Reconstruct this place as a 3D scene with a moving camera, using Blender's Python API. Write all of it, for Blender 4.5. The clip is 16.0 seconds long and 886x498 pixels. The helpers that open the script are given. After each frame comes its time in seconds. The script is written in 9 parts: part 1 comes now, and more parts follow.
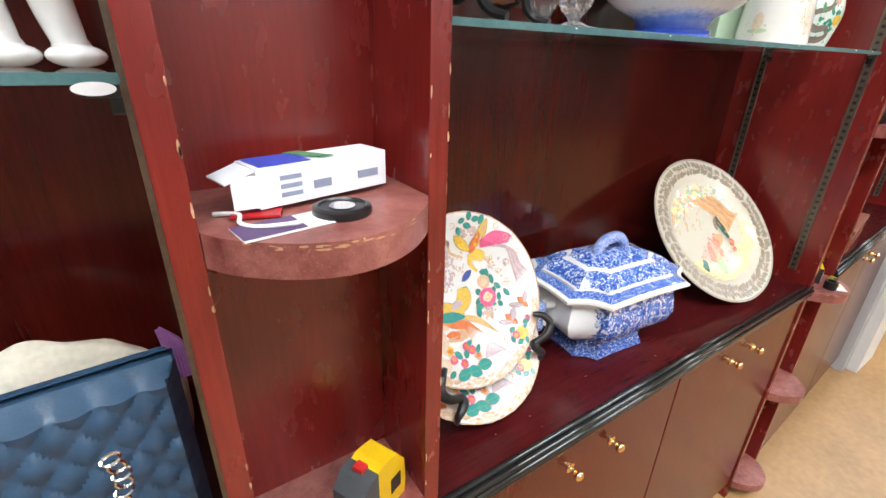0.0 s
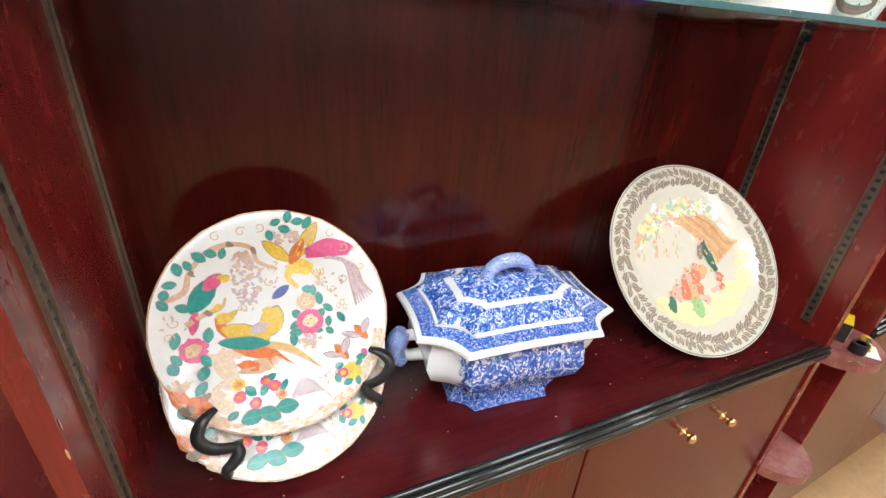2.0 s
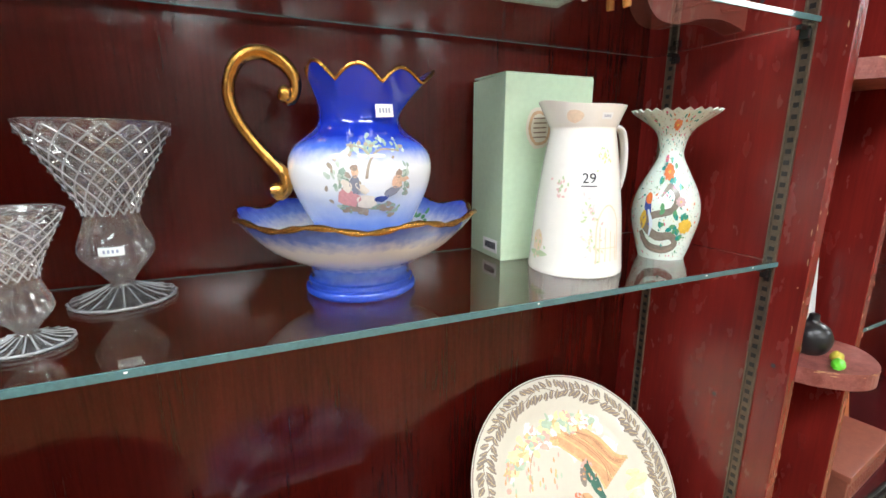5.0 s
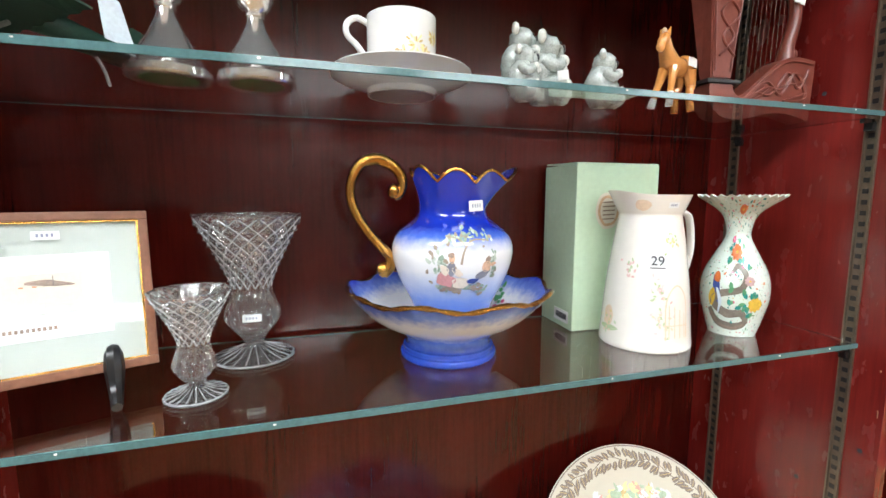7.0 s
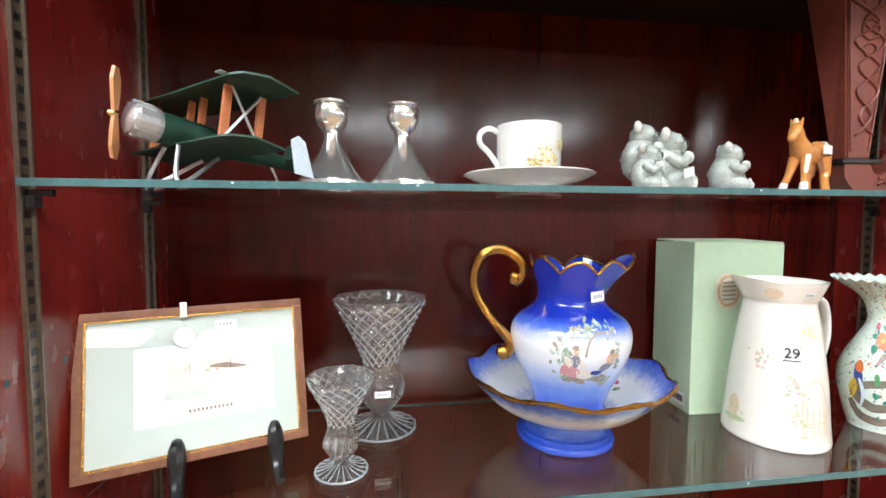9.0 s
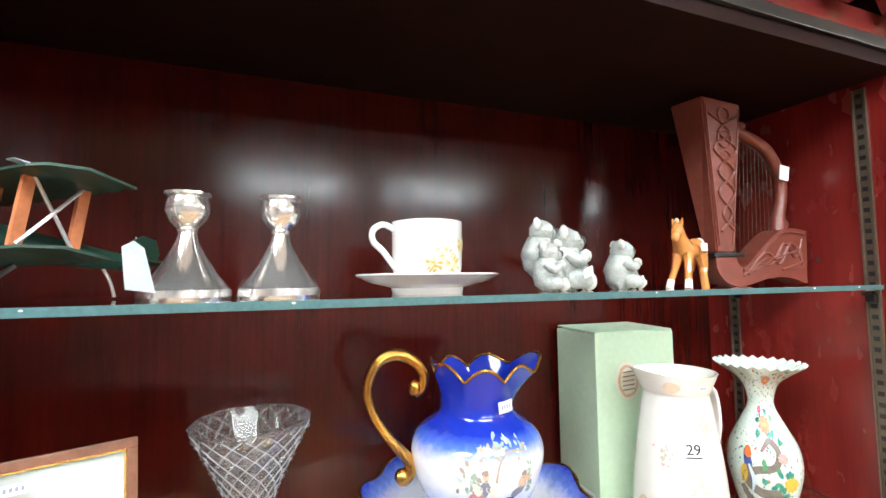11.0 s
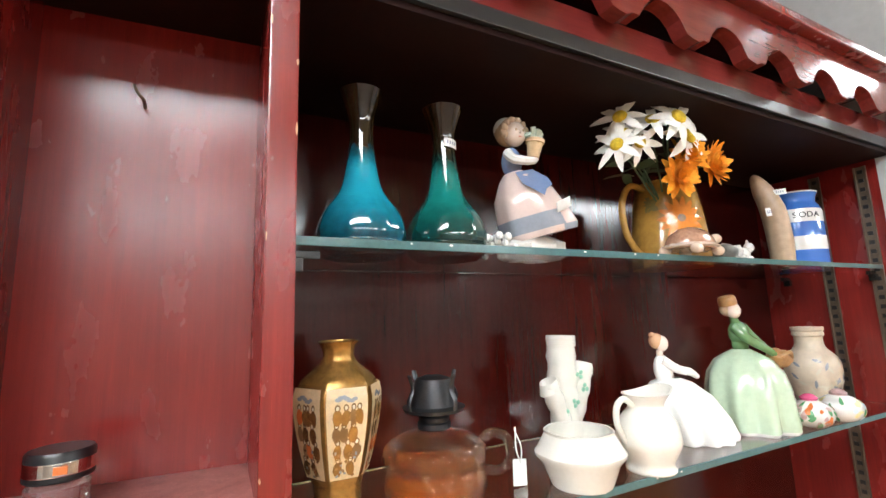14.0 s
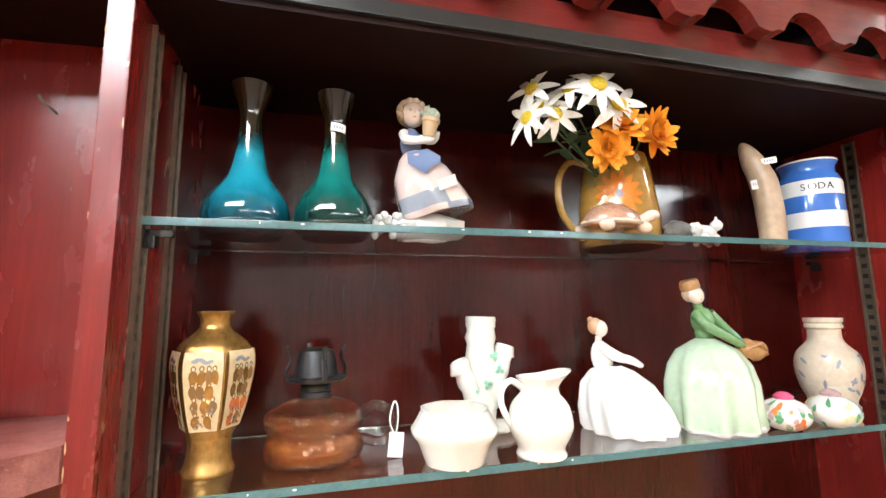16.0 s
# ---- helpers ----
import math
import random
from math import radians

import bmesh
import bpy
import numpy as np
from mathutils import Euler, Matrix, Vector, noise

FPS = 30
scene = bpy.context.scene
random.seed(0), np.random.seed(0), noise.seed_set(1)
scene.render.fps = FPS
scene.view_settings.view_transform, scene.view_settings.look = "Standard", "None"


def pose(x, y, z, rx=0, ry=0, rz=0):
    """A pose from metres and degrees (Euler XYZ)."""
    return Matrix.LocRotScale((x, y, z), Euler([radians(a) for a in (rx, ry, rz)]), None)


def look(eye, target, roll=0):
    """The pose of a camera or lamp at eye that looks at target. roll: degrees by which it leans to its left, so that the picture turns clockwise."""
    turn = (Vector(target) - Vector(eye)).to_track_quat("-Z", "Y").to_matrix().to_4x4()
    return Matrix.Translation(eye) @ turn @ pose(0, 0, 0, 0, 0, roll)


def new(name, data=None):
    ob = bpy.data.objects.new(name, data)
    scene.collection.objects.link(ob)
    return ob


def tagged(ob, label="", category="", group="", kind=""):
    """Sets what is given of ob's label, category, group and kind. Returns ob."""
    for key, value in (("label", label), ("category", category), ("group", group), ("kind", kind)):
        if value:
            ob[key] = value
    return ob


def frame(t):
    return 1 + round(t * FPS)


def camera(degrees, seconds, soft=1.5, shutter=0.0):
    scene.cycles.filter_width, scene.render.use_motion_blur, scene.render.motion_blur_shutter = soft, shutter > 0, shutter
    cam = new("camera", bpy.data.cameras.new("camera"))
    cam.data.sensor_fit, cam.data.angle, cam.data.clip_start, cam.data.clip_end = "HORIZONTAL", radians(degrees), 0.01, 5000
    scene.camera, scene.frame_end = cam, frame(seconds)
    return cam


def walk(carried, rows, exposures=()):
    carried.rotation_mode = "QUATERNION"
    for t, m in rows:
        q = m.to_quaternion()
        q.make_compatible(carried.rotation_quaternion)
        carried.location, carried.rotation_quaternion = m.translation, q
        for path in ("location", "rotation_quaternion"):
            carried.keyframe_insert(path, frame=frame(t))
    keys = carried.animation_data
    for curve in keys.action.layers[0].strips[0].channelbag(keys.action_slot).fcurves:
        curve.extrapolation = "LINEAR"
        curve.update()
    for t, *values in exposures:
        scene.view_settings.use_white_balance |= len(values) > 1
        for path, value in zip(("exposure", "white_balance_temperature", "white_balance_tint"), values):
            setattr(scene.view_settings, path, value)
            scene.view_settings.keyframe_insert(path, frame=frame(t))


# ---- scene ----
cam = camera(89.9, 16.0)
PATH = [
    (0, (0.021, 0.007, 1.229), (1.049, 1.523, 0.426), 1.6),
    (0.5, (0.145, 0.009, 1.222), (1.155, 1.526, 0.398), 2.0),
    (1, (0.213, 0.042, 1.213), (1.178, 1.563, 0.343), 1.9),
    (1.5, (0.283, 0.046, 1.213), (1.193, 1.586, 0.319), 2.4),
    (2, (0.363, 0.0, 1.222), (1.126, 1.612, 0.316), 4.1),
    (2.5, (0.418, -0.036, 1.228), (1.156, 1.592, 0.331), 4.3),
    (3, (0.469, -0.045, 1.264), (1.18, 1.612, 0.398), 3.1),
    (3.5, (0.519, -0.007, 1.296), (1.264, 1.678, 0.518), 0.9),
    (4, (0.575, 0.032, 1.342), (1.392, 1.737, 0.69), 0.5),
    (4.2, (0.606, 0.022, 1.36), (1.418, 1.747, 0.754), 0.4),
    (6.3, (0.643, -0.038, 1.442), (1.357, 1.81, 1.17), 0.3),
    (6.5, (0.625, -0.043, 1.446), (1.293, 1.824, 1.189), 0.2),
    (7, (0.58, -0.06, 1.453), (1.159, 1.84, 1.217), 0.2),
    (7.5, (0.548, -0.076, 1.463), (0.985, 1.865, 1.258), 0.1),
    (8, (0.517, -0.079, 1.476), (0.827, 1.889, 1.298), 0.2),
    (8.2, (0.507, -0.077, 1.483), (0.788, 1.895, 1.307), 0.2),
    (10.3, (0.529, -0.042, 1.582), (0.822, 1.936, 1.649), 0.1),
    (10.5, (0.53, -0.033, 1.582), (0.932, 1.924, 1.672), -0.0),
    (11, (0.534, -0.013, 1.577), (1.239, 1.853, 1.714), -0.7),
    (11.5, (0.572, -0.006, 1.585), (1.509, 1.754, 1.747), -1.1),
    (12, (0.73, 0.011, 1.592), (1.735, 1.733, 1.75), -0.8),
    (12.5, (0.937, -0.031, 1.603), (2.046, 1.622, 1.797), -1.3),
    (13, (1.136, -0.003, 1.604), (2.417, 1.52, 1.806), -2.7),
    (13.5, (1.311, 0.031, 1.619), (2.516, 1.607, 1.871), -3.4),
    (14, (1.453, 0.023, 1.613), (2.234, 1.84, 1.915), -1.9),
    (14.5, (1.509, 0.023, 1.613), (2.067, 1.919, 1.915), -1.1),
    (15, (1.536, 0.016, 1.615), (2.082, 1.922, 1.883), -1.3),
    (15.5, (1.608, -0.009, 1.613), (2.015, 1.929, 1.888), -0.6),
    (16, (1.642, -0.044, 1.596), (2.026, 1.9, 1.865), -0.7),
]
walk(cam, [(t, look(eye, target, roll)) for t, eye, target, roll in PATH],
     [(0.0, 0.32), (0.5, 0.12), (1.5, 0.18), (4.0, 0.35), (8.2, 0.3), (10.3, 0.62), (12.0, 0.74), (13.5, 0.60), (14.3, 0.90), (16.0, 1.05)])

import itertools

# ---- light ----
world = bpy.data.worlds.new("world")
scene.world = world
world.use_nodes = True
world.node_tree.nodes["Background"].inputs[0].default_value = (0.9, 0.95, 1.0, 1)
world.node_tree.nodes["Background"].inputs[1].default_value = 0.3
scene.view_settings.exposure = 0.0
LAMP_POWER = 21.0


# ---- materials ----
def node_mat(name):
    m = bpy.data.materials.new(name)
    m.use_nodes = True
    nt = m.node_tree
    return m, nt, nt.nodes["Principled BSDF"]


def tex(nt, kind, coord="Object", scale=(1, 1, 1), **values):
    tc = nt.nodes.new("ShaderNodeTexCoord")
    mp = nt.nodes.new("ShaderNodeMapping")
    mp.inputs["Scale"].default_value = scale
    nt.links.new(tc.outputs[coord], mp.inputs["Vector"])
    n = nt.nodes.new(kind)
    nt.links.new(mp.outputs[0], n.inputs["Vector"])
    for key, value in values.items():
        n.inputs[key].default_value = value
    return n


def ramp(nt, source, stops):
    r = nt.nodes.new("ShaderNodeValToRGB")
    el = r.color_ramp.elements
    while len(el) < len(stops):
        el.new(0.5)
    for e, (p, c) in zip(el, stops):
        e.position, e.color = p, (*c, 1)
    nt.links.new(source, r.inputs[0])
    return r.outputs[0]


def mix(nt, fac, a, b, blend="MIX"):
    n = nt.nodes.new("ShaderNodeMix")
    n.data_type, n.blend_type = "RGBA", blend
    for socket, v in ((n.inputs[0], fac), (n.inputs[6], a), (n.inputs[7], b)):
        if isinstance(v, bpy.types.NodeSocket):
            nt.links.new(v, socket)
        elif isinstance(v, (int, float)):
            socket.default_value = v
        else:
            socket.default_value = (*v, 1)
    return n.outputs[2]


def bump(nt, b, source, strength, dist=0.001):
    n = nt.nodes.new("ShaderNodeBump")
    n.inputs["Strength"].default_value, n.inputs["Distance"].default_value = strength, dist
    nt.links.new(source, n.inputs["Height"])
    nt.links.new(n.outputs[0], b.inputs["Normal"])


def plain(name, color, rough=0.4, metal=0.0, vary=0.12, size=60.0, relief=0.0, coat=0.0):
    """A surface of one paint with two scales of tone in it."""
    m, nt, b = node_mat(name)
    n1 = tex(nt, "ShaderNodeTexNoise", scale=(size,) * 3, Detail=5.0)
    n2 = tex(nt, "ShaderNodeTexNoise", scale=(size / 7,) * 3, Detail=3.0)
    lo, hi = [c * (1 - vary) for c in color], [min(1, c * (1 + vary)) for c in color]
    c1 = ramp(nt, n1.outputs[0], [(0.3, lo), (0.7, hi)])
    c2 = ramp(nt, n2.outputs[0], [(0.3, lo), (0.7, hi)])
    nt.links.new(mix(nt, 0.5, c1, c2), b.inputs["Base Color"])
    b.inputs["Roughness"].default_value, b.inputs["Metallic"].default_value = rough, metal
    b.inputs["Coat Weight"].default_value = coat
    if relief:
        bump(nt, b, n1.outputs[0], relief)
    return m


def wood(name, dark, light, rough=0.28, grain=(42, 42, 1.6), scratch=True, gloss=0.4):
    m, nt, b = node_mat(name)
    g = tex(nt, "ShaderNodeTexNoise", scale=grain, Detail=8.0, Roughness=0.65)
    big = tex(nt, "ShaderNodeTexNoise", scale=(3.5, 3.5, 1.2), Detail=3.0)
    mid = [(a + b) / 2 for a, b in zip(dark, light)]
    c = ramp(nt, g.outputs[0], [(0.25, [v * 0.82 for v in dark]), (0.5, mid), (0.75, [v * 1.12 for v in light])])
    c = mix(nt, 0.45, c, ramp(nt, big.outputs[0], [(0.35, [v * 0.85 for v in dark]), (0.7, [v * 1.1 for v in light])]))
    if scratch:
        s = tex(nt, "ShaderNodeTexNoise", scale=(190, 190, 110), Detail=1.0)
        c = mix(nt, ramp(nt, s.outputs[0], [(0.86, (0, 0, 0)), (0.90, (0.4, 0.4, 0.4))]), c, (0.3, 0.12, 0.08))
        line = tex(nt, "ShaderNodeTexNoise", scale=[(v * 8 if v > 10 else v * 5) for v in grain], Detail=2.0)
        c = mix(nt, ramp(nt, line.outputs[0], [(0.63, (0, 0, 0)), (0.72, (0.18, 0.18, 0.18))]), c, [min(1, v * 2.2) for v in light])
        c = mix(nt, ramp(nt, line.outputs[0], [(0.28, (0.28, 0.28, 0.28)), (0.38, (0, 0, 0))]), c, [v * 0.4 for v in dark])
    nt.links.new(c, b.inputs["Base Color"])
    smear = tex(nt, "ShaderNodeTexNoise", scale=(9, 9, 4), Detail=4.0)
    r = nt.nodes.new("ShaderNodeMapRange")
    r.inputs[1].default_value, r.inputs[2].default_value = 0.3, 0.7
    r.inputs[3].default_value, r.inputs[4].default_value = rough - 0.03, rough + 0.04
    nt.links.new(smear.outputs[0], r.inputs[0])
    nt.links.new(r.outputs[0], b.inputs["Roughness"])
    b.inputs["Specular IOR Level"].default_value = gloss
    return m


def glass(name, color=(1, 1, 1), rough=0.0, ior=1.5):
    m, nt, b = node_mat(name)
    b.inputs["Base Color"].default_value = (*color, 1)
    b.inputs["Transmission Weight"].default_value = 1
    b.inputs["Roughness"].default_value, b.inputs["IOR"].default_value = rough, ior
    return m


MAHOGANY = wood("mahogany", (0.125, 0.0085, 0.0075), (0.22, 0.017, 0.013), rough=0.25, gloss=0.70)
# the same mahogany, with the shade inside the cabinets put into its colour
MAHOGANY_SHADED = wood("mahogany_shaded", (0.030, 0.0023, 0.0016), (0.058, 0.0050, 0.0030), rough=0.15, gloss=0.42)
MAHOGANY_TOP = wood("mahogany_top", (0.045, 0.004, 0.005), (0.085, 0.008, 0.009), rough=0.22, grain=(2.0, 40, 40))
MAHOGANY_DOOR = wood("mahogany_door", (0.075, 0.0075, 0.005), (0.125, 0.015, 0.009), rough=0.22)
ROSE_WOOD = wood("rose_wood", (0.11, 0.012, 0.012), (0.20, 0.03, 0.025), rough=0.16, grain=(2.5, 50, 50))
BARE_WOOD = plain("bare_wood", (0.50, 0.27, 0.15), 0.6, vary=0.3)
# undersides of the top boards: the shade there is painted in as near-black
SHADED_TOP = plain("shaded_top", (0.012, 0.0035, 0.0028), 0.6, vary=0.3, size=30)
SHADED_TOP.node_tree.nodes["Principled BSDF"].inputs["Specular IOR Level"].default_value = 0.12
EDGE_STRIP = plain("edge_strip", (0.018, 0.019, 0.02), 0.3, vary=0.2)
BLACK_TRIM = plain("black_trim", (0.016, 0.017, 0.017), 0.16, vary=0.3, coat=0.5)
DARK_METAL = plain("dark_metal", (0.17, 0.13, 0.095), 0.36, 0.6, vary=0.25)
BLACK = plain("black_plastic", (0.012, 0.012, 0.013), 0.3)
BRASS = plain("brass", (0.80, 0.60, 0.28), 0.22, 1.0)
CHROME = plain("chrome", (0.75, 0.74, 0.72), 0.16, 1.0)
WHITE_PAINT = plain("white_paint", (0.72, 0.73, 0.72), 0.45, vary=0.05, size=20, relief=0.1)
# white paint greyed to carry the shade on the column's side face
SHADED_PAINT = plain("shaded_paint", (0.45, 0.47, 0.48), 0.5, vary=0.08, size=20)
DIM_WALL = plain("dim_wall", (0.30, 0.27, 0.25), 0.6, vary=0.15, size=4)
WALL_EMULSION = plain("wall_emulsion", (0.50, 0.50, 0.48), 0.6, vary=0.08, size=6, relief=0.1)
SHOP_WALL = plain("shop_wall", (0.60, 0.59, 0.56), 0.6, vary=0.1, size=4)
CEILING_TILE = plain("ceiling_tile", (0.66, 0.64, 0.58), 0.9, vary=0.06, size=90, relief=0.3)
PAPER = plain("paper", (0.74, 0.75, 0.74), 0.7, vary=0.03)
INK = plain("ink", (0.03, 0.03, 0.04), 0.6)
DUSTY_SHELF = wood("dusty_shelf", (0.13, 0.018, 0.015), (0.38, 0.15, 0.125), rough=0.34, grain=(16, 16, 16))
FLOOR_VINYL = plain("floor_vinyl", (0.40, 0.23, 0.10), 0.35, vary=0.22, size=9)

SHELF_GLASS = glass("shelf_glass", (0.93, 0.98, 0.96))
SHELF_EDGE = plain("shelf_edge", (0.07, 0.15, 0.155), 0.12, vary=0.2)


# ---- building blocks ----
def part(name, bm, material, parent=None, label="", smooth=False):
    """Link a bmesh as one mesh object under a thing or a part."""
    me = bpy.data.meshes.new(name)
    if smooth:
        for f in bm.faces:
            f.smooth = True
    bm.normal_update()
    bm.to_mesh(me)
    bm.free()
    for m in material if isinstance(material, (list, tuple)) else [material]:
        me.materials.append(m)
    ob = new(name, me)
    if smooth:
        me.set_sharp_from_angle(angle=radians(38))
    if parent:
        ob.parent = parent
    if label:
        ob["label"] = label
    return ob


def thing(name, label, category, x=0, y=0, z=0, rz=0, group="", kind=""):
    ob = new(name)
    ob.empty_display_size = 0.03
    ob.matrix_basis = pose(x, y, z, 0, 0, rz)
    return tagged(ob, label, category, group, kind)


def box(bm, x0, x1, y0, y1, z0, z1, bevel=0.0, m=None, mat=0):
    r = bmesh.ops.create_cube(bm, size=1)
    vs = r["verts"]
    for v in vs:
        v.co = Vector(((x0 + x1) / 2 + v.co.x * (x1 - x0), (y0 + y1) / 2 + v.co.y * (y1 - y0), (z0 + z1) / 2 + v.co.z * (z1 - z0)))
    fs = {f for v in vs for f in v.link_faces}
    if bevel:
        es = {e for f in fs for e in f.edges}
        r = bmesh.ops.bevel(bm, geom=list(es), offset=bevel, segments=2, profile=0.7, affect="EDGES")
        vs = {v for f in r["faces"] for v in f.verts} | {v for v in vs if v.is_valid}
        fs = {f for v in vs for f in v.link_faces}
    if m is not None:
        for v in vs:
            v.co = m @ v.co
    for f in fs:
        f.material_index = mat
    return bm


def cube(x0, x1, y0, y1, z0, z1, bevel=0.0, m=None):
    return box(bmesh.new(), x0, x1, y0, y1, z0, z1, bevel, m)


def spline(points, n=6):
    """A smooth line through the points."""
    pts = [Vector(p) for p in points]
    out = []
    for i in range(len(pts) - 1):
        p0, p1, p2, p3 = pts[max(i - 1, 0)], pts[i], pts[i + 1], pts[min(i + 2, len(pts) - 1)]
        for k in range(n):
            t = k / n
            out.append(0.5 * ((2 * p1) + (p2 - p0) * t + (2 * p0 - 5 * p1 + 4 * p2 - p3) * t * t + (3 * p1 - p0 - 3 * p2 + p3) * t ** 3))
    out.append(pts[-1])
    return out


def lathe(bm, profile, seg=40, shape=None, m=None, mat=0, smooth_n=0):
    """Turn a profile of (radius, height). shape(angle, height, radius) gives (radius, height) where it is not round."""
    if smooth_n:
        profile = [(p.x, p.y) for p in spline([(r, z, 0) for r, z in profile], smooth_n)]
    rings = []
    for r, z in profile:
        if r <= 1e-5:
            rings.append([bm.verts.new((0, 0, z))])
            continue
        ring = []
        for k in range(seg):
            a = 2 * math.pi * k / seg
            rr, zz = shape(a, z, r) if shape else (r, z)
            ring.append(bm.verts.new((rr * math.cos(a), rr * math.sin(a), zz)))
        rings.append(ring)
    for a, b in zip(rings, rings[1:]):
        for k in range(seg):
            j = (k + 1) % seg
            if len(a) == 1 and len(b) == 1:
                continue
            if len(a) == 1:
                f = bm.faces.new((a[0], b[k], b[j]))
            elif len(b) == 1:
                f = bm.faces.new((a[k], a[j], b[0]))
            else:
                f = bm.faces.new((a[k], a[j], b[j], b[k]))
            f.material_index = mat
    if m is not None:
        for ring in rings:
            for v in ring:
                v.co = m @ v.co
    return bm


def turned(profile, seg=40, shape=None, m=None, smooth_n=0):
    bm = lathe(bmesh.new(), profile, seg, shape, m, 0, smooth_n)
    bmesh.ops.recalc_face_normals(bm, faces=bm.faces)
    return bm


def tube(bm, points, radius, seg=10, mat=0, flat=1.0):
    """A round bar along the points; radius: one or one for each point."""
    pts = [Vector(p) for p in points]
    rs = radius if isinstance(radius, (list, tuple)) else [radius] * len(pts)
    if len(rs) != len(pts):
        rs = [np.interp(i / (len(pts) - 1), np.linspace(0, 1, len(rs)), rs) for i in range(len(pts))]
    up = Vector((0, 0, 1))
    prev, rings = None, []
    for i, p in enumerate(pts):
        d = (pts[min(i + 1, len(pts) - 1)] - pts[max(i - 1, 0)]).normalized()
        if prev is None:
            side = d.cross(up)
            if side.length < 0.1:
                side = d.cross(Vector((1, 0, 0)))
        else:
            side = prev - d * prev.dot(d)
        side.normalize()
        prev = side
        other = d.cross(side)
        rings.append([bm.verts.new(p + (side * math.cos(2 * math.pi * k / seg) + other * flat * math.sin(2 * math.pi * k / seg)) * rs[i]) for k in range(seg)])
    for a, b in zip(rings, rings[1:]):
        for k in range(seg):
            bm.faces.new((a[k], a[(k + 1) % seg], b[(k + 1) % seg], b[k])).material_index = mat
    bm.faces.new(rings[0][::-1]).material_index = mat
    bm.faces.new(rings[-1]).material_index = mat
    return bm


def blob(bm, c, r, m=None, mat=0, u=16, v=10, rough=0.0, rot=(0, 0, 0)):
    """An ellipsoid with an uneven skin, at c with half sizes r."""
    vs = bmesh.ops.create_uvsphere(bm, u_segments=u, v_segments=v, radius=1)["verts"]
    turn = Euler([radians(a) for a in rot]).to_matrix()
    for w in vs:
        p = w.co.copy()
        k = 1 + rough * noise.noise(p * 2.3 + Vector(c) * 40)
        w.co = turn @ Vector((p.x * r[0] * k, p.y * r[1] * k, p.z * r[2] * k)) + Vector(c)
        if m is not None:
            w.co = m @ w.co
    for f in {f for w in vs for f in w.link_faces}:
        f.material_index = mat
    return bm


def prism(bm, outline, depth, m=None, mat=0):
    """An outline in the x-z plane, thick along y from 0 to depth."""
    a = [bm.verts.new((x, 0, z)) for x, z in outline]
    b = [bm.verts.new((x, depth, z)) for x, z in outline]
    fs = [bm.faces.new(a), bm.faces.new(b[::-1])]
    for k in range(len(a)):
        j = (k + 1) % len(a)
        fs.append(bm.faces.new((a[j], a[k], b[k], b[j])))
    bmesh.ops.recalc_face_normals(bm, faces=fs)
    for f in fs:
        f.material_index = mat
    if m is not None:
        for w in a + b:
            w.co = m @ w.co
    return bm


def text_part(name, words, size, material, parent, m, depth=0.0002, label=""):
    cu = bpy.data.curves.new(name, "FONT")
    cu.body, cu.size, cu.extrude = words, size, depth
    cu.align_x, cu.align_y = "CENTER", "CENTER"
    tmp = bpy.data.objects.new(name, cu)
    me = bpy.data.meshes.new_from_object(tmp)
    bpy.data.objects.remove(tmp)
    me.name = name
    me.materials.clear()
    me.materials.append(material)
    ob = new(name, me)
    ob.parent = parent
    ob.matrix_basis = m
    if label:
        ob["label"] = label
    return ob


# ---- the cabinet wall ----
def moulded_edge(x0, x1, y, z, m=None):
    """The dark reeded nosing of a worktop: four round beads over a rounded edge."""
    bm = bmesh.new()
    box(bm, x0, x1, y + 0.001, y + 0.012, z - 0.026, z - 0.001, 0, m)
    for cy, cz in ((0.0075, 0.0000), (-0.0010, -0.0035), (-0.0045, -0.0118), (-0.0030, -0.0205)):
        r, n = 0.0047, 12
        rings = [[], []]
        for i in range(n):
            a = 2 * math.pi * i / n
            for ring, x in zip(rings, (x0, x1)):
                p = Vector((x, y + cy + r * math.cos(a), z + cz + r * math.sin(a)))
                ring.append(bm.verts.new(p if m is None else m @ p))
        for i in range(n):
            f = bm.faces.new((rings[0][i], rings[1][i], rings[1][(i + 1) % n], rings[0][(i + 1) % n]))
            f.smooth = True
        bm.faces.new(rings[0])
        bm.faces.new(rings[1])
    bmesh.ops.recalc_face_normals(bm, faces=bm.faces)
    return bm


def chips(parent, spots, seed):
    """Knocks in the lacquer that show bare wood: (point, size along, size across, axis along, axis across)."""
    rnd = random.Random(seed)
    bm = bmesh.new()
    for p, a, b, u, w in spots:
        u, w, p = Vector(u), Vector(w), Vector(p)
        n = 7
        vs = [bm.verts.new(p + u * a * rnd.uniform(0.6, 1.1) * math.cos(2 * math.pi * k / n) + w * b * rnd.uniform(0.5, 1.1) * math.sin(2 * math.pi * k / n)) for k in range(n)]
        bm.faces.new(vs)
    ob = part("chip", bm, BARE_WOOD, parent, "bare wood showing through chipped lacquer")
    ob["kind"] = "stuff"
    return ob


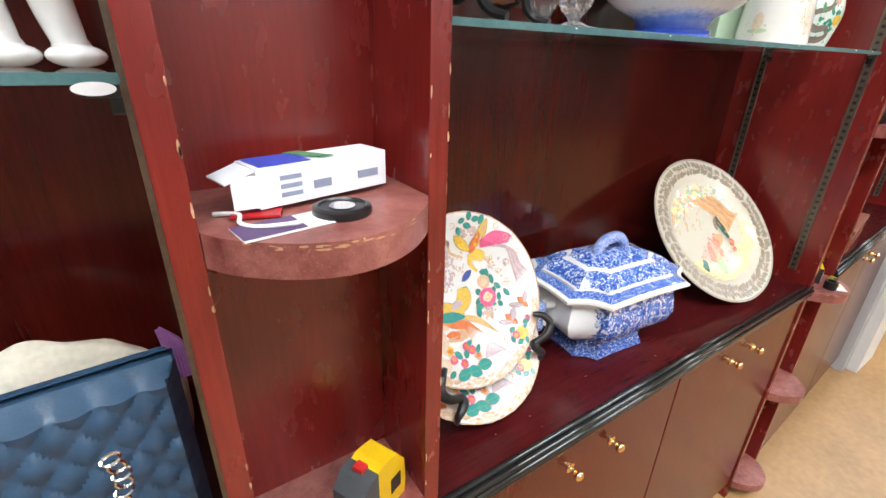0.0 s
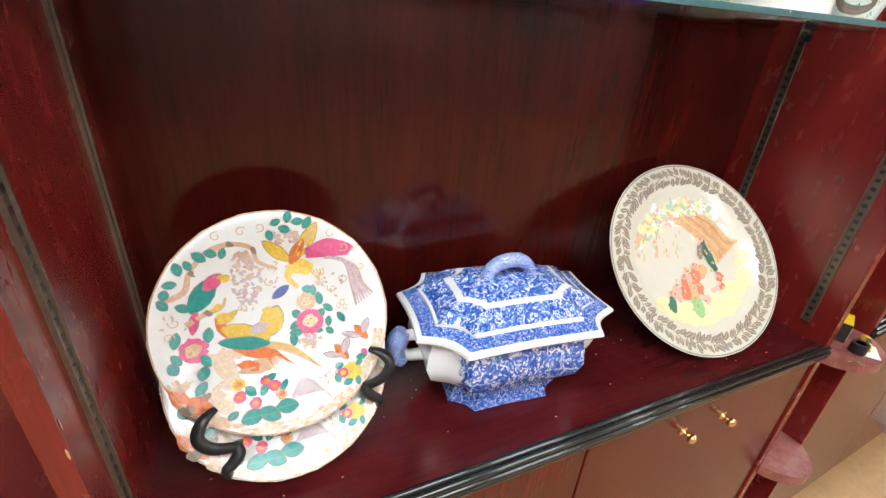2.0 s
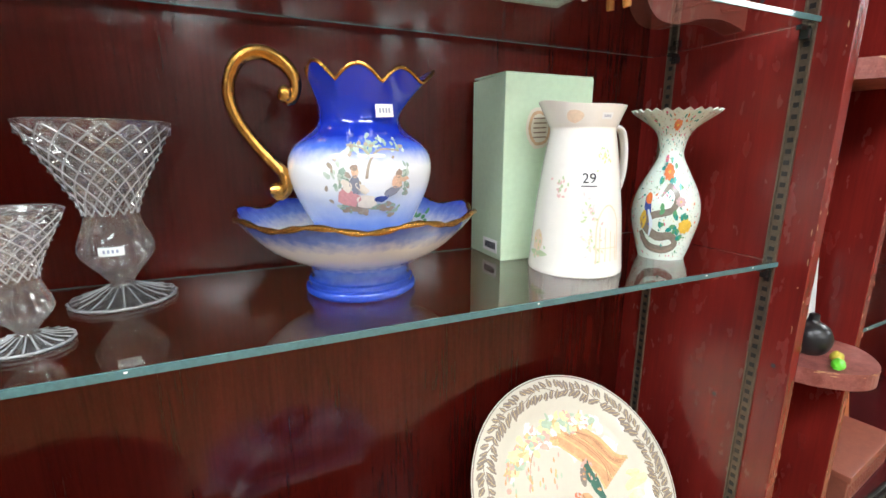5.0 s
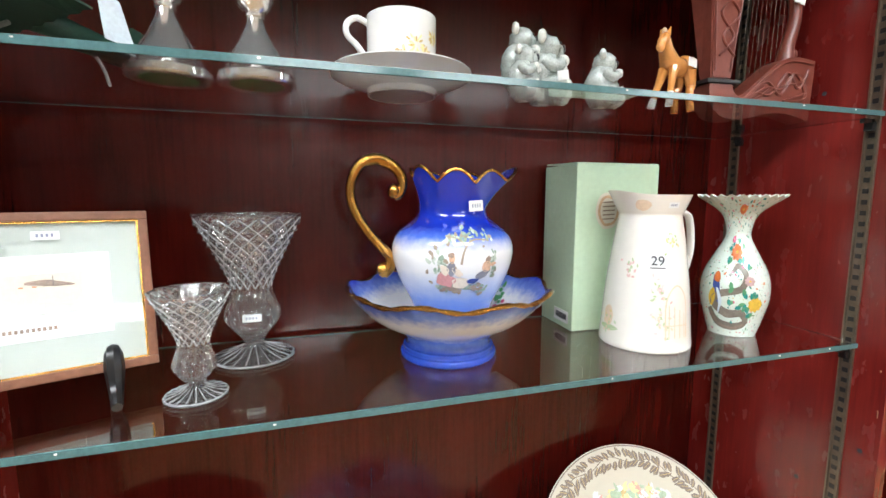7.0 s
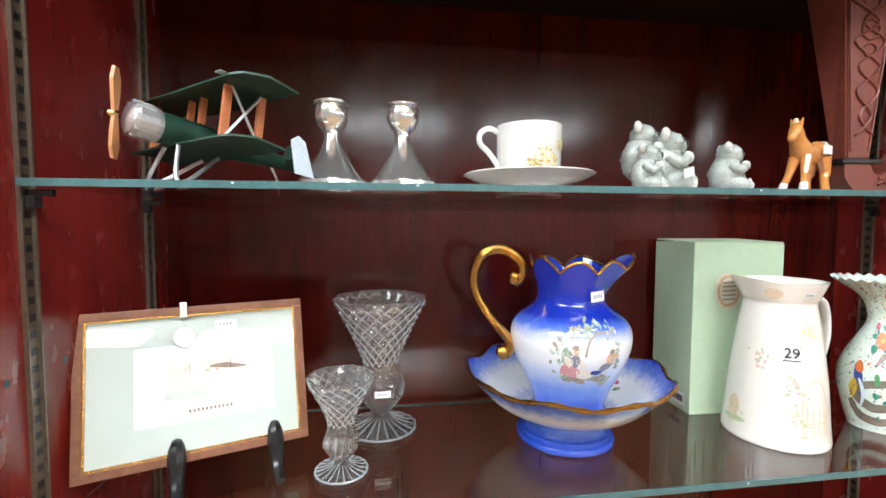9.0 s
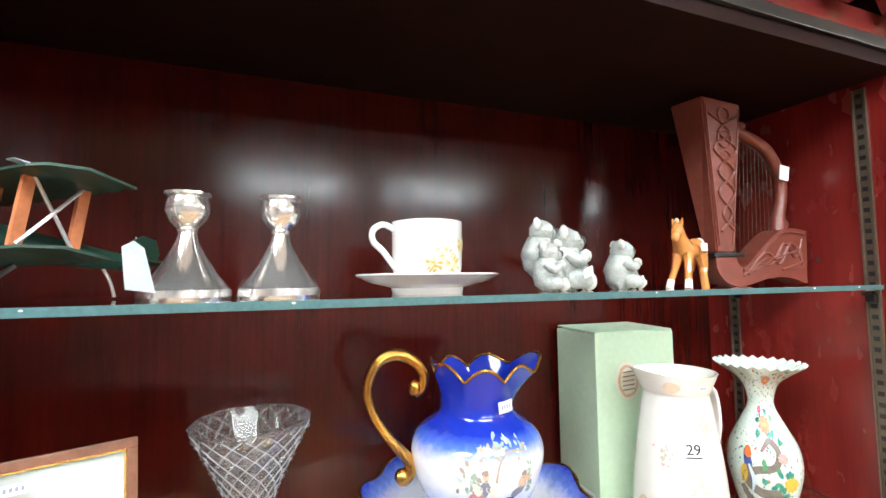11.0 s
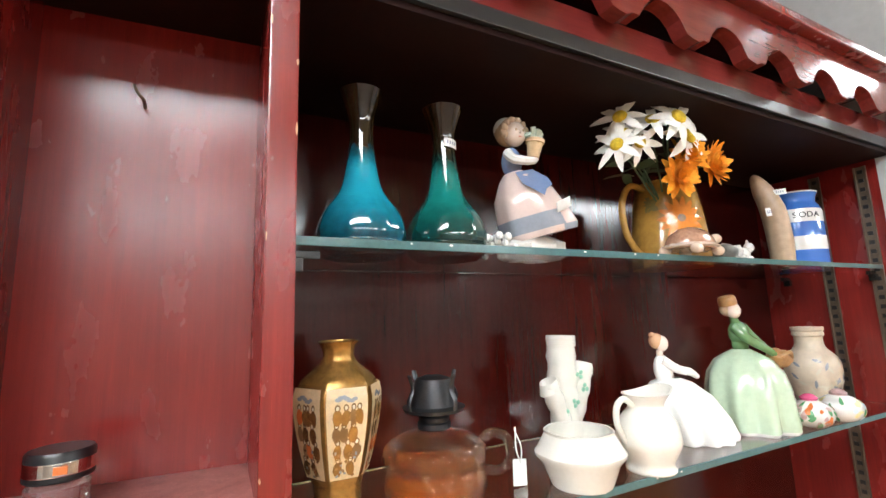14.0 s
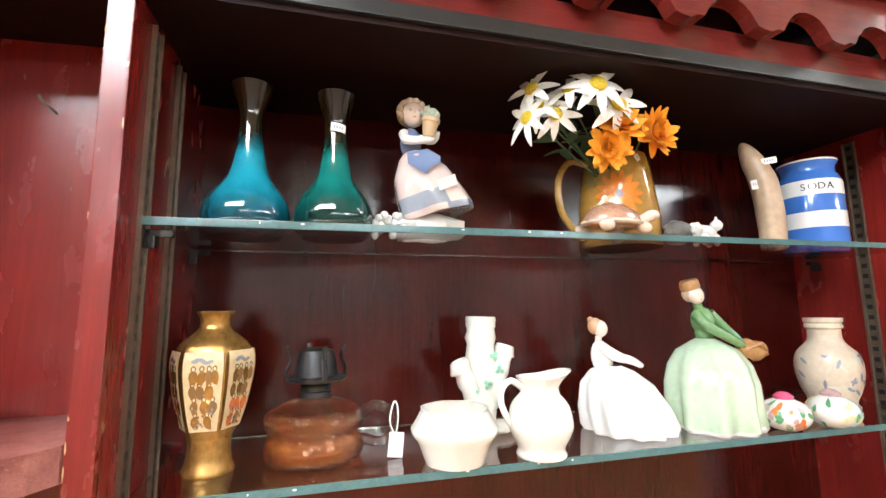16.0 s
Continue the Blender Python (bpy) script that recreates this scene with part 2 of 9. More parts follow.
def standard(parent, x, y, z0, z1, face, m):
    """A slotted shelf standard on a side panel; face: the way it looks along x."""
    bm = bmesh.new()
    w = 0.008
    section = [(0, -w), (0.004, -w), (0.004, -w + 0.002), (0.0015, -w + 0.0024), (0.0015, w - 0.0024), (0.004, w - 0.002), (0.004, w), (0, w)]
    lo = [bm.verts.new((x + face * d, y + e, z0)) for d, e in section]
    hi = [bm.verts.new((x + face * d, y + e, z1)) for d, e in section]
    bm.faces.new(lo)
    bm.faces.new(hi)
    for k in range(8):
        bm.faces.new((lo[k], lo[(k + 1) % 8], hi[(k + 1) % 8], hi[k]))
    bmesh.ops.recalc_face_normals(bm, faces=bm.faces)
    bm2 = bmesh.new()
    z = z0 + 0.01
    while z < z1 - 0.01:
        box(bm2, min(x, x + face * 0.0023), max(x, x + face * 0.0023), y - 0.0034, y + 0.0034, z, z + 0.0062, 0, m)
        z += 0.0145
    ob = part("shelf_standard", bm, DARK_METAL, parent, "slotted dark metal shelf standard")
    part("slot", bm2, BLACK, ob)["kind"] = "stuff"
    return ob


def bay(m, w, depth, low, top, seed, counter=0.737, fronts=(0.04, 0.24)):
    """One glazed-shelf bay: base cupboard, worktop, sides, back. Its front left foot is the origin of m; w: inner width."""
    t = 0.018
    ob = thing("display_cabinet", "dark mahogany wall display cabinet, scuffed lacquer", "cabinet", group="row of display cabinets")
    ob.matrix_basis = m
    rnd = random.Random(seed)
    for x0, x1 in ((0, t), (t + w, 2 * t + w)):
        side = part("side_panel", cube(x0, x1, 0, depth + 0.012, low, top, 0.0012), MAHOGANY, ob)
        spots = []
        for _ in range(26):
            z = rnd.uniform(0.75, top)
            x = rnd.choice((x0 + 0.001, x1 - 0.001))
            spots.append(((x, -0.0006, z), rnd.uniform(0.0015, 0.007), rnd.uniform(0.0005, 0.0012), (0, 0, 1), (1, 0, 0)))
        for _ in range(14):
            s = rnd.choice(((x0 - 0.0005, -1), (x1 + 0.0005, 1)))
            spots.append(((s[0], rnd.uniform(0.002, 0.008), rnd.uniform(0.75, top)), rnd.uniform(0.001, 0.008), 0.001, (0, 0, 1), (0, 1, 0)))
        chips(side, spots, seed)
    part("back_panel", cube(t, t + w, depth, depth + 0.012, low, top), MAHOGANY_SHADED, ob)
    part("top_panel", cube(t, t + w, 0.002, depth, top - 0.022, top - 0.004), SHADED_TOP, ob, "top board with the shade under it in its colour")
    for x, f in ((t, 1), (t + w, -1)):
        for y in fronts:
            standard(ob, x, y, counter + 0.03, top - 0.03, f, None)
    holes = bmesh.new()
    for x, y, z in ((t + w - 0.0006, 0.095, 1.025), (t + w - 0.0006, 0.02, 1.11), (t + 0.0006, 0.02, 1.40), (t + 0.0006, 0.085, 1.40), (t + w - 0.0006, 0.11, 1.60)):
        lathe(holes, [(0, 0), (0.0032, 0.0001)], 10, None, pose(x, y, z, 0, 90 if x < w / 2 else -90, 0))
    part("peg_hole", holes, INK, ob)["kind"] = "stuff"
    top_ob = part("worktop", cube(t, t + w, 0.012, depth, counter - 0.024, counter), MAHOGANY_TOP, ob)
    part("nosing", moulded_edge(t - 0.012, t + w + 0.012, 0.0, counter), BLACK_TRIM, top_ob, "black reeded worktop edge")["kind"] = "stuff"
    rub = [((rnd.uniform(t + 0.02, t + w), rnd.uniform(0.02, depth * 0.7), counter + 0.0005), rnd.uniform(0.0006, 0.002), rnd.uniform(0.0004, 0.0015), (1, 0, 0), (0, 1, 0)) for _ in range(60)]
    chips(top_ob, rub, seed + 1)
    part("plinth", cube(t, t + w, 0.04, 0.055, 0.0, 0.06), MAHOGANY, ob)
    part("base_shelf", cube(t, t + w, 0.02, depth, 0.06, 0.075), MAHOGANY_SHADED, ob)
    half = w / 2
    for k in range(2):
        x0 = t + k * half + 0.002
        x1 = t + (k + 1) * half - 0.002
        door = part("cupboard_door", cube(x0, x1, 0.004, 0.022, 0.065, counter - 0.030, 0.0025), MAHOGANY_DOOR, ob)
    return ob


def knob(parent, x, y, z):
    p = [(0.0085, 0), (0.0085, 0.002), (0.0045, 0.004), (0.0035, 0.010), (0.006, 0.013), (0.0082, 0.017), (0.0075, 0.021), (0.004, 0.0235), (0, 0.024)]
    part("knob", turned(p, 18, None, pose(x, y, z, 90, 0, 0), 2), BRASS, parent, "small turned brass knob", True)


def bow_shelf(parent, x0, x1, back, z, bulge, thick=0.024, seed=0, y_front=0.0):
    """A niche shelf with a bowed front."""
    bm = bmesh.new()
    n = 18
    line = [(x0 + (x1 - x0) * k / n, y_front - bulge * math.sin(math.pi * k / n) ** 0.75) for k in range(n + 1)]
    lo, hi = [], []
    out = [(x1, back), (x0, back)]
    outline = line + out
    lo = [bm.verts.new((x, y, z - thick)) for x, y in outline]
    hi = [bm.verts.new((x, y, z)) for x, y in outline]
    bm.faces.new(hi)
    bm.faces.new(lo[::-1])
    for k in range(len(outline)):
        j = (k + 1) % len(outline)
        bm.faces.new((lo[k], lo[j], hi[j], hi[k]))
    bmesh.ops.recalc_face_normals(bm, faces=bm.faces)
    ob = part("bowed_shelf", bm, DUSTY_SHELF, parent, "bowed shelf with worn, chipped front edge")
    rnd = random.Random(seed)
    spots = []
    for _ in range(26):
        k = rnd.uniform(1, n - 1)
        i = int(k)
        a, b = Vector((*line[i], 0)), Vector((*line[i + 1], 0))
        d = (b - a).normalized()
        nrm = Vector((d.y, -d.x, 0))
        p = a.lerp(b, k - i) + nrm * 0.0007
        p.z = z - abs(rnd.gauss(0, 0.0025)) - 0.0008
        spots.append((p, rnd.uniform(0.001, 0.006), rnd.uniform(0.0004, 0.0012), d, (0, 0, 1)))
    chips(ob, spots, seed)
    return ob


def niche(m, w, depth, top, shelves, seed):
    ob = thing("corner_niche", "narrow mahogany niche with bowed shelves between cabinets", "shelf unit", group="niches between the cabinets")
    ob.matrix_basis = m
    part("back_panel", cube(0, w, depth, depth + 0.012, 0.0, top), MAHOGANY, ob)
    part("top_panel", cube(0, w, 0.0, depth, top - 0.02, top - 0.002), SHADED_TOP, ob, "top board with the shade under it in its colour")
    for k, z in enumerate(shelves):
        bow_shelf(ob, 0.0005, w - 0.0005, depth, z, 0.055, seed=seed + k)
    return ob


def fascia(m, w, z0, name_label):
    """The board over the openings, with the scalloped pelmet and its cornice."""
    ob = thing("pelmet", name_label, "pelmet", group="pelmets over the cabinets")
    ob.matrix_basis = m
    part("fascia_board", cube(0, w, 0.0, 0.018, z0 + 0.016, z0 + 0.046), ROSE_WOOD, ob)
    part("edge_strip", cube(0, w, -0.003, 0.03, z0, z0 + 0.015, 0.001), EDGE_STRIP, ob, "grey-black edge strip")
    part("track", cube(0, w, 0.032, 0.05, z0 + 0.003, z0 + 0.012), BLACK_TRIM, ob)
    period = SCALLOP
    n = max(1, round(w / period))
    period = w / n
    out = []
    zt = z0 + PELMET_Z
    for k in range(n):
        for i in range(13):
            u = i / 12
            arch = math.sqrt(max(0.0, 1 - ((u - 0.42) / 0.29) ** 2)) if abs(u - 0.42) < 0.29 else 0
            dip = -0.004 * math.sin(math.pi * max(0, (u - 0.78) / 0.22)) if u > 0.78 else 0
            out.append((k * period + u * period, zt + 0.026 * arch + dip))
    out = [p for i, p in enumerate(out) if i == 0 or p[0] - out[i - 1][0] > 1e-6]
    outline = out + [(w, zt + 0.061), (0, zt + 0.061)]
    part("scalloped_board", prism(bmesh.new(), outline, 0.016, pose(0, -PELMET_OUT, 0)), ROSE_WOOD, ob, "glossy board with scalloped lower edge")
    part("cornice", cube(-0.0, w, -PELMET_OUT - 0.014, 0.02, zt + 0.0615, zt + 0.074, 0.003), MAHOGANY, ob)
    # unseen board, added to keep light out of the gap behind the arches
    part("added_cover", cube(0, w, 0.021, 0.2, zt + 0.062, zt + 0.072), MAHOGANY_SHADED, ob)
    return ob


SCALLOP, PELMET_Z, PELMET_OUT = 0.100, 0.037, 0.026
TOP1, FRONT1, DEPTH1 = 1.864, 0.298, 0.294
bay_one = bay(pose(0.203, FRONT1, 0), 1.070, DEPTH1, 0.0, TOP1, 3, fronts=(0.047, 0.243))
for x in (0.967, 1.063):
    knob(bay_one, x - 0.203, 0.004, 0.648)
for x in (0.57, 0.47):
    knob(bay_one, x - 0.203, 0.004, 0.648)
bay_zero = bay(pose(-1.068, FRONT1, 0), 1.070, DEPTH1, 0.0, TOP1, 5, fronts=(0.047, 0.243))
BAY2 = pose(1.458, 0.300, 0, 0, 0, 3.5)
bay_two = bay(BAY2, 0.889, 0.205, 0.0, 1.863, 7, fronts=(0.042, 0.105))
for u in (0.43, 0.50):
    knob(bay_two, u, 0.004, 0.66)
niche_zero = niche(pose(0.038, FRONT1, 0), 0.165, 0.10, TOP1, (0.05, 0.42, 0.775, 1.125, 1.53), 20)
niche_one = niche(pose(1.309, FRONT1, 0), 0.149, 0.10, TOP1, (0.06, 0.404, 0.72, 1.115, 1.512), 40)
fascia(pose(-1.068, FRONT1, 0), 2.526, TOP1 - 0.004, "glossy red wooden pelmet with scalloped edge over the cabinets")
fascia(BAY2, 0.925, 1.847, "glossy red wooden pelmet with scalloped edge over one cabinet")


def glass_shelf(m, w, d, label):
    ob = thing("glass_shelf", label, "shelf", group="glass shelves")
    ob.matrix_basis = m
    pane = part("pane", cube(0, w, 0.0015, d, -0.0065, 0.0), SHELF_GLASS, ob)
    pane.visible_shadow = False
    part("front_edge", cube(0, w, -0.0005, 0.0015, -0.0065, 0.0, 0.0004), SHELF_EDGE, ob, "ground blue-green front edge")
    part("back_edge", cube(0, w, d, d + 0.001, -0.0065, 0.0), SHELF_EDGE, ob)
    bm = bmesh.new()
    rnd = random.Random(w)
    for _ in range(5):
        x = rnd.uniform(0.05, w - 0.05)
        blob(bm, (x, -0.0008, -0.002), (rnd.uniform(0.0006, 0.002), 0.0005, 0.0008), u=6, v=4)
    part("chip", bm, PAPER, ob, "pale chips along the edge")["kind"] = "stuff"
    for x, s in ((0.0, 1), (w, -1)):
        for y in (0.012, d * 0.8):
            b = bmesh.new()
            box(b, min(x, x + s * 0.02), max(x, x + s * 0.02), y - 0.003, y + 0.003, -0.0145, -0.0085, 0.001)
            box(b, min(x, x + s * 0.008), max(x, x + s * 0.008), y - 0.005, y + 0.005, -0.024, -0.0135, 0.001)
            part("bracket", b, BLACK_TRIM, ob, "small metal shelf bracket")
    return ob


G1, G2, H1, H2, C = 1.257, 1.563, 1.459, 1.671, 0.737
glass_shelf(pose(0.224, 0.333, G1), 1.064, 0.245, "clear glass shelf with chipped blue-green edge")
glass_shelf(pose(0.224, 0.333, G2), 1.064, 0.245, "clear glass shelf with chipped blue-green edge")
glass_shelf(pose(-1.047, 0.333, 1.215), 1.064, 0.245, "clear glass shelf with chipped blue-green edge")
glass_shelf(BAY2 @ pose(0.021, 0.034, H1), 0.883, 0.165, "clear glass shelf with chipped blue-green edge")
glass_shelf(BAY2 @ pose(0.021, 0.034, H2), 0.883, 0.165, "clear glass shelf with chipped blue-green edge")


# ---- the shop round it ----
def shell(name, bm, material, label, category):
    return tagged(part(name, bm, material), label, category, "", "structure")


ROOM = (-1.5, 8.6, -4.6, 0.66, 2.62)
X0, X1, Y0, Y1, HZ = ROOM
shell("floor", cube(X0, X1, Y0, Y1, -0.1, 0.0), FLOOR_VINYL, "worn tan vinyl shop floor with scuffs", "floor")
shell("wall_north", cube(X0, X1, Y1, Y1 + 0.1, 0, HZ), WALL_EMULSION, "white painted wall above the cabinets", "wall")
# two unseen walls, dim, the west one set close, to hold back bounced light
shell("wall_south", cube(X0, X1, Y0 - 0.1, Y0, 0, HZ), DIM_WALL, "unseen plain grey-brown wall closing the shop", "wall")
shell("wall_west", cube(X0 - 0.1, X0, Y0, Y1, 0, HZ), DIM_WALL, "unseen plain grey-brown wall closing the shop", "wall")
shell("wall_east", cube(X1, X1 + 0.1, Y0, Y1, 0, HZ), SHOP_WALL, "white painted shop wall", "wall")


def ceiling_mesh():
    bm = cube(X0, X1, Y0, Y1, HZ + 0.012, HZ + 0.10)
    s = 0.6
    for i in range(int((X1 - X0) / s) + 1):
        x = X0 + 0.2 + i * s
        box(bm, x - 0.012, x + 0.012, Y0, Y1, HZ, HZ + 0.0115)
    for j in range(int((Y1 - Y0) / s) + 1):
        y = 0.45 - j * s
        box(bm, X0, X1, y - 0.012, y + 0.012, HZ + 0.001, HZ + 0.011)
    return bm


shell("ceiling", ceiling_mesh(), CEILING_TILE, "suspended ceiling of off-white tiles in a grid", "ceiling")


def light_material():
    m, nt, b = node_mat("light_diffuser")
    b.inputs["Base Color"].default_value = (0.9, 0.92, 0.95, 1)
    b.inputs["Emission Color"].default_value = (0.89, 0.955, 1.0, 1)
    b.inputs["Emission Strength"].default_value = LAMP_POWER
    return m


DIFFUSER = light_material()


def ceiling_light(x, y, w=1.2, d=0.6):
    ob = thing("ceiling_light", "bright white recessed ceiling light panel", "light", x, y, HZ - 0.006, group="ceiling light panels")
    part("diffuser", cube(-w / 2 + 0.02, w / 2 - 0.02, -d / 2 + 0.02, d / 2 - 0.02, -0.004, 0.004), DIFFUSER, ob)
    bm = bmesh.new()
    box(bm, -w / 2, w / 2, -d / 2, -d / 2 + 0.02, -0.006, 0.005)
    box(bm, -w / 2, w / 2, d / 2 - 0.02, d / 2, -0.006, 0.005)
    box(bm, -w / 2, -w / 2 + 0.02, -d / 2 + 0.02, d / 2 - 0.02, -0.006, 0.005)
    box(bm, w / 2 - 0.02, w / 2, -d / 2 + 0.02, d / 2 - 0.02, -0.006, 0.005)
    part("frame", bm, WHITE_PAINT, ob)
    return ob


for x, y in ((-0.60, -0.50), (0.90, -1.00), (4.8, -2.0), (0.7, -3.8), (2.3, -3.8), (4.8, -3.8), (3.6, 0.13), (7.4, 0.13)):
    ceiling_light(x, y)

# the boxed column at the end of the cabinets
column = thing("column", "boxed white painted column at the cabinet's end", "column", kind="structure")
part("casing", cube(2.362, 2.60, 0.330, 0.655, 0, HZ, 0.006), SHADED_PAINT, column)
part("front_board", cube(2.41, 2.62, 0.292, 0.3295, 0, HZ, 0.004), WHITE_PAINT, column)


# ---- painted decoration ----
LAYER = itertools.count()


def decal(bm, fn, cx, cy, a, b, ang=0.0, mat=0, n=12, shape="round", rag=0.0, seed=0):
    """A flat patch of paint laid on a surface: fn gives the place of (x, y)."""
    ca, sa = math.cos(radians(ang)), math.sin(radians(ang))
    up = lift(fn, cx, cy) * (2e-6 * (next(LAYER) % 450))
    ring = []
    for k in range(n):
        t = 2 * math.pi * k / n
        u, v = math.cos(t), math.sin(t)
        if shape == "leaf":
            v *= abs(v) ** 0.5
        if shape == "star":
            f = 1.0 if k % 2 == 0 else 0.62
            u, v = u * f, v * f
        f = 1 + rag * noise.noise(Vector((u * 1.7 + seed, v * 1.7, cx * 50 + cy * 31)))
        u, v = u * a * f, v * b * f
        ring.append(bm.verts.new(fn(cx + u * ca - v * sa, cy + u * sa + v * ca) + up))
    c = bm.verts.new(fn(cx, cy) + up)
    for k in range(n):
        bm.faces.new((c, ring[k], ring[(k + 1) % n])).material_index = mat


def stroke(bm, fn, pts, w, mat=0):
    """A brush line of width w (one, or one at each point) along pts."""
    pts = spline([(x, y, 0) for x, y in pts], 5)
    ws = w if isinstance(w, (list, tuple)) else [w, w]
    prev = None
    up = lift(fn, pts[0].x, pts[0].y) * (2e-6 * (next(LAYER) % 450))
    for i, p in enumerate(pts):
        d = (pts[min(i + 1, len(pts) - 1)] - pts[max(i - 1, 0)]).normalized()
        h = float(np.interp(i / (len(pts) - 1), np.linspace(0, 1, len(ws)), ws)) / 2
        q = (bm.verts.new(fn(p.x - d.y * h, p.y + d.x * h) + up), bm.verts.new(fn(p.x + d.y * h, p.y - d.x * h) + up))
        if prev:
            bm.faces.new((prev[0], prev[1], q[1], q[0])).material_index = mat
        prev = q


def on_lathe(profile, off=0.0004, face=-90.0):
    """Surface coordinates on a turned body: x round it from the side that faces angle face, y its height."""
    rs, zs = [p[0] for p in profile], [p[1] for p in profile]
    rmax = max(rs)

    def fn(x, y):
        a = radians(face) + x / rmax
        r = float(np.interp(y, zs, rs)) + off
        return Vector((r * math.cos(a), r * math.sin(a), y))
    return fn


def on_disc(profile, off=0.0005):
    rs, zs = [p[0] for p in profile], [p[1] for p in profile]

    def fn(x, y):
        return Vector((x, y, float(np.interp(math.hypot(x, y), rs, zs)) + off))
    return fn


def smooth_profile(points, n=5):
    return [(max(p.x, 0.0), p.y) for p in spline([(r, z, 0) for r, z in points], n)]


def price_tag(parent, fn, x, y, w=0.011, h=0.006, ang=0.0):
    bm = bmesh.new()
    ca, sa = math.cos(radians(ang)), math.sin(radians(ang))

    def at(u, v):
        return fn(x + u * ca - v * sa, y + u * sa + v * ca)
    n = 5
    for i in range(n):
        u0, u1 = -w / 2 + w * i / n, -w / 2 + w * (i + 1) / n
        bm.faces.new([bm.verts.new(at(u, v)) for u, v in ((u0, -h / 2), (u1, -h / 2), (u1, h / 2), (u0, h / 2))])
    for i in range(4):
        u0 = -w * 0.32 + i * w * 0.17
        bm.faces.new([bm.verts.new(at(u, v) + lift(fn, x, y) * 0.0003) for u, v in ((u0, -h * 0.18), (u0 + w * 0.09, -h * 0.18), (u0 + w * 0.09, h * 0.2), (u0, h * 0.2))]).material_index = 1
    part("price_sticker", bm, [PAPER, PALE_INK], parent, "small white price sticker")


def lift(fn, x, y):
    e = 0.001
    p = fn(x, y)
    return (fn(x + e, y) - p).cross(fn(x, y + e) - p).normalized()


PALE_INK = plain("pale_ink", (0.25, 0.27, 0.36), 0.6)
WHITE_GLAZE = plain("white_glaze", (0.71, 0.70, 0.67), 0.12, vary=0.03, size=20, coat=0.4)
CREAM_GLAZE = plain("cream_glaze", (0.66, 0.61, 0.50), 0.15, vary=0.03, size=20, coat=0.4)
BISQUE = plain("matt_white", (0.80, 0.79, 0.76), 0.3, vary=0.03, size=20)
GILT = plain("gilt", (0.56, 0.29, 0.07), 0.20, 1.0, vary=0.3, size=200, relief=0.25)
TEAL = plain("teal_enamel", (0.02, 0.25, 0.22), 0.25, vary=0.3, size=300)
GREEN = plain("green_enamel", (0.10, 0.30, 0.14), 0.25, vary=0.3, size=300)
PINK = plain("pink_enamel", (0.62, 0.10, 0.22), 0.25, vary=0.3, size=300)
MAUVE = plain("mauve_enamel", (0.48, 0.32, 0.31), 0.25, vary=0.3, size=400)
YELLOW = plain("yellow_enamel", (0.66, 0.43, 0.06), 0.25, vary=0.3, size=300)
ORANGE = plain("orange_enamel", (0.64, 0.17, 0.05), 0.25, vary=0.3, size=300)
TAN = plain("tan_enamel", (0.58, 0.38, 0.24), 0.25, vary=0.25, size=400)
NAVY = plain("navy_enamel", (0.05, 0.08, 0.30), 0.25, vary=0.3, size=300)
BROWN = plain("brown_enamel", (0.22, 0.15, 0.11), 0.3, vary=0.4, size=400)
STRAW = plain("straw_enamel", (0.76, 0.66, 0.34), 0.25, vary=0.25, size=60)
PALE_BLUE = plain("pale_blue_enamel", (0.60, 0.69, 0.76), 0.25, vary=0.15, size=60)
PEACH = plain("peach_enamel", (0.70, 0.46, 0.32), 0.25, vary=0.35, size=120)
SILVER = plain("silver_plate", (0.86, 0.85, 0.83), 0.13, 0.88, vary=0.08, size=100)
CRYSTAL = glass("crystal", (0.98, 0.99, 1.0), 0.0, 1.6)
CUT_FACE = glass("cut_crystal_face", (0.95, 0.97, 1.0), 0.12, 1.6)
CUT_FACE.node_tree.nodes["Principled BSDF"].inputs["Transmission Weight"].default_value = 0.70
CRYSTAL.node_tree.nodes["Principled BSDF"].inputs["Transmission Weight"].default_value = 0.96
CRYSTAL.node_tree.nodes["Principled BSDF"].inputs["Alpha"].default_value = 0.75
PALETTE = [TEAL, PINK, YELLOW, ORANGE, TAN, MAUVE, NAVY, GREEN, BROWN]


# ---- on the first worktop ----
PLATE_PROFILE = [(0.0, 0.004), (0.070, 0.004), (0.082, 0.0065), (0.092, 0.0125), (0.1255, 0.0185), (0.1275, 0.0185)]


def dished_plate(parent_name, label, profile, m, material, scallop=0.0, lobes=24):
    ob = thing(parent_name, label, "plate", group="decorated plates")
    ob.matrix_basis = m
    rim = profile[-1]
    full = profile + [(rim[0] - 0.001, rim[1] - 0.003), (profile[-3][0], profile[-3][1] - 0.005), (profile[1][0], -0.0002), (0, 0)]

    def shape(a, z, r):
        return (r * (1 + scallop * (r / rim[0]) ** 6 * math.cos(lobes * a)), z)
    part("body", turned(full, 96, shape), material, ob, "", True)
    return ob


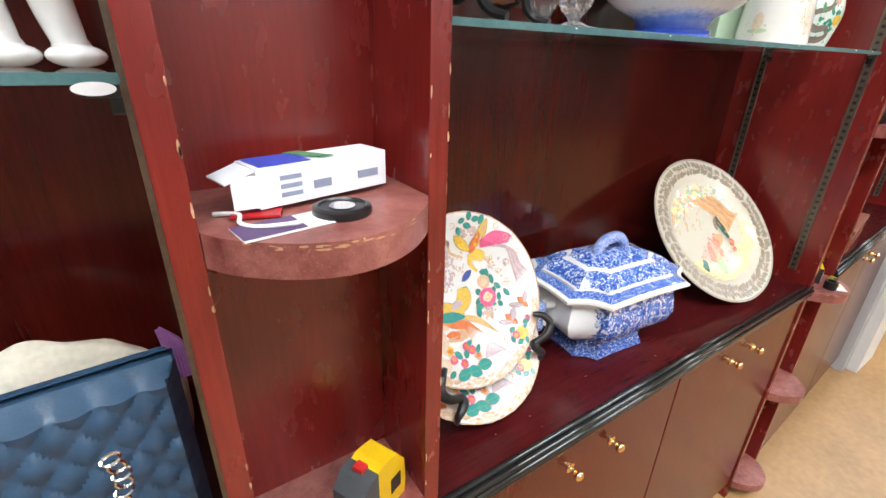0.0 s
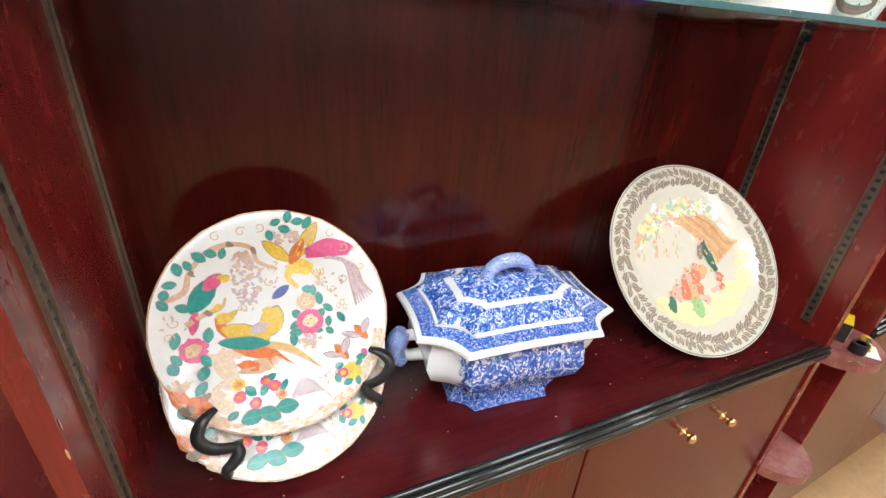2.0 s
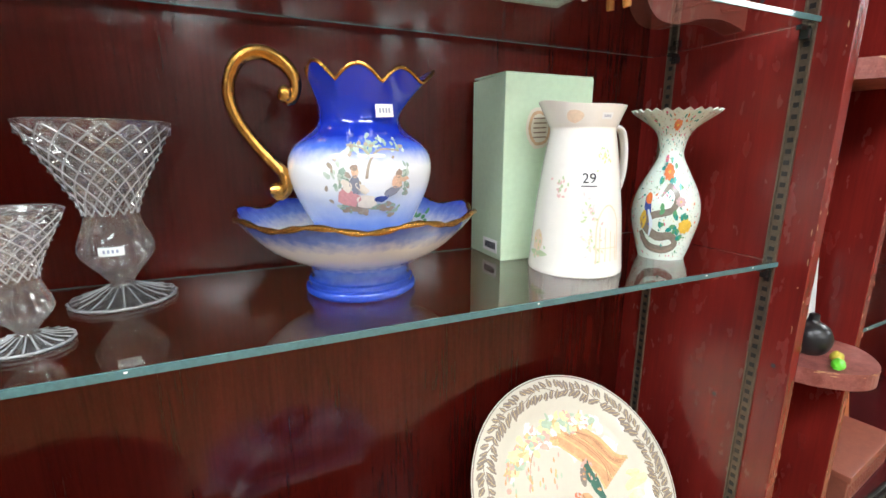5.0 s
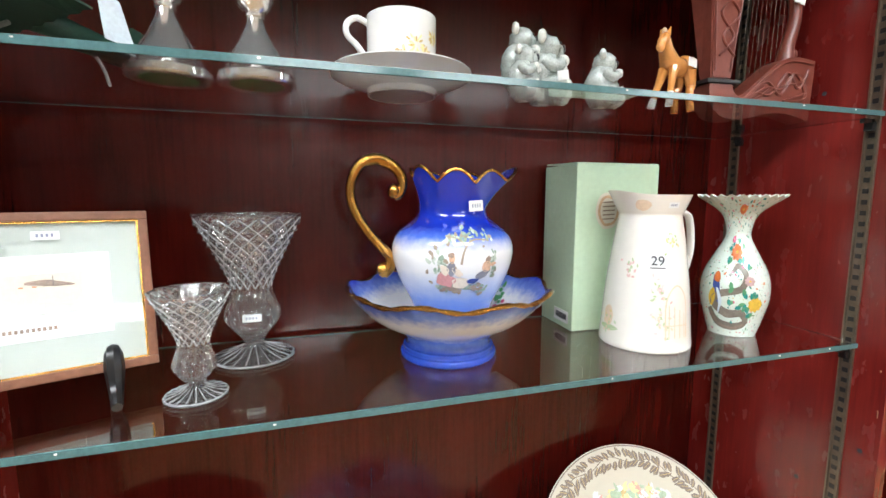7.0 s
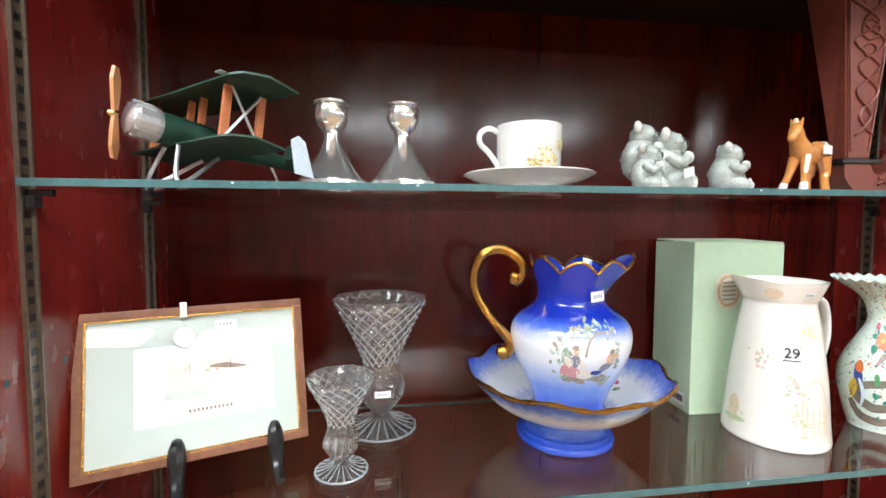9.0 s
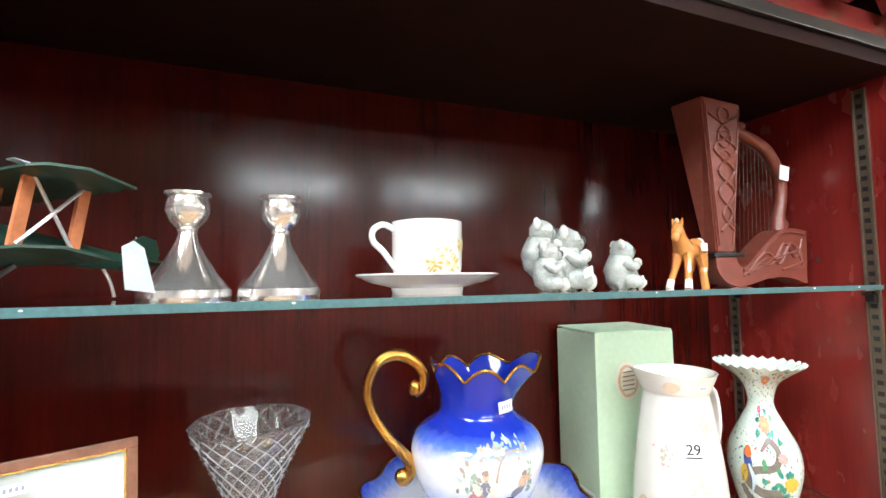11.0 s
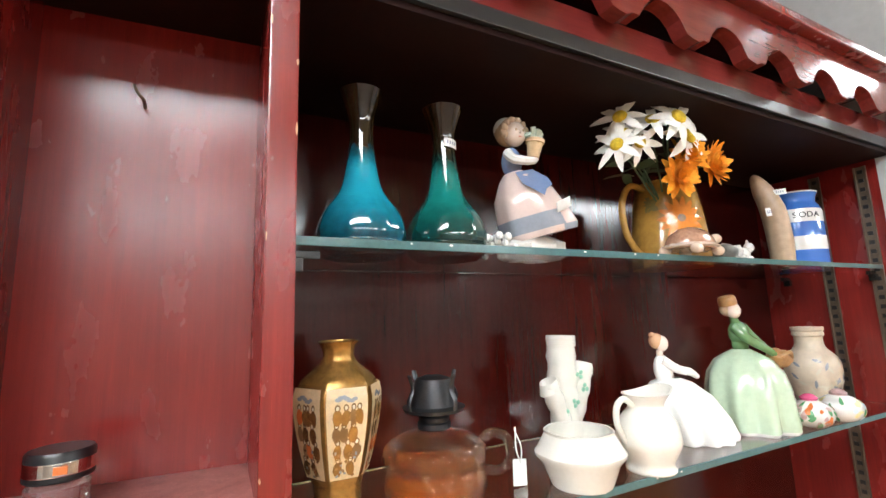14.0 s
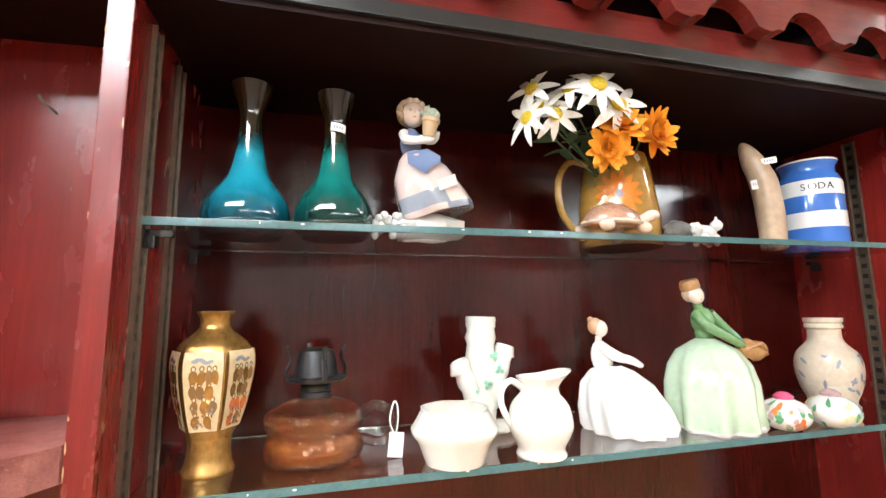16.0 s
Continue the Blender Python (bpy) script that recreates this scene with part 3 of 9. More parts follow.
def pheasant_plate(m, seed):
    ob = dished_plate("dinner_plate", "white china plate painted with exotic birds and flowers", PLATE_PROFILE, m, WHITE_GLAZE, 0.008, 18)
    R = 0.1275
    low, mid, top = [on_disc(PLATE_PROFILE, h) for h in (0.0007, 0.0011, 0.0015)]
    bm = bmesh.new()
    rnd = random.Random(seed)
    TEA, PNK, YEL, ORA, TN, MAU, NAV, GRN, BRN, ROCK, LILAC = range(11)

    def leaf(u, v, a, b, ang, c, fn=mid):
        decal(bm, low, u * R, v * R, a * R + 0.0009, b * R + 0.0007, ang, BRN, 14, "leaf")
        decal(bm, fn, u * R, v * R, a * R, b * R, ang, c, 14, "leaf", 0.1, rnd.random() * 9)

    def dab(u, v, a, b, ang, c, fn=mid, rag=0.45):
        decal(bm, fn, u * R, v * R, a * R, b * R, ang, c, 12, "round", rag, rnd.random() * 9)

    def line(pts, w, c, fn=mid):
        stroke(bm, fn, [(u * R, v * R) for u, v in pts], [k * R for k in (w if isinstance(w, (list, tuple)) else [w, w])], c)

    def vine(pts):
        line(pts, [0.010, 0.006], TN, low)

    def leafy(spots, size=0.050, col=TEA):
        for u, v in spots:
            ang = rnd.uniform(0, 180)
            leaf(u, v, size * rnd.uniform(0.8, 1.2), size * rnd.uniform(0.5, 0.75), ang, col)
            line([(u - 0.6 * size * math.cos(radians(ang)), v - 0.6 * size * math.sin(radians(ang))), (u + 0.6 * size * math.cos(radians(ang)), v + 0.6 * size * math.sin(radians(ang)))], 0.006, GRN, top)

    def rose(u, v, r, petal, heart):
        for k in range(8):
            a = k * 0.785 + 0.2
            dab(u + r * 0.66 * math.cos(a), v + r * 0.6 * math.sin(a), r * 0.42, r * 0.34, math.degrees(a) + 90, petal)
        dab(u, v, r * 0.56, r * 0.46, 20, heart, top)
        for k in range(5):
            dab(u + r * 0.25 * math.cos(k * 1.3), v + r * 0.2 * math.sin(k * 1.3), r * 0.09, r * 0.07, 0, (YEL, ORA)[k % 2], top)

    # speckled tan border along the foot of the rim
    for k in range(230):
        a = radians(202 + 142 * rnd.random())
        d = rnd.uniform(0.90, 0.985)
        dab(d * math.cos(a), d * math.sin(a), 0.030, 0.016, math.degrees(a) + 90, rnd.choice((TN, ROCK, ROCK)), low)
    # rockwork
    for u, v, a, b, ang, c in ((-0.47, -0.34, 0.10, 0.17, 20, ROCK), (-0.52, -0.58, 0.13, 0.13, 60, ROCK), (-0.35, -0.20, 0.11, 0.06, 0, ROCK), (-0.22, -0.38, 0.17, 0.055, 8, TN), (-0.28, -0.35, 0.10, 0.04, -12, ORA), (-0.84, -0.48, 0.11, 0.05, -50, ORA), (-0.70, -0.58, 0.12, 0.06, -20, ORA), (-0.60, -0.74, 0.10, 0.05, -25, TN), (-0.78, -0.60, 0.06, 0.04, 0, BRN), (-0.66, -0.52, 0.05, 0.03, 30, BRN), (-0.80, -0.40, 0.07, 0.03, 20, TN)):
        dab(u, v, a, b, ang, c, low, 0.8)
    # knotted branch
    line([(-0.90, 0.32), (-0.70, 0.38), (-0.63, 0.55), (-0.47, 0.70), (-0.28, 0.74), (-0.13, 0.68), (-0.10, 0.56), (0.06, 0.47)], [0.045, 0.05, 0.04, 0.05, 0.04, 0.04, 0.025], TN, low)
    line([(-0.72, 0.10), (-0.58, 0.16), (-0.44, 0.20), (-0.40, 0.28)], [0.05, 0.04, 0.02], TN, low)
    for u, v in ((-0.62, 0.53), (-0.30, 0.74), (-0.12, 0.66), (-0.46, 0.69), (-0.55, 0.17)):
        dab(u, v, 0.035, 0.022, rnd.uniform(0, 180), BRN, mid, 0.8)
    leafy([(-0.79, 0.46), (-0.72, 0.58), (-0.64, 0.60), (-0.46, 0.68), (-0.37, 0.67), (-0.84, 0.38), (-0.72, 0.25), (-0.86, 0.30), (0.09, 0.89), (0.16, 0.82), (0.03, 0.78), (0.28, 0.88), (0.36, 0.86), (-0.55, 0.66), (0.20, 0.93)])
    # hanging wisteria
    for _ in range(120):
        v = rnd.uniform(0.2, 0.66)
        w = 0.14 * math.sin(math.pi * (0.15 + 0.75 * (v - 0.2) / 0.46))
        dab(-0.22 + rnd.uniform(-w, w), v, 0.022, 0.013, rnd.uniform(0, 180), rnd.choice((LILAC, LILAC, MAU, TN)))
    for _ in range(46):
        dab(rnd.uniform(0.06, 0.28), rnd.uniform(0.70, 0.82), 0.020, 0.013, rnd.uniform(0, 180), rnd.choice((LILAC, TN, MAU)), low)
    # flying bird with long train
    leaf(0.07, 0.63, 0.15, 0.055, 136, YEL)
    leaf(0.34, 0.70, 0.19, 0.060, 56, YEL)
    leaf(0.24, 0.60, 0.13, 0.05, 60, ORA, top)
    for k in range(4):
        line([(0.30 + 0.03 * k, 0.62 + 0.03 * k), (0.38 + 0.02 * k, 0.80 + 0.02 * k)], 0.010, TN, top)
    dab(0.26, 0.46, 0.12, 0.075, -15, YEL)
    line([(0.20, 0.48), (0.14, 0.38), (0.22, 0.27)], [0.10, 0.055, 0.03], YEL)
    for k in range(9):
        line([(0.32, 0.62 - k * 0.010), (0.52, 0.68 - k * 0.018), (0.76 - 0.012 * abs(k - 3), 0.62 - k * 0.012)], [0.015, 0.034, 0.010], PNK)
    for k in range(7):
        line([(0.48 + k * 0.012, 0.52), (0.66 + k * 0.014, 0.46 - k * 0.01), (0.70 + k * 0.016, 0.24), (0.72 + k * 0.028, 0.02 + 0.016 * k)], [0.02, 0.040, 0.036, 0.014], LILAC if k % 3 else MAU)
    for k in range(5):
        line([(0.34 + 0.03 * k, 0.42), (0.38 + 0.02 * k, 0.36), (0.42, 0.30 + 0.02 * k)], 0.012, YEL if k % 2 else TN)
    # parrot
    leaf(-0.57, 0.33, 0.17, 0.085, 52, TEA)
    leaf(-0.48, 0.43, 0.095, 0.055, 40, PNK, top)
    dab(-0.395, 0.455, 0.055, 0.035, -10, YEL, top)
    leaf(-0.66, 0.11, 0.10, 0.035, 76, PNK)
    dab(-0.48, 0.20, 0.06, 0.028, 30, YEL, top)
    # golden pheasant
    line([(-0.47, 0.12), (-0.46, 0.02), (-0.40, -0.08)], [0.07, 0.085, 0.05], ORA)
    dab(-0.43, 0.10, 0.07, 0.045, 10, YEL, top)
    leaf(-0.37, 0.12, 0.06, 0.02, 30, YEL, top)
    leaf(-0.28, -0.07, 0.21, 0.085, -24, YEL)
    leaf(-0.23, -0.22, 0.24, 0.070, -24, ORA)
    leaf(-0.29, -0.15, 0.22, 0.062, -12, TEA, top)
    for k in range(5):
        line([(-0.13, -0.17 - 0.01 * k), (0.10, -0.27 - 0.014 * k), (0.34, -0.52)], [0.02, 0.030, 0.006], YEL if k % 2 else TN)
    for k in range(9):
        line([(-0.14 + 0.01 * k, -0.26), (-0.06 + 0.022 * k, -0.40 - 0.016 * abs(k - 5))], [0.016, 0.005], ORA)
    # hen, little blue bird
    leaf(-0.05, 0.00, 0.15, 0.10, 62, YEL)
    dab(-0.07, 0.11, 0.045, 0.035, 0, YEL)
    leaf(-0.16, -0.04, 0.09, 0.045, 20, LILAC, top)
    leaf(0.06, 0.255, 0.09, 0.038, 32, NAV)
    # roses with leaves
    leafy([(0.15, -0.07), (0.17, 0.03), (0.15, -0.14), (0.34, 0.22), (0.39, 0.14), (0.46, 0.04), (0.45, -0.09), (0.45, -0.18), (0.57, -0.07), (0.39, 0.0), (0.34, -0.15), (0.12, -0.20), (0.30, 0.24)])
    for _ in range(34):
        dab(0.27 + rnd.gauss(0, 0.06), -0.25 + rnd.gauss(0, 0.04), 0.022, 0.014, rnd.uniform(0, 180), rnd.choice((LILAC, TN, TN)))
    rose(0.27, 0.13, 0.09, TN, ROCK)
    rose(0.285, -0.06, 0.125, PNK, ROCK)
    rose(-0.69, -0.12, 0.115, PNK, TN)
    leafy([(-0.81, -0.01), (-0.82, -0.17), (-0.57, -0.02), (-0.61, -0.23), (-0.64, -0.33), (-0.67, -0.45), (-0.85, -0.24)], 0.062)
    for u, v, c in ((-0.39, -0.60, PNK), (-0.27, -0.68, PNK), (-0.10, -0.58, PNK), (-0.39, -0.50, YEL), (-0.16, -0.52, PNK), (-0.05, -0.66, TN)):
        rose(u, v, 0.055, c, ORA if c != ORA else YEL)
    leafy([(-0.46, -0.74), (-0.19, -0.60), (-0.12, -0.50), (-0.02, -0.60), (-0.30, -0.58)], 0.05)
    for u, v, ang in ((-0.31, -0.79, 10), (-0.165, -0.80, -35), (-0.015, -0.77, -8)):
        leaf(u, v, 0.095, 0.062, ang, TEA)
        line([(u - 0.08, v), (u + 0.08, v)], 0.008, GRN, top)
    for k in range(12):
        line([(0.02, -0.72), (0.14 + 0.015 * k, -0.58 - 0.012 * k), (0.26 + 0.012 * k, -0.62 - 0.018 * k)], [0.010, 0.004], LILAC)
    # small birds and the yellow posy
    for u, v in ((0.53, -0.40), (0.73, -0.24)):
        leaf(u, v, 0.085, 0.038, 125, ORA)
        leaf(u + 0.045, v + 0.055, 0.075, 0.030, 62, LILAC, top)
        leaf(u - 0.085, v - 0.015, 0.085, 0.026, 165, LILAC, top)
    rose(0.60, -0.585, 0.085, YEL, YEL)
    rose(0.51, -0.59, 0.05, PNK, YEL)
    dab(0.73, -0.435, 0.03, 0.04, 0, PNK)
    leafy([(0.46, -0.63), (0.55, -0.68), (0.67, -0.52), (0.70, -0.47), (0.49, -0.52), (0.64, -0.68)], 0.04)
    for u, v in ((0.56, 0.04), (0.60, 0.07), (0.62, 0.02)):
        line([(u + 0.02 * math.cos(k), v + 0.026 * math.sin(k)) for k in range(7)], 0.007, TN)
    # thin printed tendrils and sprigs
    for u, v in ((-0.20, 0.84), (-0.05, 0.86), (-0.40, 0.82), (0.0, 0.48), (-0.02, 0.36), (-0.28, 0.16), (0.56, 0.74), (0.66, 0.60), (0.80, 0.40), (-0.85, 0.02), (-0.80, 0.14), (0.42, 0.30), (0.52, 0.22), (0.62, 0.30), (-0.06, -0.36), (0.78, 0.56), (0.40, -0.60)):
        a0 = rnd.uniform(0, 6.28)
        vine([(u + 0.05 * (1 - k * 0.13) * math.cos(a0 + k * 1.1), v + 0.045 * (1 - k * 0.13) * math.sin(a0 + k * 1.1)) for k in range(7)])
        for _ in range(5 if u * u + v * v < 0.7 else 0):
            dab(u + rnd.gauss(0, 0.045), v + rnd.gauss(0, 0.04), 0.018, 0.009, rnd.uniform(0, 180), rnd.choice((TN, TN, LILAC)), low)
    part("painted_decoration", bm, PALETTE + [plain("rock_wash", (0.66, 0.50, 0.36), 0.25, vary=0.3, size=500), plain("lilac_wash", (0.50, 0.40, 0.42), 0.25, vary=0.3, size=500)], ob, "enamel birds, roses and leaves")["kind"] = "stuff"
    rim = bmesh.new()
    tube(rim, [(0.127 * math.cos(radians(a)), 0.127 * math.sin(radians(a)), 0.0188) for a in range(0, 361, 4)], 0.0009, 6)
    part("rim_line", rim, TAN, ob)
    return ob


pheasant_plate(pose(0.373, 0.463, 0.898, 63.4, 0, 0), 4)
lower = pheasant_plate(pose(0.372, 0.462, 0.830, 45, 0, 0), 4)
tagged(lower, "white bird-painted china plate leaning low behind another")


def plate_easel(x, y, z, w, rz, label, height=0.12, rise=0.0, front=False):
    """A folding black stand: two hooked feet, two back posts and a stay."""
    ob = thing("plate_stand", label, "stand", x, y, z, rz, group="black plate stands")
    for s in (-1, 1):
        bm = bmesh.new()
        path = spline([(s * w, -0.036, 0.034 + rise), (s * w, -0.044, 0.024 + rise), (s * w, -0.034, 0.014 + rise), (s * w, -0.018, 0.008 + rise), (s * w * 0.97, 0.012, 0.004 + rise), (s * w * 0.9, 0.045, 0.0045)], 5)
        if front:
            path = spline([(s * w, -0.030, 0.032 + rise), (s * w, -0.040, 0.030 + rise), (s * w, -0.045, 0.018 + rise), (s * w, -0.048, 0.004 + rise), (s * w, -0.058, 0.010), (s * w, -0.074, 0.0055)], 5)
        tube(bm, path, [0.005, 0.0075, 0.0085, 0.007, 0.0055, 0.0045], 8)
        part("foot", bm, BLACK, ob, "", True)
        bm = bmesh.new()
        tube(bm, spline([(s * w, -0.034, 0.014 + rise), (s * w * 0.95, -0.010, 0.006 + rise), (s * w * 0.9, 0.012, 0.030 + rise), (s * w * 0.4, 0.012 + (height - rise) * 0.5, height)], 4), [0.005, 0.005, 0.0045, 0.0035], 8)
        part("post", bm, BLACK, ob, "", True)
    bm = bmesh.new()
    tube(bm, [(-w * 0.85, 0.016, 0.034 + rise), (w * 0.85, 0.016, 0.034 + rise)], 0.003, 8)
    part("stay", bm, BLACK, ob)
    return ob


PLATTER_PROFILE = [(0.0, 0.004), (0.105, 0.004), (0.118, 0.008), (0.128, 0.016), (0.167, 0.020), (0.169, 0.0205)]


def scenic_platter(m):
    ob = dished_plate("platter", "large cream platter with brown leaf border and pastoral scene", PLATTER_PROFILE, m, CREAM_GLAZE)
    fn = on_disc(PLATTER_PROFILE)
    top = on_disc(PLATTER_PROFILE, 0.0008)
    over = on_disc(PLATTER_PROFILE, 0.0014)
    R = 0.169
    bm = bmesh.new()
    rnd = random.Random(8)
    mats = [plain("grey_brown_print", (0.25, 0.20, 0.16), 0.3, vary=0.4, size=400), plain("straw_wash", (0.80, 0.70, 0.38), 0.25, vary=0.12, size=60), plain("bark_peach", (0.70, 0.38, 0.20), 0.25, vary=0.25, size=150), plain("leaf_green_wash", (0.46, 0.56, 0.40), 0.25, vary=0.2), plain("sky_wash", (0.70, 0.74, 0.72), 0.25, vary=0.05), plain("coat_red", (0.66, 0.20, 0.11), 0.25, vary=0.25), plain("coat_green", (0.05, 0.14, 0.10), 0.3, vary=0.2), plain("ochre_wash", (0.68, 0.50, 0.24), 0.25, vary=0.25), plain("rose_wash", (0.74, 0.42, 0.34), 0.25, vary=0.2), plain("dress_green", (0.30, 0.52, 0.22), 0.25, vary=0.2), plain("bark_line", (0.42, 0.20, 0.10), 0.3, vary=0.2)]

    def dab(u, v, a, b, ang, c, f=top, rag=0.6):
        decal(bm, f, u * R, v * R, a * R, b * R, ang, c, 12, "round", rag, rnd.random() * 9)

    def line(pts, w, c, f=top):
        stroke(bm, f, [(u * R, v * R) for u, v in pts], [k * R for k in w], c)
    # rim line and border: sprigs of paired oak leaves on a wavy stem, each leaf with a pale vein
    line([(0.985 * math.cos(radians(a)), 0.985 * math.sin(radians(a))) for a in range(0, 361, 5)], [0.012, 0.012], 0, fn)
    line([((0.865 + 0.03 * math.sin(radians(a) * 12)) * math.cos(radians(a)), (0.865 + 0.03 * math.sin(radians(a) * 12)) * math.sin(radians(a))) for a in range(0, 361, 5)], [0.008, 0.008], 0, fn)
    for k in range(92):
        a = radians(k * 3.913 + rnd.uniform(-1, 1))
        for side in (-1, 1):
            d = 0.865 + side * rnd.uniform(0.030, 0.060)
            ang = math.degrees(a) + 90 - side * rnd.uniform(35, 70)
            u, v, s = d * math.cos(a), d * math.sin(a), rnd.uniform(0.040, 0.058)
            decal(bm, fn, u * R, v * R, s * R, s * 0.52 * R, ang, 0, 12, "leaf", 0.5, k + side)
            c, w = math.cos(radians(ang)) * s, math.sin(radians(ang)) * s
            line([(u - 0.7 * c, v - 0.7 * w), (u + 0.7 * c, v + 0.7 * w)], [0.006, 0.003], 7, top)
    # sunlit ground and sky
    for k in range(90):
        u = rnd.uniform(-0.5, 0.66)
        floor_v = -0.60 + 0.42 * max(0.0, u)
        dab(u, max(floor_v + rnd.uniform(-0.10, 0.12), -math.sqrt(max(0.0, 0.42 - u * u))), rnd.uniform(0.06, 0.13), rnd.uniform(0.03, 0.06), rnd.uniform(-6, 24), 1, fn, 0.4)
    for k in range(26):
        dab(rnd.uniform(-0.4, 0.55), rnd.uniform(0.22, 0.60), rnd.uniform(0.05, 0.1), rnd.uniform(0.03, 0.06), rnd.uniform(0, 180), 4, fn, 0.6)
    # leaning old tree
    for k in range(16):
        t = k / 15
        line([(0.33 + 0.32 * t, -0.08 + 0.22 * t), (0.28 + 0.26 * t, 0.08 + 0.10 * t), (0.12 + 0.30 * t, 0.24 + 0.10 * t), (-0.04 + 0.32 * t, 0.38 + 0.08 * t), (-0.16 + 0.32 * t, 0.46 + 0.10 * t)], [0.034, 0.034, 0.036, 0.036, 0.024], 2 if k % 5 else 7)
    for k in range(7):
        t = rnd.random()
        line([(0.35 + 0.27 * t, -0.04 + 0.18 * t), (0.37 + 0.12 * t, 0.12 + 0.05 * t), (0.22 + 0.15 * t, 0.31 + 0.05 * t), (0.05 + 0.15 * t, 0.45)], [0.006, 0.004, 0.005], 10, over)
    # boughs and hanging leaves
    line([(-0.02, 0.50), (-0.28, 0.46), (-0.52, 0.32), (-0.64, 0.20)], [0.030, 0.018, 0.008], 2)
    line([(-0.10, 0.52), (-0.30, 0.34), (-0.38, 0.18)], [0.018, 0.010, 0.005], 10)
    for k in range(230):
        u = rnd.uniform(-0.66, 0.40)
        v = 0.58 - 0.58 * max(0.0, -u) - 0.10 * max(0.0, u) + rnd.gauss(0, 0.055)
        if u * u + v * v > 0.42:
            continue
        dab(u, v, rnd.uniform(0.022, 0.058), rnd.uniform(0.014, 0.032), rnd.uniform(0, 180), rnd.choice((1, 1, 7, 3, 3, 8, 4)))
    for k in range(44):
        u = rnd.choice((-0.56, -0.40, -0.28, -0.12)) + rnd.gauss(0, 0.03)
        decal(bm, top, u * R, (rnd.uniform(0.02, 0.30)) * R, 0.026 * R, 0.010 * R, 78, rnd.choice((2, 3, 7, 8)), 7, "leaf")
    # resting company under the tree
    for u, v, a, b, ang, c in ((0.19, 0.15, 0.040, 0.035, 0, 8), (0.20, 0.06, 0.060, 0.085, 10, 6), (0.25, -0.06, 0.045, 0.10, 20, 6), (0.13, 0.06, 0.03, 0.07, -10, 0), (0.30, -0.22, 0.05, 0.05, 0, 5), (0.07, -0.15, 0.10, 0.08, 20, 2), (-0.02, -0.20, 0.07, 0.09, 0, 5), (-0.12, -0.22, 0.06, 0.08, 0, 8), (-0.16, -0.34, 0.09, 0.10, 10, 5), (-0.26, -0.33, 0.05, 0.09, 0, 8), (-0.36, -0.46, 0.045, 0.09, -10, 6), (-0.06, -0.36, 0.06, 0.09, 0, 2), (0.02, -0.32, 0.05, 0.08, 0, 5), (-0.05, -0.50, 0.075, 0.095, 15, 9), (0.06, -0.44, 0.05, 0.05, 0, 8), (0.22, -0.34, 0.07, 0.035, 10, 8), (0.30, -0.32, 0.045, 0.03, 0, 5), (-0.34, -0.34, 0.03, 0.03, 0, 8), (-0.10, -0.12, 0.028, 0.03, 0, 8), (0.02, -0.08, 0.028, 0.03, 0, 5)):
        dab(u, v, a, b, ang, c, over, 0.7)
        for _ in range(5):
            dab(u + rnd.gauss(0, 0.5 * a), v + rnd.gauss(0, 0.5 * b), 0.018, 0.010, rnd.uniform(0, 180), rnd.choice((c, 10, 2, 8)), over)
    part("painted_scene", bm, mats, ob, "printed leaf border and painted tree")["kind"] = "stuff"
    return ob


PN = Vector((-0.107, -0.747, 0.656)).normalized()
PX = Vector((0, 0, 1)).cross(PN).normalized()
PY = PN.cross(PX)
scenic_platter(Matrix.Translation((1.078, 0.466, 0.8685)) @ Matrix((PX, PY, PN)).transposed().to_4x4() @ Matrix.Scale(1.035, 4))


def transfer_print(name, scale, shift=0.0, ends=0.0):
    """Blue printed pattern of leaves and scrolls on white, in dark and light washes; ends: where the print stops."""
    m, nt, b = node_mat(name)
    n = tex(nt, "ShaderNodeTexNoise", scale=(scale, scale, scale * 0.8), Detail=4.0, Roughness=0.55, Distortion=1.6)
    white, pale, middle, deep = (0.80, 0.81, 0.82), (0.15, 0.28, 0.64), (0.045, 0.135, 0.50), (0.010, 0.035, 0.26)
    stops = [(0.36, deep), (0.41, middle), (0.455, deep), (0.475, pale), (0.515, middle), (0.545, pale), (0.565, white), (0.62, white), (0.64, middle), (0.70, deep)]
    c = ramp(nt, n.outputs[0], [(p + shift, v) for p, v in stops])
    fine = tex(nt, "ShaderNodeTexNoise", scale=(scale * 3,) * 3, Detail=2.0, Distortion=1.0)
    c = mix(nt, ramp(nt, fine.outputs[0], [(0.36, (0.4, 0.4, 0.4)), (0.44, (0, 0, 0))]), c, middle)
    if ends:
        tc = nt.nodes.new("ShaderNodeTexCoord")
        sep = nt.nodes.new("ShaderNodeSeparateXYZ")
        nt.links.new(tc.outputs["Object"], sep.inputs[0])
        far = nt.nodes.new("ShaderNodeMath")
        far.operation = "ABSOLUTE"
        nt.links.new(sep.outputs[0], far.inputs[0])
        edge = nt.nodes.new("ShaderNodeMath")
        edge.operation = "MULTIPLY_ADD"
        edge.inputs[1].default_value = 0.03
        nt.links.new(n.outputs[0], edge.inputs[0])
        nt.links.new(far.outputs[0], edge.inputs[2])
        c = mix(nt, ramp(nt, edge.outputs[0], [(ends + 0.014, (0, 0, 0)), (ends + 0.017, (1, 1, 1))]), c, white)
    nt.links.new(c, b.inputs["Base Color"])
    b.inputs["Roughness"].default_value = 0.1
    b.inputs["Coat Weight"].default_value = 0.4
    return m


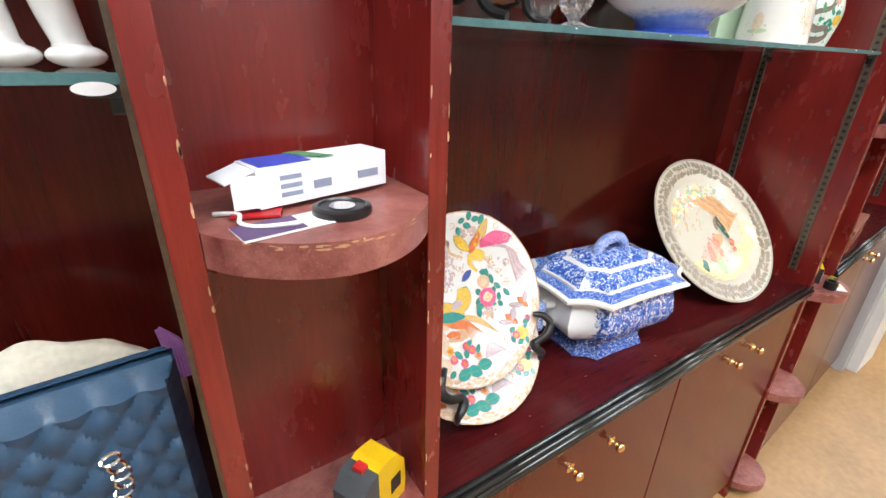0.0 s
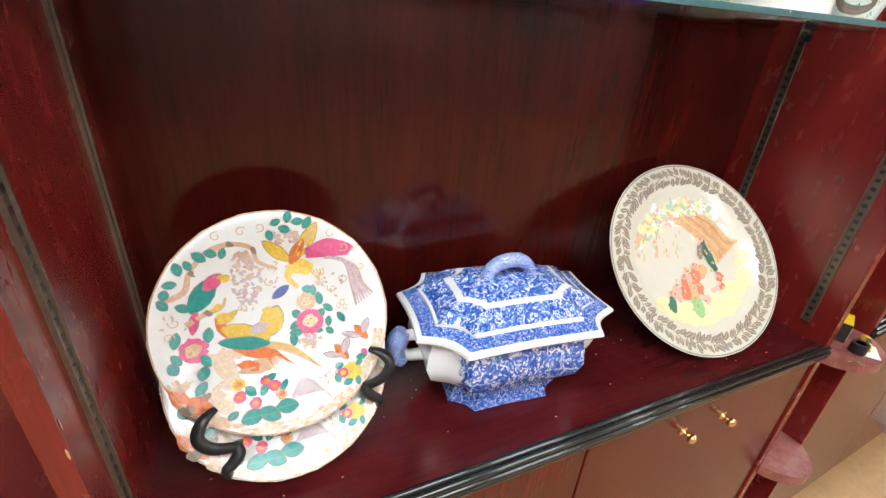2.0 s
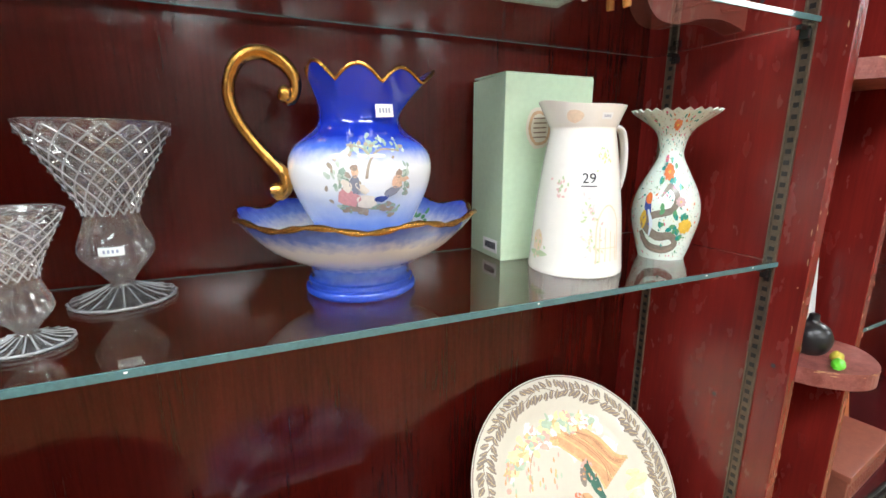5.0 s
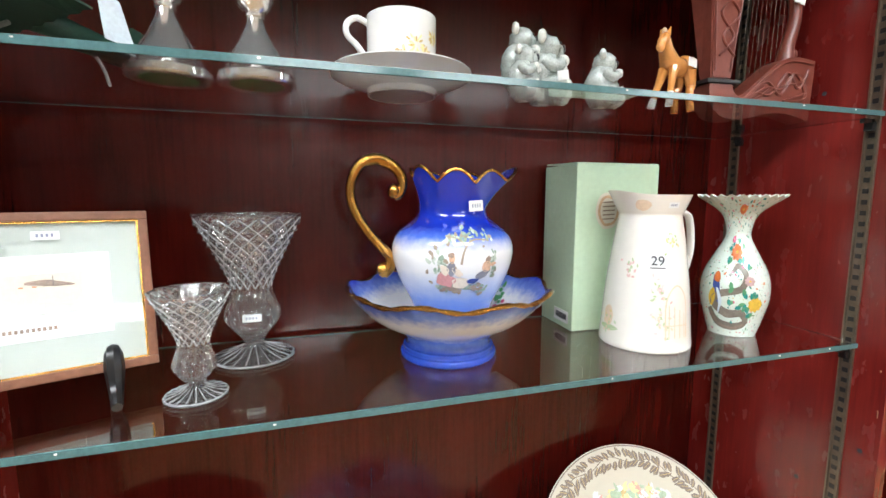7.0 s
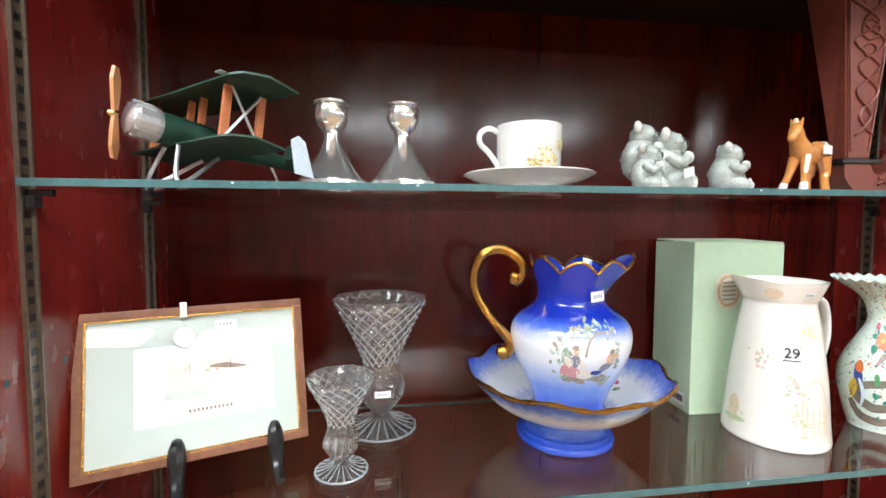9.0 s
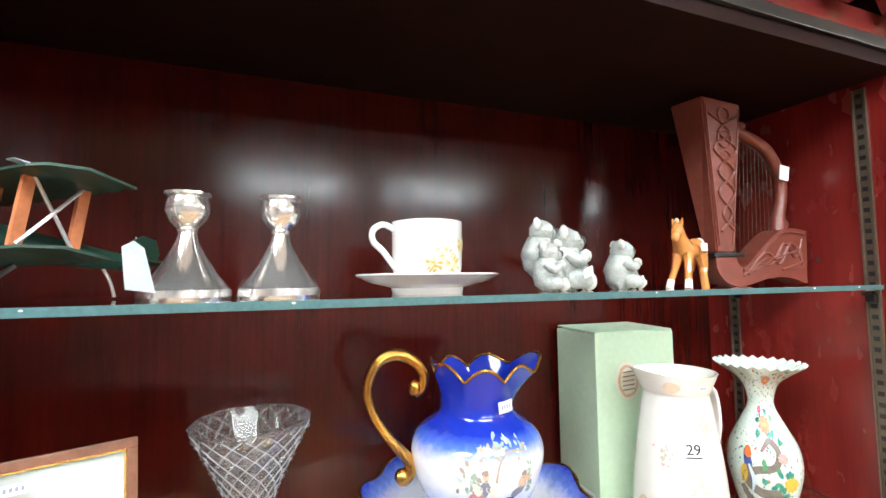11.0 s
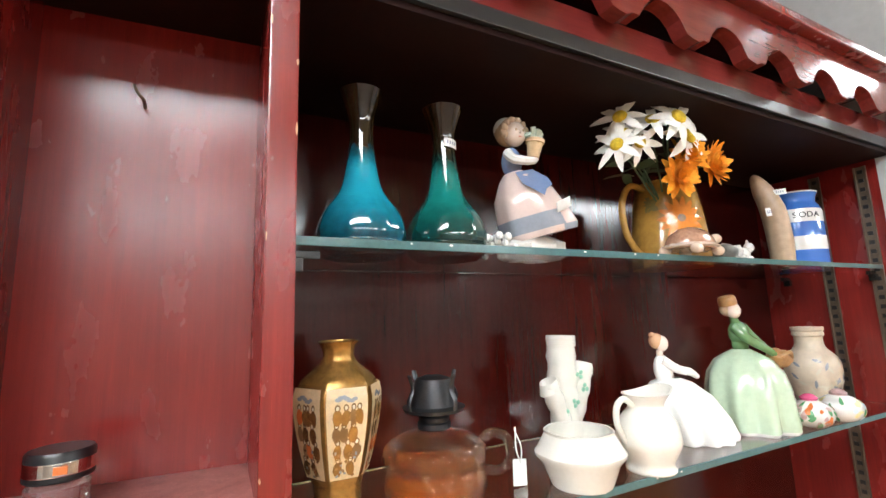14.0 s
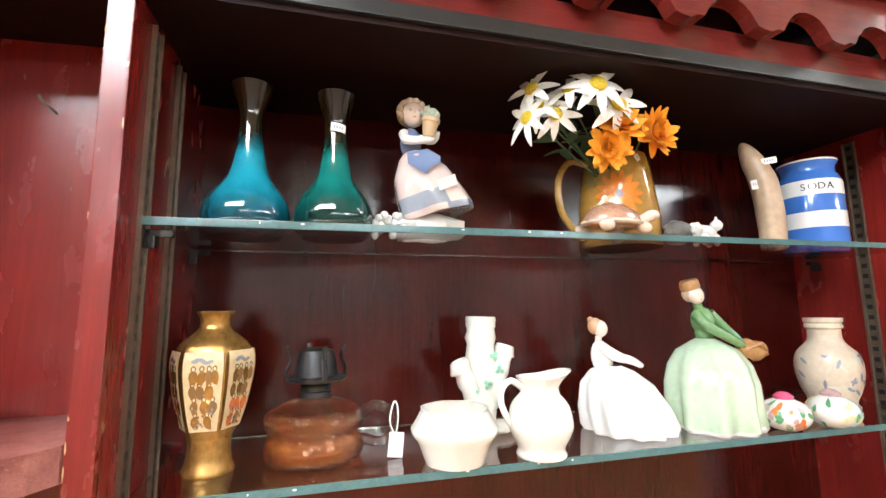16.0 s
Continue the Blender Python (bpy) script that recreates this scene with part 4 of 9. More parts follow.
BLUE_PRINT = transfer_print("blue_print", 24, ends=0.088)
LID_PRINT = transfer_print("lid_print", 27)
BLUE_BORDER = transfer_print("blue_border", 62, shift=0.03)
BLUE_SPECK = transfer_print("blue_speck", 150, shift=-0.03)


def octagon_loft(bm, levels, corner=0.46, scoop=0.07, mat=0, m=None, open_top=False):
    """Stacked cut-corner rectangles: (half length, half width, height), their long sides drawn in a little."""
    rings = []
    for lx, ly, z in levels:
        cx, cy = lx * corner * 0.75, ly * corner
        base = [(lx, -ly + cy), (lx, ly - cy), (lx - cx, ly), (-lx + cx, ly), (-lx, ly - cy), (-lx, -ly + cy), (-lx + cx, -ly), (lx - cx, -ly)]
        pts = []
        for i, p in enumerate(base):
            q = base[(i + 1) % 8]
            n = 5
            for k in range(n):
                t = k / n
                x, y = p[0] + (q[0] - p[0]) * t, p[1] + (q[1] - p[1]) * t
                s = 1 - scoop * math.sin(math.pi * t) * (0.9 if i % 2 else 0.35)
                pts.append((x * s, y * s))
        rings.append([bm.verts.new((x, y, z) if m is None else m @ Vector((x, y, z))) for x, y in pts])
    for a, b in zip(rings, rings[1:]):
        for k in range(len(a)):
            j = (k + 1) % len(a)
            bm.faces.new((a[k], a[j], b[j], b[k])).material_index = mat
    bm.faces.new(rings[0][::-1]).material_index = mat
    if not open_top:
        bm.faces.new(rings[-1]).material_index = mat
    return bm


def tureen(x, y, z, rz):
    ob = thing("soup_tureen", "blue and white transferware tureen with lid on the worktop", "tureen", x, y, z, rz)
    L, W = 0.142, 0.098
    bm = octagon_loft(bmesh.new(), [(0.084, 0.058, 0.0), (0.087, 0.061, 0.003), (0.085, 0.059, 0.010), (0.077, 0.053, 0.024), (0.074, 0.050, 0.036)])
    part("foot", bm, BLUE_BORDER, ob, "", True)
    bm = octagon_loft(bmesh.new(), [(0.074, 0.050, 0.0365), (0.100, 0.070, 0.045), (0.120, 0.084, 0.062), (0.128, 0.090, 0.084), (0.125, 0.087, 0.106), (0.121, 0.084, 0.118), (0.128, 0.089, 0.130)])
    part("bowl", bm, BLUE_PRINT, ob, "", True)
    bm = octagon_loft(bmesh.new(), [(L - 0.008, W - 0.007, 0.1302), (L, W, 0.1325), (L + 0.003, W + 0.003, 0.1360), (L + 0.002, W + 0.002, 0.1400), (L - 0.004, W - 0.003, 0.1425)], scoop=0.085)
    part("rim", bm, WHITE_GLAZE, ob, "white moulded rim", True)
    lid = part("lid", octagon_loft(bmesh.new(), [(L - 0.0045, W - 0.0035, 0.1420), (L - 0.006, W - 0.005, 0.1436), (L - 0.024, W - 0.020, 0.1475)], scoop=0.085), BLUE_BORDER, ob, "blue printed domed lid", True)
    part("lid_bead", octagon_loft(bmesh.new(), [(L - 0.0240, W - 0.0205, 0.1470), (L - 0.0245, W - 0.0215, 0.1510), (L - 0.0275, W - 0.0240, 0.1522)], scoop=0.08), WHITE_GLAZE, lid, "", True)
    part("lid_dome", octagon_loft(bmesh.new(), [(L - 0.0270, W - 0.0235, 0.1518), (0.108, 0.070, 0.157), (0.098, 0.062, 0.1645), (0.085, 0.053, 0.1705)], corner=0.40, scoop=0.10), LID_PRINT, lid, "", True)
    part("lid_band", octagon_loft(bmesh.new(), [(0.0852, 0.0532, 0.1703), (0.076, 0.046, 0.1742)], corner=0.44, scoop=0.09), WHITE_GLAZE, lid, "", True)
    part("lid_crown", octagon_loft(bmesh.new(), [(0.0758, 0.0458, 0.1740), (0.058, 0.034, 0.1805), (0.034, 0.020, 0.1840), (0.004, 0.003, 0.185)], corner=0.46, scoop=0.06), LID_PRINT, lid, "", True)
    bm = bmesh.new()
    tube(bm, spline([(-0.033, 0, 0.178), (-0.030, 0, 0.192), (-0.014, 0, 0.204), (0.011, 0, 0.205), (0.028, 0, 0.194), (0.032, 0, 0.178)], 5), [0.011, 0.0095, 0.0105, 0.0105, 0.009, 0.010], 14)
    part("lid_handle", bm, BLUE_SPECK, lid, "speckled loop handle", True)
    for s in (-1, 1):
        h = bmesh.new()
        tube(h, spline([(s * 0.118, 0, 0.070), (s * 0.140, 0, 0.072), (s * 0.150, 0, 0.082)], 4), [0.010, 0.008, 0.008], 10)
        tube(h, spline([(s * 0.120, 0, 0.104), (s * 0.138, 0, 0.106), (s * 0.150, 0, 0.104)], 4), [0.009, 0.008, 0.008], 10)
        grip = part("side_handle", h, WHITE_GLAZE, ob, "", True)
        g = bmesh.new()
        tube(g, spline([(s * 0.148, 0, 0.064), (s * 0.157, 0, 0.078), (s * 0.156, 0, 0.096), (s * 0.148, 0, 0.115)], 5), [0.011, 0.0140, 0.0130, 0.0155, 0.0105], 12)
        part("grip", g, BLUE_SPECK, grip, "", True)
    return ob


tureen(0.674, 0.440, C, -5)


def plate_cradle(m):
    """A black stand whose two curled hooks hold a plate's foot, in the plate's own axes."""
    ob = thing("plate_stand", "black plate stand with curled hooks under a plate", "stand", group="black plate stands")
    R = 0.1275
    for pts in (((-0.58, -0.62, 0.026), (-0.67, -0.67, 0.034), (-0.73, -0.80, 0.036), (-0.64, -0.92, 0.034), (-0.46, -0.98, 0.026), (-0.45, -1.04, 0.027), (-0.51, -1.11, 0.028), (-0.56, -1.15, 0.028)),
                                ((0.77, -0.40, 0.026), (0.87, -0.45, 0.034), (0.93, -0.56, 0.036), (0.85, -0.68, 0.034), (0.70, -0.74, 0.026), (0.69, -0.79, 0.026), (0.75, -0.86, 0.024), (0.80, -0.90, 0.022))):
        q = [m @ Vector((u * R, v * R, n)) for u, v, n in pts]
        foot = q[-1].copy()
        foot += m.to_3x3() @ Vector((0.002, -0.012, -0.012))
        bm = bmesh.new()
        tube(bm, spline(q[:5], 5), [0.004, 0.0066, 0.0078, 0.0078, 0.0066], 12, flat=0.8)
        part("hook", bm, BLACK, ob, "", True)
        bm = bmesh.new()
        tube(bm, spline(q[4:] + [foot], 5), [0.0064, 0.0070, 0.0066, 0.0056, 0.0042], 12)
        part("foot", bm, BLACK, ob, "", True)
        bm = bmesh.new()
        behind = m @ Vector((pts[4][0] * R * 0.6, -0.02, -0.016))
        tube(bm, [q[4], m @ Vector((pts[4][0] * R, pts[4][1] * R - 0.004, -0.006)), behind, m @ Vector((0.0, 0.05, -0.016))], [0.006, 0.005, 0.004, 0.004], 8)
        part("post", bm, BLACK, ob, "", True)
    top = m @ Vector((0.0, 0.05, -0.016))
    bm = bmesh.new()
    tube(bm, [top, Vector((top.x, 0.572, C + 0.005))], [0.004, 0.005], 8)
    part("back_leg", bm, BLACK, ob, "", True)
    return ob


plate_cradle(pose(0.373, 0.463, 0.898, 63.4, 0, 0))


# ---- on the first glass shelf ----
def mounted_print(m):
    ob = thing("framed_picture", "wood-framed print of a steamship on a small stand", "picture")
    ob.matrix_basis = m
    w, h = 0.226, 0.158
    frame_wood = wood("frame_wood", (0.17, 0.07, 0.04), (0.28, 0.12, 0.07), 0.4, (30, 30, 30), False, 0.25)
    t = 0.0085
    for name, b in (("frame_rail", (-w / 2, w / 2, -0.012, 0.002, 0, t)), ("frame_rail", (-w / 2, w / 2, -0.012, 0.002, h - t, h)), ("frame_stile", (-w / 2, -w / 2 + t, -0.012, 0.002, t, h - t)), ("frame_stile", (w / 2 - t, w / 2, -0.012, 0.002, t, h - t))):
        part(name, cube(*b, 0.0015), frame_wood, ob)
    bm = bmesh.new()
    for b in ((-w / 2 + t, w / 2 - t, t, t + 0.0016), (-w / 2 + t, w / 2 - t, h - t - 0.0016, h - t), (-w / 2 + t, -w / 2 + t + 0.0016, t + 0.0016, h - t - 0.0016), (w / 2 - t - 0.0016, w / 2 - t, t + 0.0016, h - t - 0.0016)):
        box(bm, b[0], b[1], -0.009, 0.0, b[2], b[3])
    part("gilt_slip", bm, GILT, ob)
    part("mount", cube(-w / 2 + t, w / 2 - t, -0.004, 0.0, t, h - t), plain("mount_card", (0.43, 0.47, 0.43), 0.8, vary=0.03), ob, "pale grey-green mount")
    part("print_sheet", cube(-0.0617, 0.0768, -0.0048, -0.0042, 0.039, 0.118), PAPER, ob)
    bm = bmesh.new()

    def flat(x, z):
        return Vector((x * 0.82 + 0.010, -0.0054, z + 0.002))
    for k in range(9):
        stroke(bm, flat, [(-0.054, 0.0625 + k * 0.0042), (0.0, 0.0625 + k * 0.0042), (0.054, 0.0625 + k * 0.0042)], 0.0044, 0 if k > 1 else 5)

    def front(x, z):
        return Vector((x * 0.82 + 0.010, -0.0058, z + 0.002))
    stroke(bm, front, [(-0.045, 0.069), (0.0, 0.067), (0.046, 0.075)], [0.005, 0.007, 0.004], 1)
    stroke(bm, front, [(-0.042, 0.0742), (0.0, 0.0725), (0.046, 0.0785)], 0.0022, 6)
    stroke(bm, front, [(-0.024, 0.0765), (0.03, 0.0785)], 0.0032, 2)
    for x in (-0.004, 0.008):
        stroke(bm, front, [(x, 0.078), (x + 0.001, 0.087)], 0.004, 3)
    stroke(bm, front, [(0.0, 0.090), (0.020, 0.0895), (0.046, 0.085)], [0.002, 0.006, 0.004], 4)
    for x in (-0.024, 0.026):
        stroke(bm, front, [(x, 0.076), (x, 0.096)], 0.0007, 1)
        stroke(bm, front, [(x, 0.095), (x - 0.018, 0.076)], 0.0004, 1)
    for k in range(11):
        stroke(bm, front, [(-0.026 + k * 0.005, 0.047), (-0.023 + k * 0.005, 0.047)], 0.0035, 4)
    part("ship_print", bm, [plain("print_wash", (0.62, 0.55, 0.45), 0.8, vary=0.1), INK, PALE_BLUE, ORANGE, BROWN, plain("sea_wash", (0.46, 0.48, 0.44), 0.8, vary=0.15), PAPER], ob, "small printed steamship with caption")
    pane = part("glazing", cube(-w / 2 + t, w / 2 - t, -0.0078, -0.0066, t, h - t), glass("picture_glass", (1, 1, 1), 0.0, 1.3), ob)
    pane.visible_shadow = False
    bm = bmesh.new()
    box(bm, -0.018, -0.011, -0.0142, -0.0124, h - 0.012, h + 0.004, 0.0005)
    part("hook", bm, CHROME, ob)
    disc = part("pendant", turned([(0, 0), (0.010, 0), (0.0105, 0.001), (0.010, 0.002), (0, 0.0022)], 28, None, pose(-0.014, -0.0128, 0.126, 90, 0, 0)), CHROME, ob, "round silver pendant with a blue ship", True)
    part("pendant_face", turned([(0, 0), (0.0085, 0), (0.0084, 0.0003), (0, 0.0003)], 24, None, pose(-0.014, -0.0152, 0.126, 90, 0, 0)), PALE_BLUE, disc)
    price_tag(ob, lambda x, z: Vector((x, -0.0082, z)), 0.028, 0.136, 0.022, 0.0085)
    return ob


mounted_print(pose(0.326, 0.4155, G1 + 0.024, -14, 0, 19.7) @ Matrix.Diagonal((0.950, 1.0, 1.0, 1)))
plate_easel(0.342, 0.444, G1, 0.046, 19.7, "black stand under a framed print", 0.12, 0.016, True)


def cut_glass(name, label, x, y, z, profile, foot_r, cut):
    """Cut crystal on a star foot; cut: (height from, height to, columns) of the diamond band."""
    ob = thing(name, label, "glassware", x - 0.004, y, z, 11, group="cut crystal")
    z0, z1, cols, rows = cut
    pitch = rows

    def shape(a, h, r):
        if z0 < h < z1 and r > float(np.interp(h, zs, rs)) - 0.001:
            u, v = cols * a / (2 * math.pi) + (h - z0) * pitch, cols * a / (2 * math.pi) - (h - z0) * pitch
            f = min(1 - abs(2 * (u % 1) - 1), 1 - abs(2 * (v % 1) - 1))
            return r + 0.0078 * (f - 0.5) * (0.35 + r / 0.07), h
        if h < 0.006 and r > 0.01:
            return r * (1 + 0.010 * math.cos(16 * a)), h + 0.0016 * abs(math.cos(8 * a)) * (h > 0.001)
        return r + 0.0009 * math.cos(10 * a) * (h > 0.02), h
    outer = smooth_profile(profile, 14)
    zs, rs = [q[1] for q in outer], [q[0] for q in outer]
    lattice = [z0 + j / (4 * rows) for j in range(1, int((z1 - z0) * 4 * rows))]
    outer = [q for q in outer if q[1] <= z0] + [(float(np.interp(h, zs, rs)), h) for h in lattice] + [q for q in outer if q[1] >= z1]
    top = outer[-1]
    inner = [(r - 0.0045, h) for r, h in smooth_profile(profile, 5) if h > z0 + 0.012]
    full = [(0, 0.0)] + outer + [(top[0] - 0.0012, top[1] + 0.001)] + [(max(r, 0.001), h) for r, h in inner[::-1]] + [(0, inner[0][1] - 0.003)]
    part("body", turned(full, cols * 4, shape), CRYSTAL, ob, "", False)
    # bright cut edges: two families of spirals, a ring at the waist and rays on the foot
    cuts = bmesh.new()
    for way in (-1, 1):
        for k in range(cols):
            line = []
            for i in range(15):
                h = z0 + (z1 - z0) * i / 14
                a, r = 2 * math.pi / cols * (k + way * (h - z0) * pitch), float(np.interp(h, zs, rs)) + 0.0004
                line.append((r * math.cos(a), r * math.sin(a), h))
            tube(cuts, line, 0.0003 + 0.0003 * foot_r / 0.045, 4)
    for k in range(20):
        a = 2 * math.pi * k / 20
        tube(cuts, [(foot_r * f * math.cos(a), foot_r * f * math.sin(a), float(np.interp(foot_r * f, (foot_r * 0.25, foot_r * 0.65, foot_r), (foot_r * 0.36, foot_r * 0.18, 0.0035))) + 0.0006) for f in (0.30, 0.65, 0.98)], [0.0003, 0.0005, 0.0007], 4)
    tube(cuts, [(foot_r * math.cos(t * 0.2618), foot_r * math.sin(t * 0.2618), 0.0026) for t in range(25)], 0.0009, 5)
    part("cut_pattern", cuts, CUT_FACE, ob, "bright cut diamond pattern")["kind"] = "stuff"
    return ob


goblet = cut_glass("crystal_vase", "tall thistle-shaped cut crystal vase on a round foot", 0.517, 0.510, G1,
                   [(0.045, 0.0), (0.046, 0.003), (0.030, 0.008), (0.011, 0.016), (0.014, 0.026), (0.029, 0.045), (0.031, 0.058), (0.024, 0.078), (0.023, 0.092), (0.034, 0.120), (0.060, 0.174)], 0.045, (0.088, 0.170, 17, 60))
small = cut_glass("crystal_vase", "small thistle-shaped cut crystal vase on a round foot", 0.474, 0.410, G1,
                  [(0.028, 0.0), (0.0285, 0.002), (0.018, 0.005), (0.007, 0.011), (0.010, 0.017), (0.018, 0.028), (0.0185, 0.036), (0.0145, 0.048), (0.014, 0.058), (0.021, 0.076), (0.036, 0.106)], 0.028, (0.054, 0.103, 14, 92))
price_tag(goblet, on_lathe([(0.031, 0.04), (0.031, 0.07)], 0.001, -97), 0, 0.056, 0.020, 0.0085)


def banded(name, stops, wobble=0.012):
    """Sprayed colour that shades with height: stops of (height, colour)."""
    m, nt, b = node_mat(name)
    tc = nt.nodes.new("ShaderNodeTexCoord")
    sep = nt.nodes.new("ShaderNodeSeparateXYZ")
    nt.links.new(tc.outputs["Object"], sep.inputs[0])
    n = tex(nt, "ShaderNodeTexNoise", scale=(22, 22, 22), Detail=2.0)
    add = nt.nodes.new("ShaderNodeMath")
    add.operation = "MULTIPLY_ADD"
    add.inputs[1].default_value = wobble
    nt.links.new(n.outputs[0], add.inputs[0])
    nt.links.new(sep.outputs[2], add.inputs[2])
    top = stops[-1][0]
    sc = nt.nodes.new("ShaderNodeMath")
    sc.operation = "DIVIDE"
    sc.inputs[1].default_value = top
    nt.links.new(add.outputs[0], sc.inputs[0])
    nt.links.new(ramp(nt, sc.outputs[0], [(h / top, c) for h, c in stops]), b.inputs["Base Color"])
    b.inputs["Roughness"].default_value = 0.08
    b.inputs["Coat Weight"].default_value = 0.5
    return m


BLUE, MIDBLUE, WHITE = (0.008, 0.026, 0.34), (0.07, 0.15, 0.58), (0.80, 0.81, 0.82)


def wash_bowl(x, y, z):
    ob = thing("wash_bowl", "blue and white footed china basin with gilt frilled rim", "bowl", x, y, z)
    p = smooth_profile([(0.064, 0.0), (0.0665, 0.003), (0.0655, 0.008), (0.0615, 0.0095), (0.0620, 0.0145), (0.0580, 0.016), (0.0585, 0.022), (0.066, 0.032), (0.098, 0.048), (0.120, 0.066), (0.137, 0.084)], 5)

    def frill(a, h, r):
        k = max(0.0, (h - 0.05) / 0.034)
        return r * (1 + 0.022 * k * math.cos(9 * a)), h + 0.0032 * k * k * math.cos(9 * a)
    inner = [(r - 0.003, h + 0.002) for r, h in p if h > 0.034][::-1]
    full = [(0, 0.004), (0.055, 0.002)] + p + inner + [(0.03, 0.036), (0, 0.035)]
    mat = banded("basin_glaze", [(0.0, (0.008, 0.03, 0.32)), (0.022, (0.03, 0.09, 0.50)), (0.036, (0.12, 0.22, 0.62)), (0.048, WHITE), (0.066, WHITE), (0.080, (0.16, 0.25, 0.66)), (0.096, BLUE)])
    part("body", turned(full, 90, frill), mat, ob, "", True)
    pts = []
    for k in range(91):
        a = 2 * math.pi * k / 90
        r, h = frill(a, 0.084, 0.1365)
        pts.append((r * math.cos(a), r * math.sin(a), h + 0.001))
    bm = bmesh.new()
    tube(bm, pts, [0.0026 + 0.0008 * math.sin(k * 2.1) for k in range(91)], 8)
    part("gilt_rim", bm, GILT, ob, "worn gilt rim", True)
    bm = bmesh.new()
    rnd = random.Random(5)
    fn = on_disc([(0.03, 0.0385), (0.066, 0.0345 + 0.002), (0.098, 0.051), (0.12, 0.069), (0.134, 0.085)], 0.003)
    for _ in range(36):
        decal(bm, fn, 0.085 + rnd.gauss(0, 0.010), 0.045 + rnd.gauss(0, 0.012), 0.004, 0.003, rnd.uniform(0, 180), rnd.choice((1, 5, 7, 7)), 8, "round", 0.5)
    part("painted_spray", bm, PALETTE, ob)
    return ob


def wash_jug(x, y, z):
    ob = thing("wash_jug", "blue and white china jug with gilt handle and frilled lip", "jug", x, y, z)
    p = smooth_profile([(0.046, 0.0), (0.050, 0.006), (0.048, 0.014), (0.056, 0.034), (0.074, 0.068), (0.081, 0.096), (0.074, 0.116), (0.052, 0.132), (0.045, 0.142), (0.046, 0.158), (0.054, 0.180)], 5)

    def lip(a, h, r):
        k = max(0.0, min(1, (h - 0.145) / 0.035))
        spout = max(0.0, math.cos(a)) ** 6
        back = max(0.0, -math.cos(a)) ** 3
        return r * (1 + k * (0.05 * abs(math.cos(3.5 * a)) + 0.62 * spout)), h + k * (0.015 * abs(math.cos(3.5 * a)) + 0.006 * spout + 0.006 * back - 0.006)
    inner = [(r - 0.0028, h) for r, h in p if h > 0.09][::-1]
    full = [(0, 0.002), (0.04, 0.0)] + p + inner + [(0.03, 0.085), (0, 0.084)]
    mat = banded("jug_glaze", [(0.0, BLUE), (0.022, (0.03, 0.09, 0.50)), (0.046, (0.16, 0.28, 0.68)), (0.066, (0.52, 0.60, 0.78)), (0.082, WHITE), (0.102, WHITE), (0.120, MIDBLUE), (0.130, BLUE), (0.196, BLUE)], 0.007)
    part("body", turned(full, 90, lip), mat, ob, "", True)
    pts = []
    for k in range(91):
        a = 2 * math.pi * k / 90
        r, h = lip(a, 0.180, 0.0535)
        pts.append((r * math.cos(a), r * math.sin(a), h + 0.001))
    bm = bmesh.new()
    tube(bm, pts, 0.0019, 8)
    part("gilt_rim", bm, GILT, ob, "worn gilt rim", True)
    bm = bmesh.new()
    path = [(-0.077, 0.160), (-0.070, 0.163), (-0.066, 0.173), (-0.068, 0.184), (-0.079, 0.196), (-0.099, 0.2035), (-0.120, 0.196), (-0.132, 0.172), (-0.129, 0.148), (-0.115, 0.124), (-0.098, 0.104), (-0.084, 0.088), (-0.084, 0.075), (-0.092, 0.067)]
    tube(bm, spline([(x, -0.14 * x - 0.002, z) for x, z in path], 6), [0.0055, 0.006, 0.0062, 0.0066, 0.0072, 0.0072, 0.0068, 0.0064, 0.006, 0.006, 0.0064, 0.0068, 0.0075, 0.006], 14)
    blob(bm, (-0.077, 0.009, 0.166), (0.0088, 0.0088, 0.0088), u=14, v=9, rough=0.2)
    blob(bm, (-0.092, 0.011, 0.0725), (0.0095, 0.009, 0.0092), u=14, v=9, rough=0.2)
    tube(bm, spline([(x, -0.14 * x - 0.009, z) for x, z in path[3:12]], 5), 0.0018, 6)
    part("handle", bm, GILT, ob, "scrolled gilt handle", True)
    low, up, over = [on_lathe(p, h, -96) for h in (0.0005, 0.0008, 0.0011)]
    bm = bmesh.new()
    rnd = random.Random(9)
    # foliage, arching tree, seated couple in plain dabs, ground
    for _ in range(110):
        side = rnd.random()
        u, v = (-0.030 + rnd.gauss(0, 0.008), 0.088 + rnd.gauss(0, 0.013)) if side < 0.4 else (rnd.uniform(-0.026, 0.034), 0.116 + rnd.gauss(0, 0.004)) if side < 0.75 else (0.036 + rnd.gauss(0, 0.004), 0.086 + rnd.gauss(0, 0.012))
        decal(bm, low, u, v, rnd.uniform(0.002, 0.0045), rnd.uniform(0.0012, 0.0026), rnd.uniform(0, 180), rnd.choice((0, 0, 1, 2)), 8, "round", 0.6, rnd.random())
    for _ in range(50):
        decal(bm, low, rnd.uniform(-0.036, 0.030), 0.061 + rnd.gauss(0, 0.0028), rnd.uniform(0.003, 0.007), rnd.uniform(0.0012, 0.0022), rnd.uniform(-10, 10), rnd.choice((0, 1, 2, 3)), 8, "round", 0.6, rnd.random())
    stroke(bm, up, [(-0.006, 0.088), (-0.002, 0.104), (0.010, 0.114), (0.032, 0.113)], [0.003, 0.0022, 0.001], 2)
    stroke(bm, up, [(0.0, 0.107), (-0.010, 0.115), (-0.022, 0.117)], [0.0018, 0.0008], 2)
